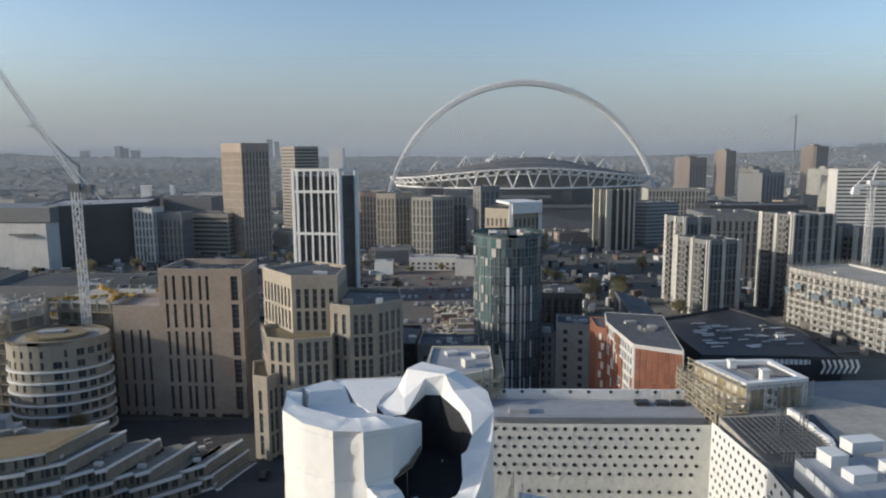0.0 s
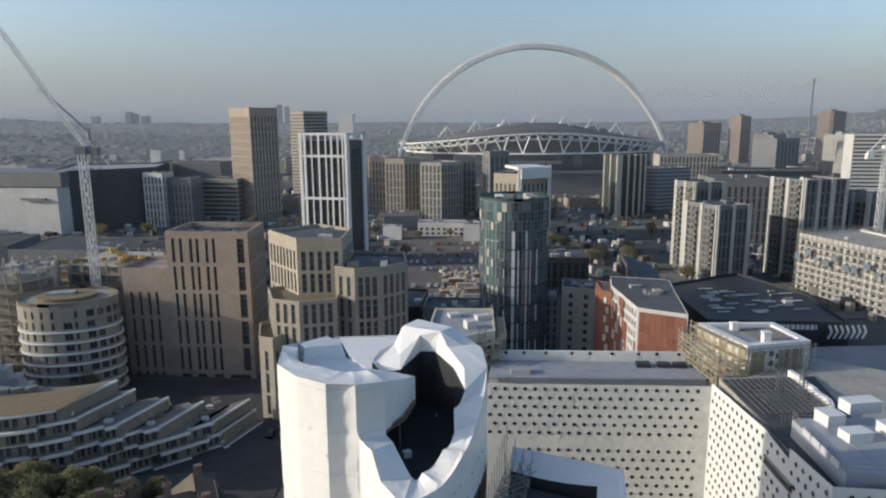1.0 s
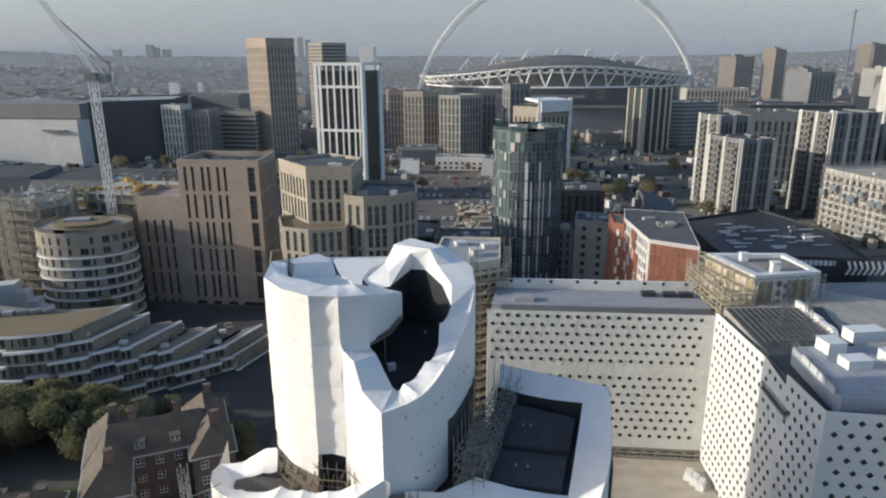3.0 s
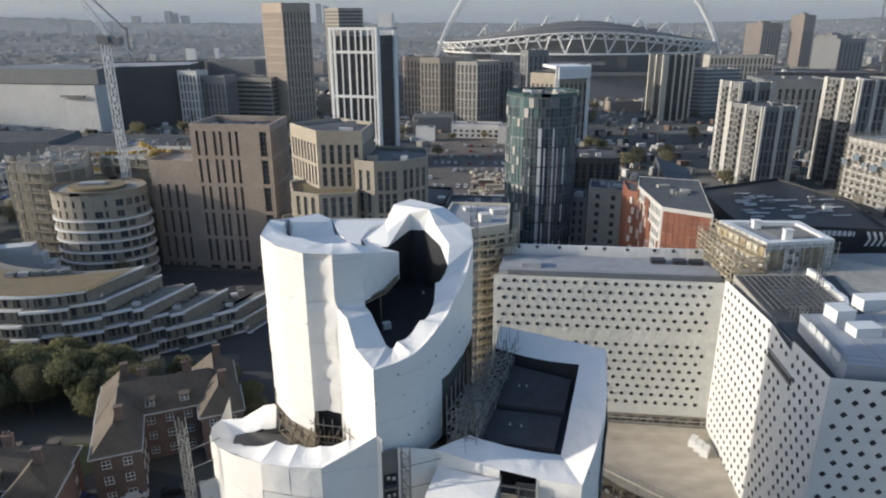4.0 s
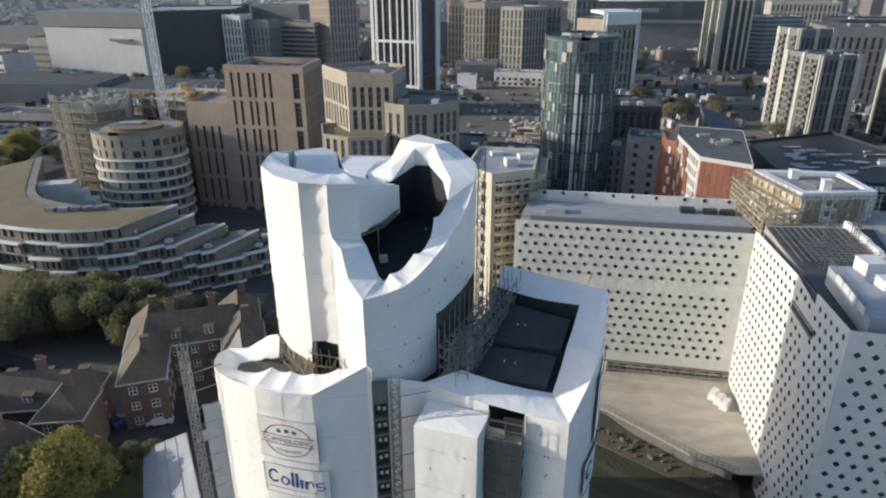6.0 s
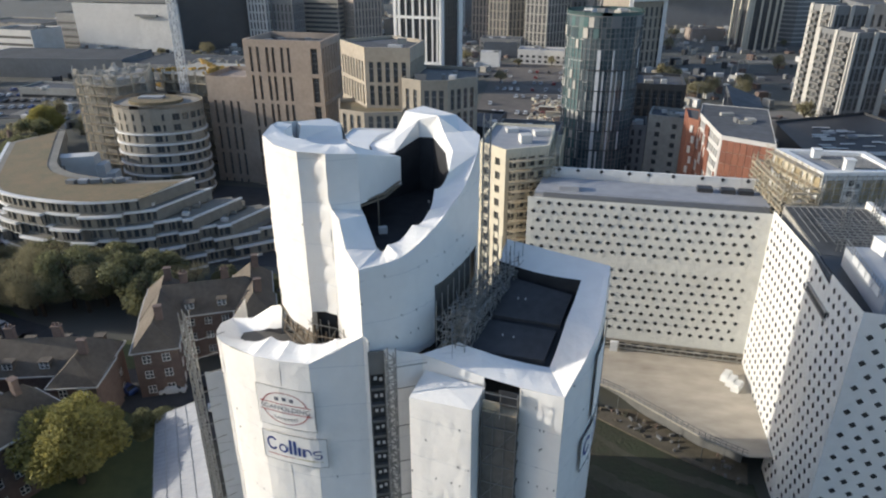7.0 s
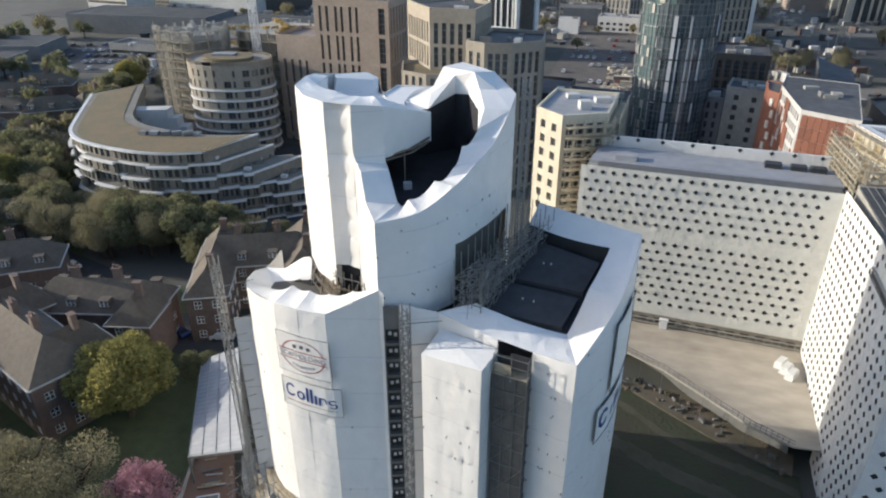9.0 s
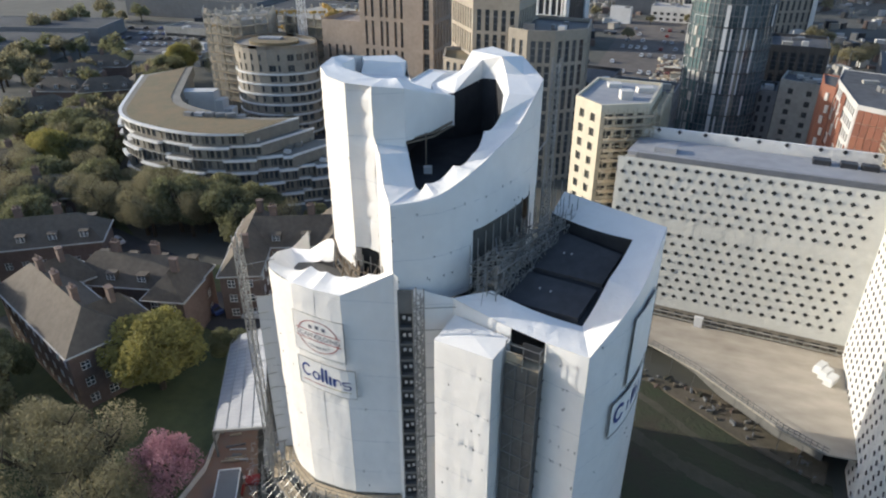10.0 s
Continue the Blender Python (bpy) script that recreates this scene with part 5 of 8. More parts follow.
sheet("path", [(6, 108), (17, 105), (24, 101), (30, 96), (36, 91), (43, 88), (42, 83.4), (36, 86), (30.8, 88.8), (24, 93.2), (17.7, 97.4), (6, 101.5)], -4.1, DIRT, "grey service path under the deck", "path")
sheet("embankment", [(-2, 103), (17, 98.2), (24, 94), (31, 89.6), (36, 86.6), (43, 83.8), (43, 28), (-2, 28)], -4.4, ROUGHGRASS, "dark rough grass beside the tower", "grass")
for k, (dx, dy, w_) in enumerate(((1.0, -3.6, 1.3), (0.4, -11.5, 2.4))):
    line = smooth_line([(x + dx, y + dy + 1.5 * math.sin(x * 0.2 + k), 0) for x, y in ((8, 99.5), (17.7, 96.4), (24, 92.2), (30.8, 87.8), (36, 85), (41.6, 82.6))], 5)
    tr_ = Geo()
    for i in range(len(line) - 1):
        p, q = line[i], line[i + 1]
        w0, w1 = (w_ * (0.6 + 0.7 * noise.noise((p.x * 0.3, k, 0)) ** 2 + 0.3 * noise.noise((i * 0.7, k, 3))) for p in (p, q))
        tr_.quad((p.x, p.y - w0, -4.37), (q.x, q.y - w0, -4.37), (q.x, q.y + w0, -4.37), (p.x, p.y + w0, -4.37))
    tagged(tr_.out("dirt_track", DIRT2), "dark brown dirt track through the rough grass", "track", kind="structure")
rnd = random.Random(9)
for k in range(60):
    u = rnd.random()
    x = 14 + 27 * u
    y = 101.2 - 15.2 * u + rnd.uniform(-3.0, 1.5) + 1.2 * math.sin(u * 3.1)
    s = (rnd.uniform(0.25, 1.1), rnd.uniform(0.2, 0.45), rnd.uniform(0.15, 0.45))
    ob = Geo().box((0, 0, s[2] / 2), s).box((0.1, 0, s[2] + 0.04), (s[0] * 0.8, s[1] * 1.1, 0.08)).out("site_crate", rnd.choice((CONCD, GREY, DIRT, DIRT2, DIRT, CONCD, BRICK)))
    ob.matrix_world = pose(x, y, -4.1, 0, 0, rnd.uniform(0, 180))
    tagged(ob, "weathered site crate on the service path", "crate", "site crates")
for x, y in ((43.0, 103.0), (43.6, 101.6), (42.4, 104.4)):
    ob = Geo().box((0, 0, 0.5), (2.6, 1.3, 1.0)).box((0, 0, 1.1), (2.2, 1.0, 0.3)).out("wrapped_pallet", WRAP2)
    ob.matrix_world = pose(x, y, 0.1, 0, 0, 60)
    tagged(ob, "white wrapped pallet on the deck", "pallet", "pallets")
ob = Geo().box((0, 0, 0.9), (1.3, 0.5, 1.8)).box((0, 0, 1.9), (1.5, 0.6, 0.15)).out("site_cabinet", WHITE)
ob.matrix_world = pose(23.7, 110.2, 0.1)
tagged(ob, "white cabinet on the deck by the sheeted wall", "cabinet")

# ---- cream block ----
cream = building("apartment_block", "cream rendered slab block with square dark windows, partly scaffolded", [(-4.1, 127.5), (1.5, 122.2), (9.4, 126.6), (10.2, 142.5), (-2.7, 143)], -0.5, 34.0, CREAM, ROOFPALE, [(3.6, 1.4, 2.75, 0.7, 1.5), (1.9, 1.5, 2.75, 0.45, 2.1), (1.9, 1.5, 2.75, 0.45, 2.1), None, None], DARKPANE, kit=False, parapet=0.5)
for x, y, s in ((5.2, 130, (2.2, 2.2, 1.6)), (8, 136, (3, 2, 1)), (2, 138, (2.5, 2, 0.8))):
    Geo().box((x - 0.6, y, 33.5 + s[2] / 2), s, 20).out("roof_plant", OFFWHITE, cream)
scaffold("scaffold", "tube scaffold with tan boards on the cream block", [(2.1, 121.9), (9.8, 126.4), (10.6, 142)], 0, 33, 1.7, 1.7, 2.0, sides=[0, 1], group="block scaffolds")
# ---- orange and white block ----
NOWIN = None
building("apartment_block", "white apartment block with long window rows and a dark grey roof", [(48.2, 162.0), (58.6, 155.5), (66.0, 192.0), (50.0, 197.0), (47.4, 185.0)], -0.5, 28.4, OFFWHITE, ROOF, [NOWIN, NOWIN, NOWIN, NOWIN, (2.2, 1.1, 2.8, 0.6, 1.8)], DARKPANE, th=0.12, parapet=0.15)
ow2 = thing("cladding", "terracotta panel cladding on the white block's end wall", "cladding")
rnd = random.Random(12)
PANEL = bpy.data.meshes.new("panel")
gg = Geo().box((0, 0, 0), (1.36, 0.12, 2.66))
PANEL.from_pydata(gg.v, [], gg.f)
PANEL.materials.append(ORANGE)
a, b = Vector((48.2, 162.0)), Vector((58.6, 155.5))
d = (b - a).normalized()
for c in range(8):
    for r in range(10):
        o = new("panel", PANEL)
        q = a + d * (1.15 + c * 1.44)
        o.matrix_world = Matrix.Translation((q.x + d.y * 0.12, q.y - d.x * 0.12, 1.4 + r * 2.74)) @ Matrix.Rotation(math.atan2(d.y, d.x), 4, "Z")
        o.parent = ow2
a, b = Vector((47.4, 185.0)), Vector((48.2, 162.0))
d = (b - a).normalized()
for c in range(15):
    for r in range(10):
        if rnd.random() < (0.62 if c < 10 else 0.12):
            o = new("panel", PANEL)
            q = a + d * (0.9 + c * 1.5)
            o.matrix_world = Matrix.Translation((q.x + d.y * 0.1, q.y - d.x * 0.1, 1.4 + r * 2.74)) @ Matrix.Rotation(math.atan2(d.y, d.x), 4, "Z")
            o.parent = ow2
rb = building("apartment_block", "narrow terracotta clad stair block beside the white block", [(45.0, 187.0), (47.2, 184.2), (49.5, 197.0), (46.0, 199.0)], -0.5, 26.6, ORANGE, ROOF, None, kit=False, th=0.2, parapet=0.3)
strip_ = Geo()
for k in range(9):
    strip_.box((45.9 + 0.5 * (k % 2), 185.6 - 0.6 * (k % 2), 1.5 + 2.8 * k), (0.9, 0.3, 1.9), -52)
strip_.out("window", OFFWHITE, rb, "staggered white panels")
tail = Geo()
tail.add([(58, 194, 0), (66, 191, 0), (78, 246, 0), (68, 252, 0), (58, 194, 27.5), (66, 191, 26), (78, 246, 21), (68, 252, 24)], [(0, 1, 5, 4), (1, 2, 6, 5), (2, 3, 7, 6), (3, 0, 4, 7), (4, 5, 6, 7)])
tagged(tail.out("hall", ROOF), "long dark monopitch roof behind the white block", "hall")
building("apartment_block", "pale grey slab block with one column of windows", [(37.6, 210), (47.8, 206), (51.5, 218), (40, 222)], 0, 22.0, CONC, ROOF, (5.0, 1.4, 2.9, 0.9, 1.5), DARKPANE)
building("apartment_block", "grey low slab block beside the glass tower", [(31.8, 210), (37.4, 210.2), (38.6, 222), (32.5, 222)], 0, 18.5, GREY, ROOF, (2.0, 0.9, 2.9, 0.6, 1.9), DARKPANE)
building("office_block", "dark brown slatted office block", [(34.8, 232), (51, 231), (52.5, 252), (36, 254)], 0, 27.2, DARK, ROOF, (2.4, 1.5, 6.4, 0.5, 5.4), DARKPANE)
building("low_block", "grey block with square windows behind the cream block", [(-7, 190), (11, 188), (12, 200), (-6, 202)], 0, 21, GREY, ROOF, (3, 1.5, 3, 1, 1.4), DARKPANE)
building("low_block", "dark low shed roof behind the cream block", [(-24, 196), (-8, 194), (-6, 216), (-22, 218)], 0, 20, DARK, ROOF, (3, 1.5, 3, 1, 1.4), DARKPANE)

# ---- round glass tower ----
gt = thing("glass_tower", "rounded tower with teal and blue-grey glass panels and white fins", "tower")
N = 26
cx, cy, ra, rb_ = 22.2, 213.5, 11.2, 11.6
loop = [(cx + ra * math.cos(math.tau * i / N), cy + rb_ * math.sin(math.tau * i / N)) for i in range(N)]
frame_g = Geo()
rnd = random.Random(3)
for i in range(N):
    p, q = loop[i], loop[(i + 1) % N]
    ang = math.degrees(math.atan2((p[1] + q[1]) / 2 - cy, (p[0] + q[0]) / 2 - cx)) % 360
    if 20 < ang < 160:
        frame_g.quad((*p, 0), (*q, 0), (*q, 50.6), (*p, 50.6))
        continue
    ln = (Vector(q) - Vector(p)).length
    # Left side gets brighter TEAL; its tone partly paints the lit, reflecting glass.
    left = 170 < ang < 236
    us = [(0.10, ln * 0.46), (ln * 0.52, ln - 0.10)]
    facade(frame_g, gt, p, q, 0, 50.6, us, [(0.4 + 2.95 * k + 0.0, 3.15 + 2.95 * k) for k in range(17)] if ang > 175 and rnd.random() < 0.72 else [(0.5 + 5.9 * k, 6.1 + 5.9 * k) for k in range(8)], TEAL if left else TEALD, 0.18)
frame_g.add([(*p, 50.0) for p in loop], [tuple(range(N))])
frame_g.out("wall", GREY, gt, "grey glazing frame")
def tower_panel(ang, z, w, h, mat, lift=0.14, deep=0.16, name="panel"):
    """A flat panel on the curved front, centred at that angle and height."""
    a = radians(ang)
    x, y = cx + (ra + lift) * math.cos(a), cy + (rb_ + lift) * math.sin(a)
    return Geo().box((x, y, z), (w, deep, h), ang + 90).out(name, mat, gt)


for ang, w, chance in ((263, 1.0, 1.0), (271, 0.45, 0.7), (284, 0.5, 1.0), (291, 0.35, 0.8), (303, 0.5, 0.5), (317, 0.4, 0.5), (332, 0.5, 0.4)):
    for k in range(7):
        if rnd.random() < chance:
            tower_panel(ang, 3.3 + 5.9 * k, w, 5.5, SEAM)
for k in range(7):
    line = Geo()
    for ang in range(250, 345, 8):
        line.box((cx + (ra + 0.1) * math.cos(radians(ang)), cy + (rb_ + 0.1) * math.sin(radians(ang)), 0.35 + 5.9 * k), (1.75, 0.1, 0.3), ang + 90)
    line.out("floor_line", DARK, gt)
for k in range(15):
    for ang in range(182, 250, 9):
        z = 1.6 + 2.95 * k
        if rnd.random() < 0.33:
            tower_panel(ang, z + 1.2, 1.3, 0.18, OFFWHITE, 0.2, 0.12, "frame_bar")
        if rnd.random() < 0.38:
            tower_panel(ang + 3.2, z, 0.2, 2.6, OFFWHITE, 0.2, 0.12, "frame_bar")
        if rnd.random() < 0.14:
            tower_panel(ang, z, 0.9, 2.4, BAND, 0.1, 0.1)
for ang in range(168, 268, 8):
    for z in (45.9, 48.9):
        if rnd.random() < 0.7:
            tower_panel(ang, z, 1.5, 2.7, rnd.choice((TEAL, TEAL, TEALD, BAND)), 0.08, 0.08, "glass_panel")
crown = Geo()
for i in range(N):
    p, q = loop[i], loop[(i + 1) % N]
    crown.quad((*p, 50.6), (*q, 50.6), (*q, 51.6), (*p, 51.6))
    crown.quad((*q, 50.6), (*p, 50.6), (*p, 51.6), (*q, 51.6))
crown.out("parapet", TEAL, gt, "teal glass parapet")
for k in range(9):
    Geo().box((cx + rnd.uniform(-7, 7), cy + rnd.uniform(-7, 7), 50.9), (rnd.uniform(1, 3), rnd.uniform(1, 3), rnd.uniform(0.8, 2.0)), rnd.uniform(0, 90)).out("roof_plant", rnd.choice((OFFWHITE, GREY, CONC)), gt)

# ---- brown brick block ----


def tall_windows(z1, first=2.3, step=8.2, tall=7.1):
    return [(first + step * k, first + step * k + tall) for k in range(int((z1 - first - tall) / step) + 1)]


bb = thing("brick_block", "brown brick apartment block with tall dark window slots", "building")
g = Geo()
BL = [(-81.4, 189.4), (-56.9, 187.4), (-57.4, 206.6), (-81.0, 208.6)]
slots = [(u - 0.45, u + 0.45) for u in (2.2, 4.5, 7.5, 9.4, 12.2, 14.3)]
facade(g, bb, BL[0], BL[1], -6, 1.6, [(1.7, 4.7), (6.7, 9.5), (11.8, 14.6), (16.6, 22.9)], [(-5.7, 1.0)], DARKPANE, 0.6)
facade(g, bb, BL[0], BL[1], 1.6, 44.3, slots + [(21.2, 23.3)], tall_windows(44), DARKPANE, 0.6)
facade(g, bb, BL[1], BL[2], -6, 44.3, grid(19.2, 2.6, 1.1), [(-5.7, 1.0)] + tall_windows(44), DARKPANE, 0.6)
for i in (2, 3):
    p, q = BL[i], BL[(i + 1) % 4]
    g.quad((*p, -6), (*q, -6), (*q, 44.3), (*p, 44.3))
inn = inset(BL, 0.6)
for i in range(4):
    j = (i + 1) % 4
    g.quad((*BL[i], 44.3), (*BL[j], 44.3), (*inn[j], 44.3), (*inn[i], 44.3))
    g.quad((*inn[i], 44.3), (*inn[j], 44.3), (*inn[j], 42.6), (*inn[i], 42.6))
g.out("wall", BROWN, bb)
Geo().add([(*p, 42.6) for p in inn], [(0, 1, 2, 3)]).out("roof", DARK, bb, "dark sunken roof with plant")
for k in range(7):
    Geo().box((-77 + 2.8 * k, 198 + 3 * math.sin(k * 2), 43.0), (2.0, 1.6, 0.9), 5 * k).out("roof_plant", GREY, bb)
g = Geo()
WL = [(-96.0, 191.6), (-81.5, 190.4), (-81.5, 208), (-96, 209)]
facade(g, bb, WL[0], WL[1], -6, 33.2, [(u - 0.45, u + 0.45) for u in (2.4, 5.1, 7.8, 10.2)], [(-5.7, 1.0)] + tall_windows(33), DARKPANE, 0.6)
for i in (1, 2, 3):
    p, q = WL[i], WL[(i + 1) % 4]
    g.quad((*p, -6), (*q, -6), (*q, 33.2), (*p, 33.2))
g.add([(*p, 32.0) for p in WL], [(0, 1, 2, 3)])
g.out("wing", BROWN, bb, "lower brown brick wing")

# ---- buff brick cluster ----
SB = (1.95, 1.15, 5.9, 0.4, 5.1)
building("brick_block", "buff brick block with stepped roofs and large windows", [(-50.0, 184.0), (-39.0, 169.6), (-27.2, 170.0), (-26.8, 186), (-38, 195)], -5, 45.4, TAN, ROOF, SB, GLASS, group="buff brick blocks")
building("brick_block", "grey-buff brick block with polygonal front", [(-29.0, 167.8), (-23.5, 164.8), (-17.0, 166.0), (-10.4, 172.4), (-12, 187), (-27, 189)], -5, 38.4, TAN2, DARK, SB, GLASS, group="buff brick blocks")
building("brick_block", "lower buff brick step with green roof", [(-48.5, 175), (-44.5, 163.2), (-37, 160.2), (-28, 162.6), (-28, 171), (-40, 180)], -5, 31.0, TAN, SEDUM, SB, GLASS, group="buff brick blocks", kit=False)
building("brick_block", "lowest buff brick step with green roof", [(-50.5, 172), (-47.6, 160.5), (-43.6, 158.6), (-41.5, 163), (-45, 176)], -5, 22.0, TAN, SEDUM, SB, GLASS, group="buff brick blocks", kit=False)

# ---- white framed tower ----
wt = thing("tower_block", "tall dark tower with a white frame of ribs", "tower")
W = turned([(-74.5, 346), (-49.5, 340), (-43.2, 366), (-68.5, 372)])
g = Geo()
for i in range(4):
    p, q = W[i], W[(i + 1) % 4]
    ln = (Vector(q) - Vector(p)).length
    facade(g, wt, p, q, 0, 66, grid(ln, 3.1, 1.9), floors(0, 66, 6.2, 0.5, 5.2), GLASS if i == 0 else DARKPANE, 0.25, active=(lambda a, b: True) if i < 2 else (lambda a, b: False))
g.add([(*p, 66) for p in W], [(0, 1, 2, 3)])
g.out("wall", DARK, wt)
ribs = Geo()
p, q = Vector(W[0]), Vector(W[1])
d = (q - p).normalized()
o = Vector((d.y, -d.x))
ln = (q - p).length
for u, w in ((0.02, 1.6), (0.11, 1.3), (0.26, 0.6), (0.41, 0.9), (0.56, 0.6), (0.68, 0.9), (0.82, 0.7), (0.92, 0.7), (0.985, 1.3)):
    c = p + d * (u * ln) + o * 0.3
    ribs.box((c.x, c.y, 35), (w, 1.0, 70), math.degrees(math.atan2(d.y, d.x)))
for z in (69.3, 58.2, 36.5, 14.6):
    c = p + d * (ln / 2) + o * 0.35
    ribs.box((c.x, c.y, z), (ln, 1.0, 1.3), math.degrees(math.atan2(d.y, d.x)))
p2, q2 = Vector(W[1]), Vector(W[2])
d2 = (q2 - p2).normalized()
for u in (0.02, 0.85, 0.95):
    c = p2 + d2 * (u * 26)
    ribs.box((c.x + 0.3, c.y, 35), (2.2, 1.0, 70), math.degrees(math.atan2(d2.y, d2.x)))
ribs.box(((p2.x + q2.x) / 2 + 0.3, (p2.y + q2.y) / 2, 69.3), (26, 1.0, 1.3), math.degrees(math.atan2(d2.y, d2.x)))
ribs.out("frame", WHITE, wt, "white ribs and bands")

# ---- other towers and blocks ----
SLIM = (3.2, 1.6, 6.2, 0.6, 5.0)
BIG = (0, 2.2, 3.4, 0.9, 1.7)
building("tower_block", "tall slender tan brick tower with a slotted crown", [(-168.5, 532), (-148.5, 517), (-131, 533), (-151, 549)], 0, 87, ROSE, ROOF, (2.6, 1.15, 6.2, 0.5, 5.2), DARKPANE, sides=[0, 1], group="far towers")
building("tower_block", "grey tower with one pale side far off", [(-160, 705), (-143, 690), (-121, 705), (-140, 722)], 0, 87, TAN2, ROOF, BIG, DARKPANE, sides=[0, 1], group="far towers")
building("tower_block", "pale slab tower on the horizon", [(-232, 1500), (-200, 1495), (-198, 1520), (-230, 1525)], 0, 95, OFFWHITE, ROOF, None, group="far towers")
for x, y, z, w in ((-727, 3010, 158, 20), (-694, 3010, 148, 18), (-1404, 3020, 132, 26), (-1335, 3030, 112, 30), (-1555, 3020, 112, 30), (-1380, 3040, 122, 18)):
    building("tower_block", "hazy tower far away on the skyline", [(x - w / 2, y), (x + w / 2, y), (x + w / 2, y + w), (x - w / 2, y + w)], 60, z, GREY, ROOF, None, group="far towers", kit=False)
building("apartment_block", "buff and grey apartment block with stone ribs", [(-46.5, 524), (-31, 518), (-14, 530), (-29, 548)], 0, 47.5, TAN2, DARK, (3.0, 1.8, 6.2, 0.5, 5.4), DARKPANE, sides=[0, 1], group="mid blocks")
building("apartment_block", "grey apartment block with pale ribs", [(-18, 503), (-2.2, 496), (14, 512), (-3, 528)], 0, 45.6, CONC, DARK, (3.0, 1.9, 6.2, 0.5, 5.4), DARKPANE, sides=[0, 1], group="mid blocks")
building("apartment_block", "dark apartment block with a pale corner strip", [(28.9, 505), (34, 498), (49, 502), (47, 522), (30, 522)], 0, 53.5, GREY, ROOF, SLIM, DARKPANE, sides=[0, 1, 2], group="mid blocks")
building("apartment_block", "brown brick apartment block among the towers", [(-64, 560), (-48, 552), (-40, 570), (-58, 582)], 0, 47, BROWN, ROOF, SLIM, DARKPANE, sides=[0, 1], group="mid blocks")
building("apartment_block", "dark block behind the ribbed blocks", [(8, 540), (26, 540), (26, 560), (8, 560)], 0, 48, GREY, ROOF, SLIM, DARKPANE, sides=[0], group="mid blocks")
building("low_block", "low dark block in front of the ribbed blocks", [(-46, 470), (-18, 466), (-17, 480), (-45, 484)], 0, 12, GREY, ROOF, BIG, DARKPANE, group="mid blocks")
wf = building("apartment_block", "white framed block with a deep portal", [(31.5, 424), (48, 412), (67, 424), (62, 446), (40, 450)], 0, 43, TAN, ROOF, SLIM, DARKPANE, sides=[0, 1], group="mid blocks")
pf = Geo()
for x, y in ((46.5, 410.5), (66.5, 422.5), (57, 416)):
    pf.box((x, y, 24 if x != 57 else 43), (2.2, 2.2, 48) if x != 57 else (24, 2.2, 6), 32 if x == 57 else 0)
pf.prism(turned([(46, 410), (67.5, 423), (60, 447), (40, 440)]), 45.5, 47)
pf.out("portal", WHITE, wf, "white portal frame")
sp = building("tower_block", "tower with pale vertical fins", [(129.5, 540), (137, 525), (160, 531), (156, 552), (134, 556)], 0, 48.6, DARK, ROOF, (3.2, 1.4, 6.0, 0.4, 5.0), DARKPANE, sides=[0, 1], group="right towers")
for k, (x, y) in enumerate(((129.7, 539), (133, 532), (137, 524.6), (139.5, 525.2), (145.5, 527), (151, 528.4), (156, 529.8), (160, 531))):
    Geo().box((x, y, 24.5), (1.3 if k != 2 else 3.0, 1.3, 49), 14).out("fin", CREAM, sp, "pale vertical fin")
bd2 = building("office_block", "grey office block with long white floor bands", [(165, 556), (176, 549), (206, 560), (204, 585), (170, 585)], 0, 36.5, GREY, ROOF, None, group="right towers")
for k in range(11):
    Geo().prism(turned([(164.6, 556), (176, 548.4), (206.6, 559.6), (206, 586), (169, 586)]), 2.8 + 3.1 * k, 3.7 + 3.1 * k).out("floor_band", PIER, bd2, "white floor band")


def striped(label, loop, z1, group, fins=8, lit=(0, 1)):
    e = building("apartment_block", label, loop, 0, z1, GREY, ROOF, (2.6, 1.7, 5.9, 0.5, 4.9), DARKPANE, sides=list(lit), group=group)
    lp = turned(list(loop))
    f = Geo()
    for i in lit:
        p, q = Vector(lp[i]), Vector(lp[(i + 1) % len(lp)])
        d = (q - p).normalized()
        o = Vector((d.y, -d.x))
        n = max(2, int((q - p).length / (6.4 if i == lit[-1] else 7.5)))
        for k in range(n + 1):
            c = p.lerp(q, k / n) + o * 0.2
            f = Geo()
            f.box((c.x, c.y, z1 / 2), (1.7 if k % 2 else 2.3, 0.6, z1 + 0.4), math.degrees(math.atan2(d.y, d.x)))
            f.out("pier", PIER, e)
        if i == lit[0]:
            for k in range(n):
                c = p.lerp(q, (k + 0.5) / n) + o * 0.75
                for s in range(int(z1 / 2.95) - 1):
                    Geo().box((c.x, c.y, 2.9 + 2.95 * s), ((q - p).length / n * 0.52, 1.5, 1.05), math.degrees(math.atan2(d.y, d.x))).out("balcony", CONCD, e, "dark balcony front")
    return e


striped("apartment block with pale piers and stacked balconies", [(116.5, 318), (123.5, 298), (139.5, 302), (134, 322)], 37.0, "right blocks")
striped("taller apartment block with pale piers", [(120.5, 345), (124.5, 330), (140.5, 334), (136.5, 350)], 44.6, "right blocks")
striped("wide apartment block with pale piers and a roof box", [(160.5, 325), (166.0, 306), (189, 312), (184, 334)], 47.6, "right blocks")
striped("dark apartment block behind the piers", [(196, 330), (204, 318), (222, 322), (216, 342)], 40, "right blocks")
building("civic_block", "large dark brick civic block with tall windows", [(163, 402), (200, 398), (202, 430), (165, 434)], 0, 40.6, GREY, ROOF, (3.6, 1.7, 7.2, 0.5, 6.0), DARKPANE, sides=[0, 3], group="right blocks")
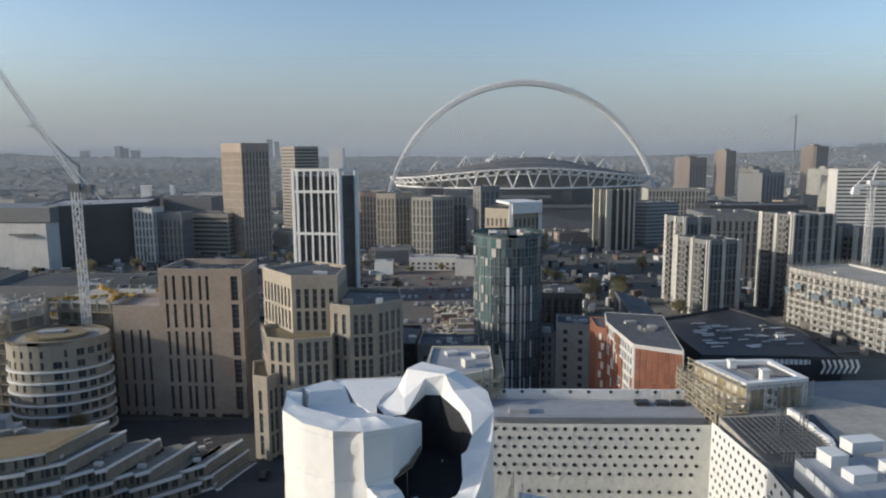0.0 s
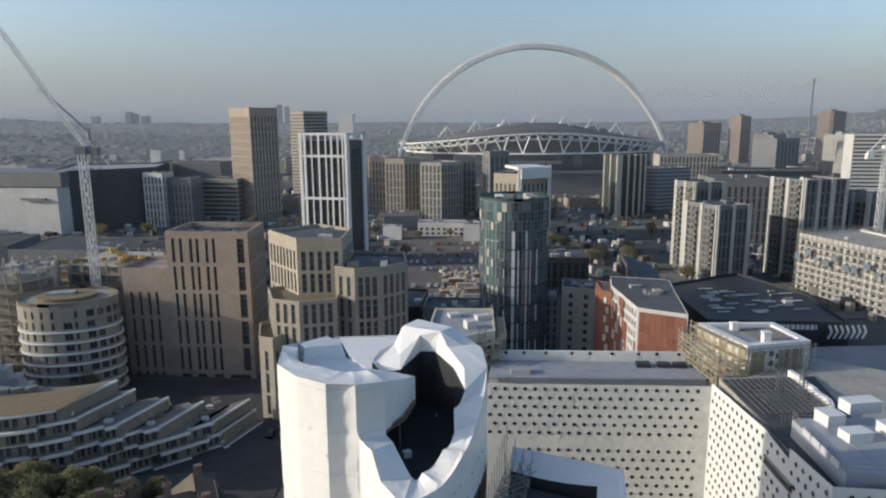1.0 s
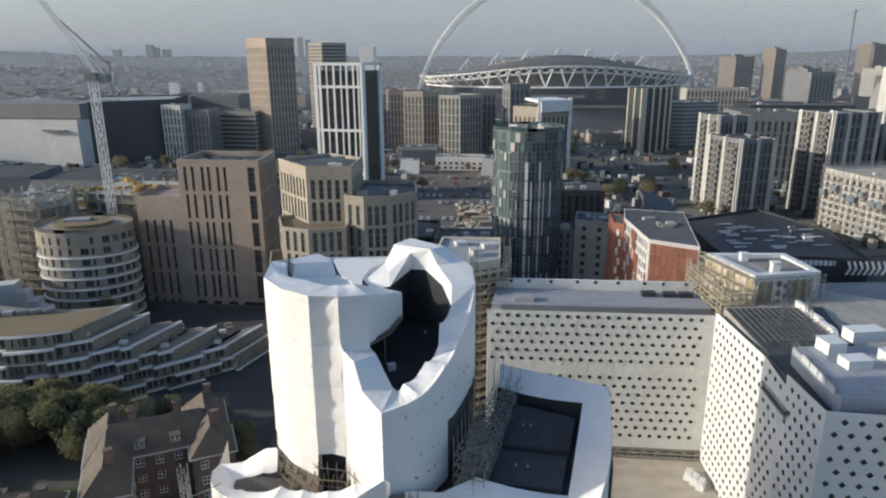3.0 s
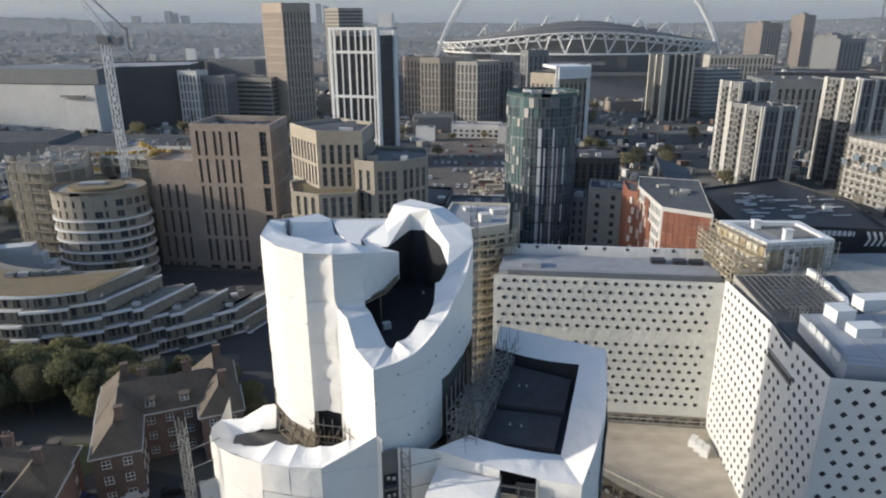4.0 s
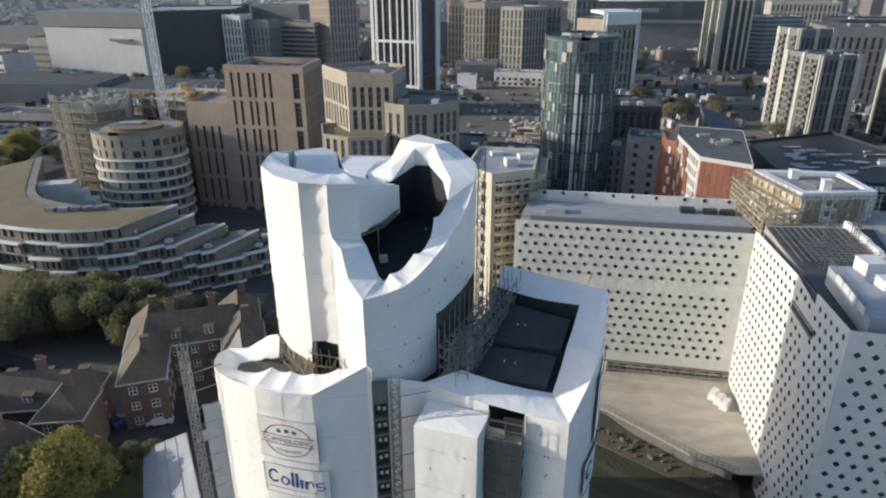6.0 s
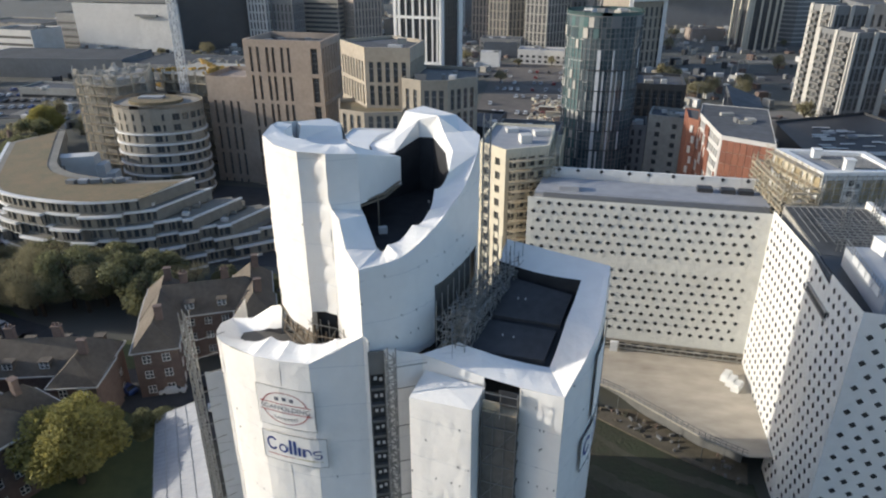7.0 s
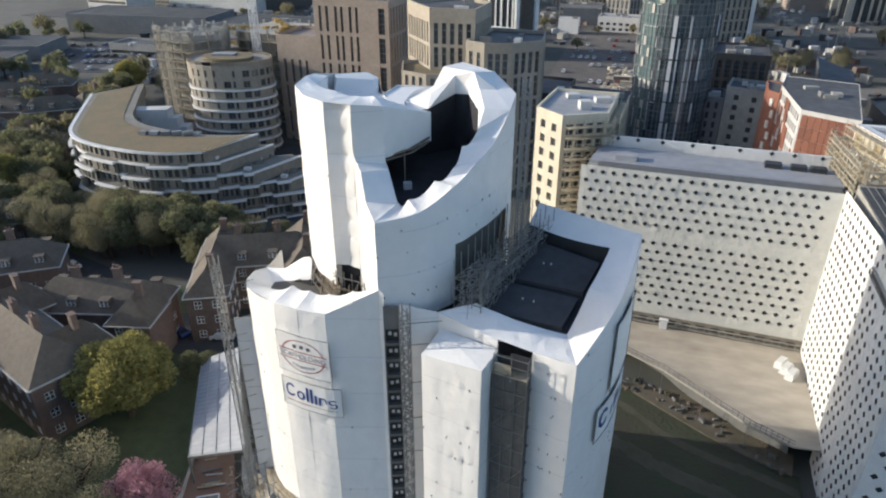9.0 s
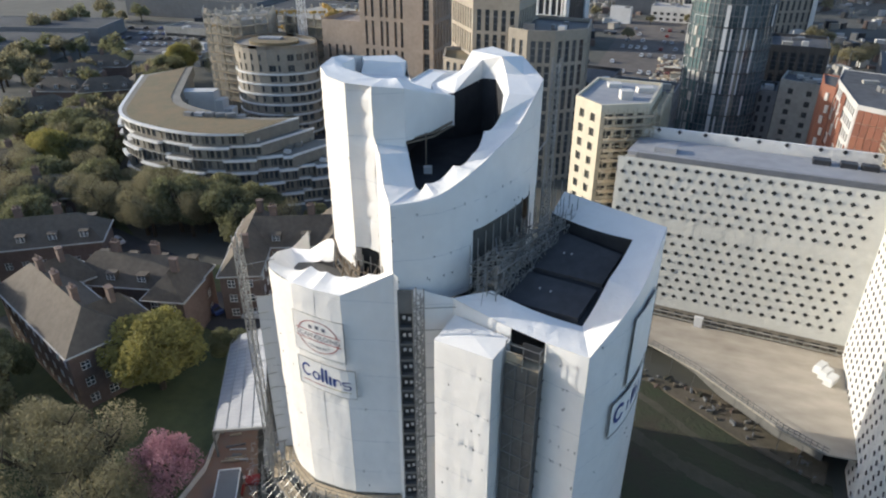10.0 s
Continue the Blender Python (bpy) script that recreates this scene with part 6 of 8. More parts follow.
building("civic_block", "dark glazed office block with sloped roof", [(196, 470), (262, 462), (266, 500), (200, 508)], 0, 40, DARK, ROOF, BIG, DARKPANE, sides=[0], group="right blocks")
building("hotel_block", "long grey-brown hotel block", [(195, 605), (247, 600), (250, 628), (198, 632)], 0, 45, CONC, ROOF, SLIM, DARKPANE, sides=[0], group="right blocks")
building("office_block", "white office block with ribbon windows", [(368, 604), (412, 596), (418, 620), (374, 628)], 0, 62, OFFWHITE, ROOF, (0, 2.0, 3.4, 1.0, 1.6), GLASS, sides=[0], group="right blocks")
for x, y, z, w, m in ((468, 1200, 71, 56, FARBRICK), (526, 1190, 83, 36, FARBRICK), (560, 1150, 52, 50, CONCD), (694, 1200, 90, 46, FARBRICK), (600, 1000, 54, 56, CONC), (440, 900, 55, 40, CONCD), (500, 800, 50, 50, CONC), (310, 1400, 62, 60, GREY), (130, 1500, 70, 20, OFFWHITE), (150, 1500, 60, 26, BROWN), (380, 760, 55, 50, GREY), (250, 1100, 60, 40, FARBRICK)):
    far = building("tower_block", "distant brick tower block", [(x - w / 2, y + 12), (x - w * 0.14, y - 8), (x + w / 2, y + 4), (x + w * 0.2, y + w * 0.5)], 0, z, m, ROOF, (5.5, 2.6, 60, 4, z - 8 if z < 60 else 54), DARKPANE, sides=[1], group="distant towers", kit=False)
    Geo().box((x, y + w * 0.2, z + 1.6), (w * 0.28, w * 0.2, 3.6), 12).out("roof_room", m, far)
tv = thing("crane", "thin distant tower crane mast", "crane")
Geo().bar((646, 1190, 0), (646, 1190, 146), 0.9).bar((630, 1190, 136), (660, 1190, 146), 0.5).out("mast", GREY, tv)

# ---- building under scaffold on the far side ----
sb = building("construction_block", "unfinished pale block with blue netting and scaffold", [(157.5, 291), (171, 236), (196, 240), (190, 300)], 0, 25.5, OFFWHITE, CONC, (3.4, 1.9, 2.9, 0.6, 1.8), DARKPANE, sides=[0, 1, 3])
scaffold("scaffold", "pale tube scaffold round the unfinished block", [(157.5, 291), (171, 236), (196, 240), (190, 300)], 0, 27, 1.2, 2.6, 2.6, boards=True, r=0.09, diag=False, group="block scaffolds", tube=STEEL)
bn = Geo()
p, q = Vector((157.0, 290, 0)), Vector((170, 236, 0))
for k in range(11):
    a, b = p.lerp(q, k / 11 + 0.01 * (k % 3)), p.lerp(q, k / 11 + 0.05 + 0.02 * (k % 2))
    o = Vector((-1.7, -0.5, 0))
    z = 14.6 + 2.6 * (k % 3 == 1)
    bn.quad(*(v + o + Vector((0, 0, zz)) for v, zz in ((a, z), (b, z), (b, z + 2.5), (a, z + 2.5))))
tagged(bn.out("netting", BLUENET, sb, "blue debris netting"), kind="stuff")
crane2 = thing("tower_crane", "white lattice tower crane with a raised jib", "crane")
mast(crane2, 197.5, 300, 0, 62, 2.2, 2.4, WHITE, r=0.12)
jb = Geo()
jb.bar((198.5, 301, 61), (215, 301, 64), 0.5).bar((198.5, 301, 62), (190, 301, 60), 0.6).bar((198.5, 301, 63), (201, 301, 72), 0.3).bar((201, 301, 72), (215, 301, 64), 0.2).bar((201, 301, 72), (190, 301, 60), 0.2).box((191, 301, 58.5), (3, 2, 2.6)).box((199, 301, 62.5), (4.6, 2.4, 2.2))
jb.out("jib", WHITE, crane2)

# ---- dark container mall with striped front ----
mall = building("market_hall", "black container market hall with bold white shapes on its front", [(88.5, 216.5), (134, 212.0), (140, 249), (129, 287), (90, 266)], 0, 8.6, DARK, DARK, None, kit=True)
for k in range(9):
    x = 111.5 + 1.55 * k
    Geo().box((x, 213.9 - 0.1 * k, 6.6), (1.15, 0.2, 1.7), -5).out("sign", WHITE, mall, "white bar of the sign")
chev = Geo()
for k in range(7):
    x = 126.5 + 1.9 * k
    chev.add([(x, 211.6, 3), (x + 0.9, 211.6, 3), (x + 1.9, 211.4, 5.4), (x + 0.9, 211.4, 7.8), (x, 211.4, 7.8), (x + 1.0, 211.4, 5.4)], [(0, 1, 2, 5), (5, 2, 3, 4)])
tagged(chev.out("chevron_pattern", WHITE, mall, "white chevron pattern"), kind="stuff")
rr = random.Random(8)
pv = Geo()
for k in range(34):
    x, y = rr.uniform(98, 134), rr.uniform(222, 262)
    pv.box((x, y, 8.0), (rr.uniform(3, 7), rr.uniform(0.5, 1.2), 0.3), 8)
tagged(pv.out("roof_print", OFFWHITE, mall, "white painted strokes on the roof"), kind="stuff")
# smooth grey vault
vault = Geo()
for i in range(12):
    for j in range(6):
        def vp(i, j):
            u, w = i / 12, j / 6
            return (78 + 66 * u + 8 * w, 138 + 58 * w + 10 * u, 3 + 7.0 * math.sin(math.pi * (0.15 + 0.8 * w)) * math.sin(math.pi * min(1, 0.12 + u)))
        vault.quad(vp(i, j), vp(i + 1, j), vp(i + 1, j + 1), vp(i, j + 1))
for i in range(12):
    vault.quad((78 + 66 * i / 12, 138 + 10 * i / 12, 0), (78 + 66 * (i + 1) / 12, 138 + 10 * (i + 1) / 12, 0), vp(i + 1, 0), vp(i, 0))
vh = thing("hall", "smooth grey curved roof of a low hall", "hall")
vault.out("roof", material("grey sheet roof", (0.20, 0.21, 0.23), 0.6, 0.2, 3.0), vh, smooth=True)

# ---- stadium and arch ----
stadium = thing("stadium", "large white stadium bowl with truss roof", "stadium")
SC = Vector((103, 810, 0))
SA, SBB = 148, 118


def bowl(u, r, z):
    a = math.tau * u
    return (SC.x + SA * r * math.cos(a), SC.y + SBB * r * math.sin(a), z)


def eave(u):
    """Height of the outer roof rim: high at the two long sides, low at the ends."""
    f = -math.sin(math.tau * u)
    return 52 + (11 if f > 0 else 8) * f ** 4


def crown(u):
    """Height of the inner roof rim."""
    f = -math.sin(math.tau * u)
    return 60.5 + (12.5 if f > 0 else 8.5) * abs(f) ** 3


M = 88
wall, glassb, roofp, rings, rim = Geo(), Geo(), Geo(), Geo(), Geo()
for i in range(M):
    u, v = i / M, (i + 1) / M
    glassb.quad(bowl(u, 0.97, 0), bowl(v, 0.97, 0), bowl(v, 0.99, 42), bowl(u, 0.99, 42))
    wall.quad(bowl(u, 0.955, 42), bowl(v, 0.955, 42), bowl(v, 0.965, eave(v) - 1), bowl(u, 0.965, eave(u) - 1))
    rim.bar(bowl(u, 1.0, 42.4), bowl(v, 1.0, 42.4), 0.8)
    steps = [(1.04, 0.0), (0.93, 0.30), (0.92, 0.40), (0.78, 0.70), (0.77, 0.80), (0.62, 1.0)]
    for (r0, s0), (r1, s1) in zip(steps, steps[1:]):
        za, zb = eave(u) + (crown(u) - eave(u)) * s0, eave(v) + (crown(v) - eave(v)) * s0
        zc, zd = eave(v) + (crown(v) - eave(v)) * s1, eave(u) + (crown(u) - eave(u)) * s1
        roofp.quad(bowl(u, r0, za), bowl(v, r0, zb), bowl(v, r1, zc), bowl(u, r1, zd))
    rings.bar(bowl(u, 0.62, crown(u) + 0.5), bowl(v, 0.62, crown(v) + 0.5), 0.6)
    rings.bar(bowl(u, 0.925, eave(u) + 0.36 * (crown(u) - eave(u)) + 0.3), bowl(v, 0.925, eave(v) + 0.36 * (crown(v) - eave(v)) + 0.3), 0.3)
    lo_u, lo_v = eave(u) - 6.0, eave(v) - 6.0
    rim.bar(bowl(u, 1.05, eave(u)), bowl(v, 1.05, eave(v)), 0.55)
    rim.bar(bowl(u, 1.03, lo_u), bowl(v, 1.03, lo_v), 0.4)
    rim.bar(bowl(u, 1.05, eave(u)), bowl(v, 1.03, lo_v), 0.4)
    rim.bar(bowl(u, 1.03, lo_u), bowl(v, 1.05, eave(v)), 0.4)
    if i % 2 == 0:
        for w in (u - 0.62 / M, u + 0.62 / M):
            Geo().bar(bowl(u, 0.99, 42.5), bowl(w, 1.04, eave(w) - 3), 0.62).out("strut", ARCH, stadium, "white raking strut")
        rings.bar(bowl(u, 1.04, eave(u) + 0.3), bowl(u, 0.62, crown(u) + 0.3), 0.22)
wall.out("wall", CONCD, stadium, "grey upper stadium wall")
glassb.out("concourse", GLASS, stadium, "dark concourse glazing")
roofp.out("roof", STANDROOF, stadium, "layered grey roof panels")
rings.out("roof_ribs", GREY, stadium, "grey roof ribs and rings")
rim.out("truss", ARCH, stadium, "white tubular rim truss")
for k in range(7):
    dx = 32 * (k - 3) - 4
    high = 1 - (dx / 112) ** 2
    x, y = SC.x + dx, SC.y - 72 * math.sqrt(high)
    top, foot = 68 + 13 * high, 56 + 10 * high
    Geo().bar((x - 9, y + 2, foot), (x + 1, y, top), 0.6).bar((x + 1, y, top), (x + 11, y + 2, foot), 0.6).bar((x + 1, y, top), (x - 1, y + 24, foot + 2), 0.4).out("roof_mast", ARCH, stadium, "white A-frame roof mast")
terr = Geo()
terr.box((100, 690, 12), (260, 6, 24)).box((60, 684, 34), (120, 4, 3)).box((150, 684, 24), (110, 4, 3))
terr.out("podium", GREY, stadium, "pale concourse podium")
arch = thing("arch", "white steel lattice arch rising over the stadium", "arch")


def arch_at(s):
    a = math.pi * s
    x, z = 102.5 - 161 * math.cos(a), 158 - 172 + 172 * math.sin(a)
    return Vector((x, 770, z)), Vector((-math.cos(a) * 172, 0, math.sin(a) * 161)).normalized()


ch, lace = Geo(), Geo()
S0, S1, K = 0.075, 0.925, 56
prev = None
for k in range(K + 1):
    s = S0 + (S1 - S0) * k / K
    c, nrm = arch_at(s)
    rad = 3.4 * min(1, 0.35 + 4 * min(s - S0, S1 - s))
    ring = [c + nrm * (rad * math.cos(math.tau * j / 6)) + Vector((0, rad * math.sin(math.tau * j / 6), 0)) for j in range(6)]
    for j in range(6):
        lace.bar(ring[j], ring[(j + 1) % 6], 0.22)
        if prev:
            ch.bar(prev[j], ring[j], 0.36)
            lace.bar(prev[j], ring[(j + 1) % 6], 0.26)
            lace.bar(prev[(j + 1) % 6], ring[j], 0.26)
    prev = ring
ch.out("chord", ARCH, arch)
tagged(lace.out("lacing", ARCH, arch), kind="stuff")
cb = Geo()
for s, x in ((0.62, 145), (0.72, 180)):
    c, _ = arch_at(s)
    cb.bar(c, (x, 770, 66), 0.12)
cb.out("cable", GREY, arch, "thin steel cables")

# ---- white-sided arena and sheds ----
building("arena", "huge dark grey box hall with a pale side", [(-276, 470), (-262, 462), (-216, 500), (-230, 560), (-300, 540)], 0, 43.5, DARK, ROOFPALE, None)
wb = building("warehouse", "white corrugated warehouse with a dark upper band", [(-345, 462), (-264, 452), (-258, 475), (-340, 490)], 0, 32.5, OFFWHITE, ROOFPALE, None)
Geo().prism(turned([(-350, 464), (-262, 454.5), (-256, 500), (-345, 510)]), 33.0, 43.0).out("upper_band", GREY, wb, "grey upper storey")
Geo().box((-281, 452.8, 25), (18, 2, 1.2), -7).out("canopy", GREY, wb)
hh = building("hall", "long grey hall with two white stub walls", [(-244, 562), (-186, 556), (-184, 590), (-242, 596)], 0, 43.5, GREY, ROOF, None)
for x in (-262, -238):
    Geo().box((x, 610, 44), (9 if x < -250 else 4, 3, 15)).out("stub_wall", WHITE, hh)
for lp, z, m, s in (([(-222, 490), (-206, 486), (-204, 502), (-220, 506)], 40, OFFWHITE, SLIM), ([(-204, 492), (-186, 488), (-184, 506), (-202, 510)], 36, GREY, SLIM), ([(-190, 520), (-160, 514), (-158, 540), (-188, 546)], 33, TAN2, BIG), ([(-240, 640), (-170, 630), (-166, 660), (-236, 668)], 42, OFFWHITE, BIG), ([(-118, 560), (-98, 552), (-90, 570), (-110, 580)], 40, TAN2, SLIM), ([(-100, 610), (-84, 604), (-78, 620), (-94, 628)], 44, OFFWHITE, SLIM)):
    building("office_block", "mid-rise grey and pale block", lp, 0, z, m, ROOF, s, DARKPANE, sides=[0, 1], group="mid-rise blocks")

for lp, z, m in (([(-330, 520), (-312, 516), (-310, 540), (-328, 544)], 30, GREY), ([(-392, 430), (-352, 424), (-350, 452), (-390, 458)], 17, OFFWHITE), ([(-372, 476), (-352, 472), (-350, 500), (-370, 504)], 24, GREY), ([(-470, 500), (-400, 492), (-396, 530), (-466, 540)], 14, TAN2)):
    building("warehouse", "grey industrial block beside the box hall", lp, 0, z, m, SHEETROOF, (0, 2.4, 5.0, 1.0, 1.8), DARKPANE, sides=[0], group="warehouses")

# ---- round banded apartment tower ----
rt = thing("apartment_tower", "oval buff apartment tower with white balcony bands", "tower")
N = 30
OV = [(-107.3 + 13.2 * math.cos(math.tau * i / N) + 1.5 * math.cos(math.tau * i / N) ** 2, 180.5 + 10.2 * math.sin(math.tau * i / N)) for i in range(N)]
g, bn = Geo(), Geo()
rnd = random.Random(21)
for i in range(N):
    p, q = OV[i], OV[(i + 1) % N]
    if OV[i][1] > 186:
        g.quad((*p, -4), (*q, -4), (*q, 28), (*p, 28))
        continue
    ln = (Vector(q) - Vector(p)).length
    facade(g, rt, p, q, -4, 28, [(0.4, ln - 0.4)] if rnd.random() < 0.6 else [(0.3, 1.0)], [(-0.9 + 3.07 * k, 1.0 + 3.07 * k) for k in range(9) if rnd.random() < 0.8], GLASS, 0.4)
g.add([(*p, 27.2) for p in OV], [tuple(range(N))])
for i in range(N):
    j = (i + 1) % N
    g.quad((*OV[j], 27.0), (*OV[i], 27.0), (*OV[i], 28), (*OV[j], 28))
g.out("wall", TAN2, rt, "buff panelled wall")
big = [(p[0] + (p[0] + 107.3) * 0.035, p[1] + (p[1] - 180.5) * 0.05) for p in OV]
for k in range(7):
    b = Geo()
    z = 1.2 + 3.07 * k
    b.prism(big, z, z + 0.5)
    b.out("balcony_band", WHITE, rt, "white curved balcony band")
Geo().prism([(p[0] * 0.6 - 42.9, p[1] * 0.6 + 72.2) for p in OV], 27.2, 28.1).out("roof_deck", SEDUM, rt, "brown roof deck")
Geo().box((-108, 181, 28.3), (7, 3, 0.7), 10).out("roof_plant", ROOFPALE, rt)

# ---- concrete frames under construction ----
def frame_block(label, loop, z0, z1, storey, cols=4.0, yellow=False):
    e = thing("concrete_frame", label, "construction", "concrete frames")
    loop = turned(list(loop))
    z = z0 + storey
    while z <= z1 + 0.1:
        Geo().prism(loop, z - 0.3, z).out("slab", CASTCONC, e)
        z += storey
    for i in range(len(loop)):
        p, q = Vector(loop[i]), Vector(loop[(i + 1) % len(loop)])
        n = max(1, int((q - p).length / cols))
        for k in range(n):
            c = p.lerp(q, (k + 0.15) / n)
            Geo().bar((c.x, c.y, z0), (c.x, c.y, z1 + 1.0), 0.3).out("column", CASTCONC, e)
    inner = inset(loop, 2.2)
    Geo().prism(inner, z0, z1 - 0.4).out("core", CONC, e, "grey inner walls")
    rr = random.Random(int(abs(loop[0][0])))
    cl = Geo()
    cx = sum(p[0] for p in loop) / len(loop)
    cy = sum(p[1] for p in loop) / len(loop)
    for k in range(90):
        u, w = rr.random(), rr.choice(loop)
        x, y = cx + (w[0] - cx) * u, cy + (w[1] - cy) * u
        cl.box((x, y, z1 + 0.5), (rr.uniform(0.4, 2.8), rr.uniform(0.2, 1.0), rr.uniform(0.2, 1.5)), rr.uniform(0, 180))
    tagged(cl.out("site_clutter", YELLOW if yellow else CONC, e, "yellow formwork and stacked materials" if yellow else "stacked building materials"), kind="stuff")
    return e


frame_block("raw concrete frame of a curved block behind scaffold", [(-144, 198), (-137.5, 189), (-124, 187), (-119, 196), (-128, 214), (-142, 214)], -4, 31.5, 3.07)
scaffold("scaffold", "tube scaffold on the raw concrete frame", [(-144, 198), (-137.5, 189), (-124, 187), (-119, 196)], -4, 33, 1.3, 2.6, 3.07, sides=[0, 1, 2], r=0.06, group="block scaffolds", tube=STEEL)
frame_block("concrete slabs with yellow formwork", [(-128, 213), (-106, 209), (-90, 212), (-90, 232), (-122, 236)], -4, 30, 3.07, yellow=True)
frame_block("low concrete frame with pale slabs", [(-165, 222), (-140, 218), (-128, 228), (-150, 244)], -4, 22, 3.9, yellow=True)
scaffold("scaffold", "tube scaffold round the formwork", [(-122, 212), (-100, 208), (-84, 212)], -4, 29, 1.3, 3.2, 3.9, sides=[0, 1], r=0.08, group="block scaffolds")
crane = thing("tower_crane", "white lattice tower crane with raised luffing jib", "crane")
mast(crane, -109.6, 199.5, 18, 66, 1.9, 2.0, WHITE, r=0.12)
Geo().box((-108.6, 200.5, 67.2), (3.4, 3.0, 2.4)).box((-106.5, 200.5, 66.6), (4.5, 2.4, 0.8)).box((-104.6, 200.5, 66.8), (2.0, 2.6, 2.4)).out("cab", GREY, crane, "grey machinery deck and counterweight")
jb = Geo()
a, b = Vector((-107.5, 200.5, 67.5)), Vector((-131.5, 200.5, 106))
d = (b - a).normalized()
nv = Vector((d.z, 0, -d.x))
K = 34
for k in range(K):
    p, q = a.lerp(b, k / K), a.lerp(b, (k + 1) / K)
    w = 0.9 * min(1, 0.3 + k / 5, 0.3 + (K - k) / 8)
    for o in (nv * w, Vector((0, w, 0)), Vector((0, -w, 0))):
        jb.bar(p + o, q + o, 0.1)
    jb.bar(p + nv * w, q + Vector((0, w, 0)), 0.06).bar(p + Vector((0, -w, 0)), q + nv * w, 0.06).bar(p + Vector((0, w, 0)), q + Vector((0, -w, 0)), 0.06)
jb.bar((-106.5, 200.5, 67), (-110.5, 200.5, 75), 0.15).bar((-110.5, 200.5, 75), (-101.0, 200.5, 63.0), 0.12).bar((-110.5, 200.5, 75), a.lerp(b, 0.75), 0.05)
jb.out("jib", WHITE, crane, "long lattice jib")
crane3 = thing("tower_crane", "hazy distant crane with raised jib", "crane")
Geo().bar((-420, 800, 0), (-420, 800, 70), 1.0).bar((-420, 800, 66), (-470, 800, 115), 0.8).bar((-470, 800, 115), (-476, 800, 114), 0.8).out("mast", GREY, crane3)

# ---- curved terrace building ----
def arc(pts, n):
    """A smooth line through the points."""
    res = []
    P = [Vector(p) for p in pts]
    for i in range(len(P) - 1):
        p0, p1, p2, p3 = P[max(0, i - 1)], P[i], P[i + 1], P[min(len(P) - 1, i + 2)]
        for k in range(n):
            t = k / n
            res.append(tuple(0.5 * (2 * p1 + (p2 - p0) * t + (2 * p0 - 5 * p1 + 4 * p2 - p3) * t * t + (3 * p1 - p0 - 3 * p2 + p3) * t ** 3)))
    return res + [tuple(P[-1])]


crescent = thing("crescent_building", "curved apartment crescent with white terrace bands and a sedum roof", "building")
FRONT = [(-142, 160), (-127, 138), (-119.5, 128), (-111, 122.5), (-98, 119.8), (-88, 120.3), (-78, 124.6), (-71, 129.6), (-65, 134.5), (-54, 143.5), (-48, 148)]
LEV = [(-2.85, -51), (0.2, -52), (3.25, -53), (6.25, -63.5), (9.3, -69.5), (12.35, -75), (15.4, -79)]
rnd = random.Random(17)
for li, (z, reach) in enumerate(LEV):
    fl = arc(FRONT, 7)
    fl = [p for p in fl if p[0] < reach]
    off = 0.15 * li + (1.0 if li == 6 else 0)
    front, outer = [], []
    jog = 0.0
    for k, p in enumerate(fl):
        t_ = (Vector(fl[min(k + 1, len(fl) - 1)]) - Vector(fl[max(k - 1, 0)])).normalized()
        nv_ = Vector((t_.y, -t_.x))
        now = 1.5 if li < 6 and k > 5 and ((k + 3 * li) // (4 + li % 3)) % 2 else 0.0
        for depth_ in ((jog, now) if now != jog else (now,)):
            q = Vector((p[0], p[1] + off)) - nv_ * depth_ + t_ * (0.04 if depth_ != jog else 0)
            front.append(tuple(q))
            outer.append(tuple(q + nv_ * 0.85))
        jog = now
    back = [(p[0] * 0.985 + 4, p[1] + 15.0 - 0.1 * max(0, p[0] + 75)) for p in front]
    g = Geo()
    for k in range(len(front) - 1):
        p, q = front[k], front[k + 1]
        ln = (Vector(q) - Vector(p)).length
        if ln > 0.9:
            facade(g, crescent, p, q, z, z + 3.05, [(0.12, ln * 0.72)] if rnd.random() < 0.62 else [(ln * 0.62, ln - 0.1)], [(z + 0.3, z + 2.4)], GLASS, 0.4)
        else:
            g.quad((*p, z), (*q, z), (*q, z + 3.05), (*p, z + 3.05))
    g.quad((*front[-1], z), (*back[-1], z), (*back[-1], z + 3.05), (*front[-1], z + 3.05))
    for k in range(len(front) - 1):
        g.quad((*front[k], z + 3.0), (*front[k + 1], z + 3.0), (*back[k + 1], z + 3.0), (*back[k], z + 3.0))
        g.quad((*back[k + 1], z), (*back[k], z), (*back[k], z + 3.05), (*back[k + 1], z + 3.05))
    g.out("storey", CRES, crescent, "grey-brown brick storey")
    bnd = Geo()
    for k in range(len(front) - 1):
        a, b, c, d = outer[k], outer[k + 1], front[k + 1], front[k]
        lo_, hi_ = z + 2.55, z + 3.06
        bnd.quad((*a, lo_), (*b, lo_), (*b, hi_), (*a, hi_))
        bnd.quad((*a, hi_), (*b, hi_), (*c, hi_), (*d, hi_))
        bnd.quad((*d, lo_), (*c, lo_), (*b, lo_), (*a, lo_))
    bnd.bar((*front[-1], z + 2.9), (*back[-1], z + 2.9), 0.22)
    for k in range(6):
        u = (k + 0.5) / 6
        if li < 6:
            Geo().box((front[-1][0] - 2.2 - 1.2 * (k % 2), front[-1][1] + (back[-1][1] - front[-1][1]) * u, z + 3.4), (1.6, 1.1, 0.7), 6 * k).out("planter", CRES if k % 3 else OFFWHITE, crescent)
    bnd.out("terrace_band", WHITE, crescent, "white terrace parapet band")
fl = arc(FRONT, 7)
fl = [p for p in fl if p[0] < -79]
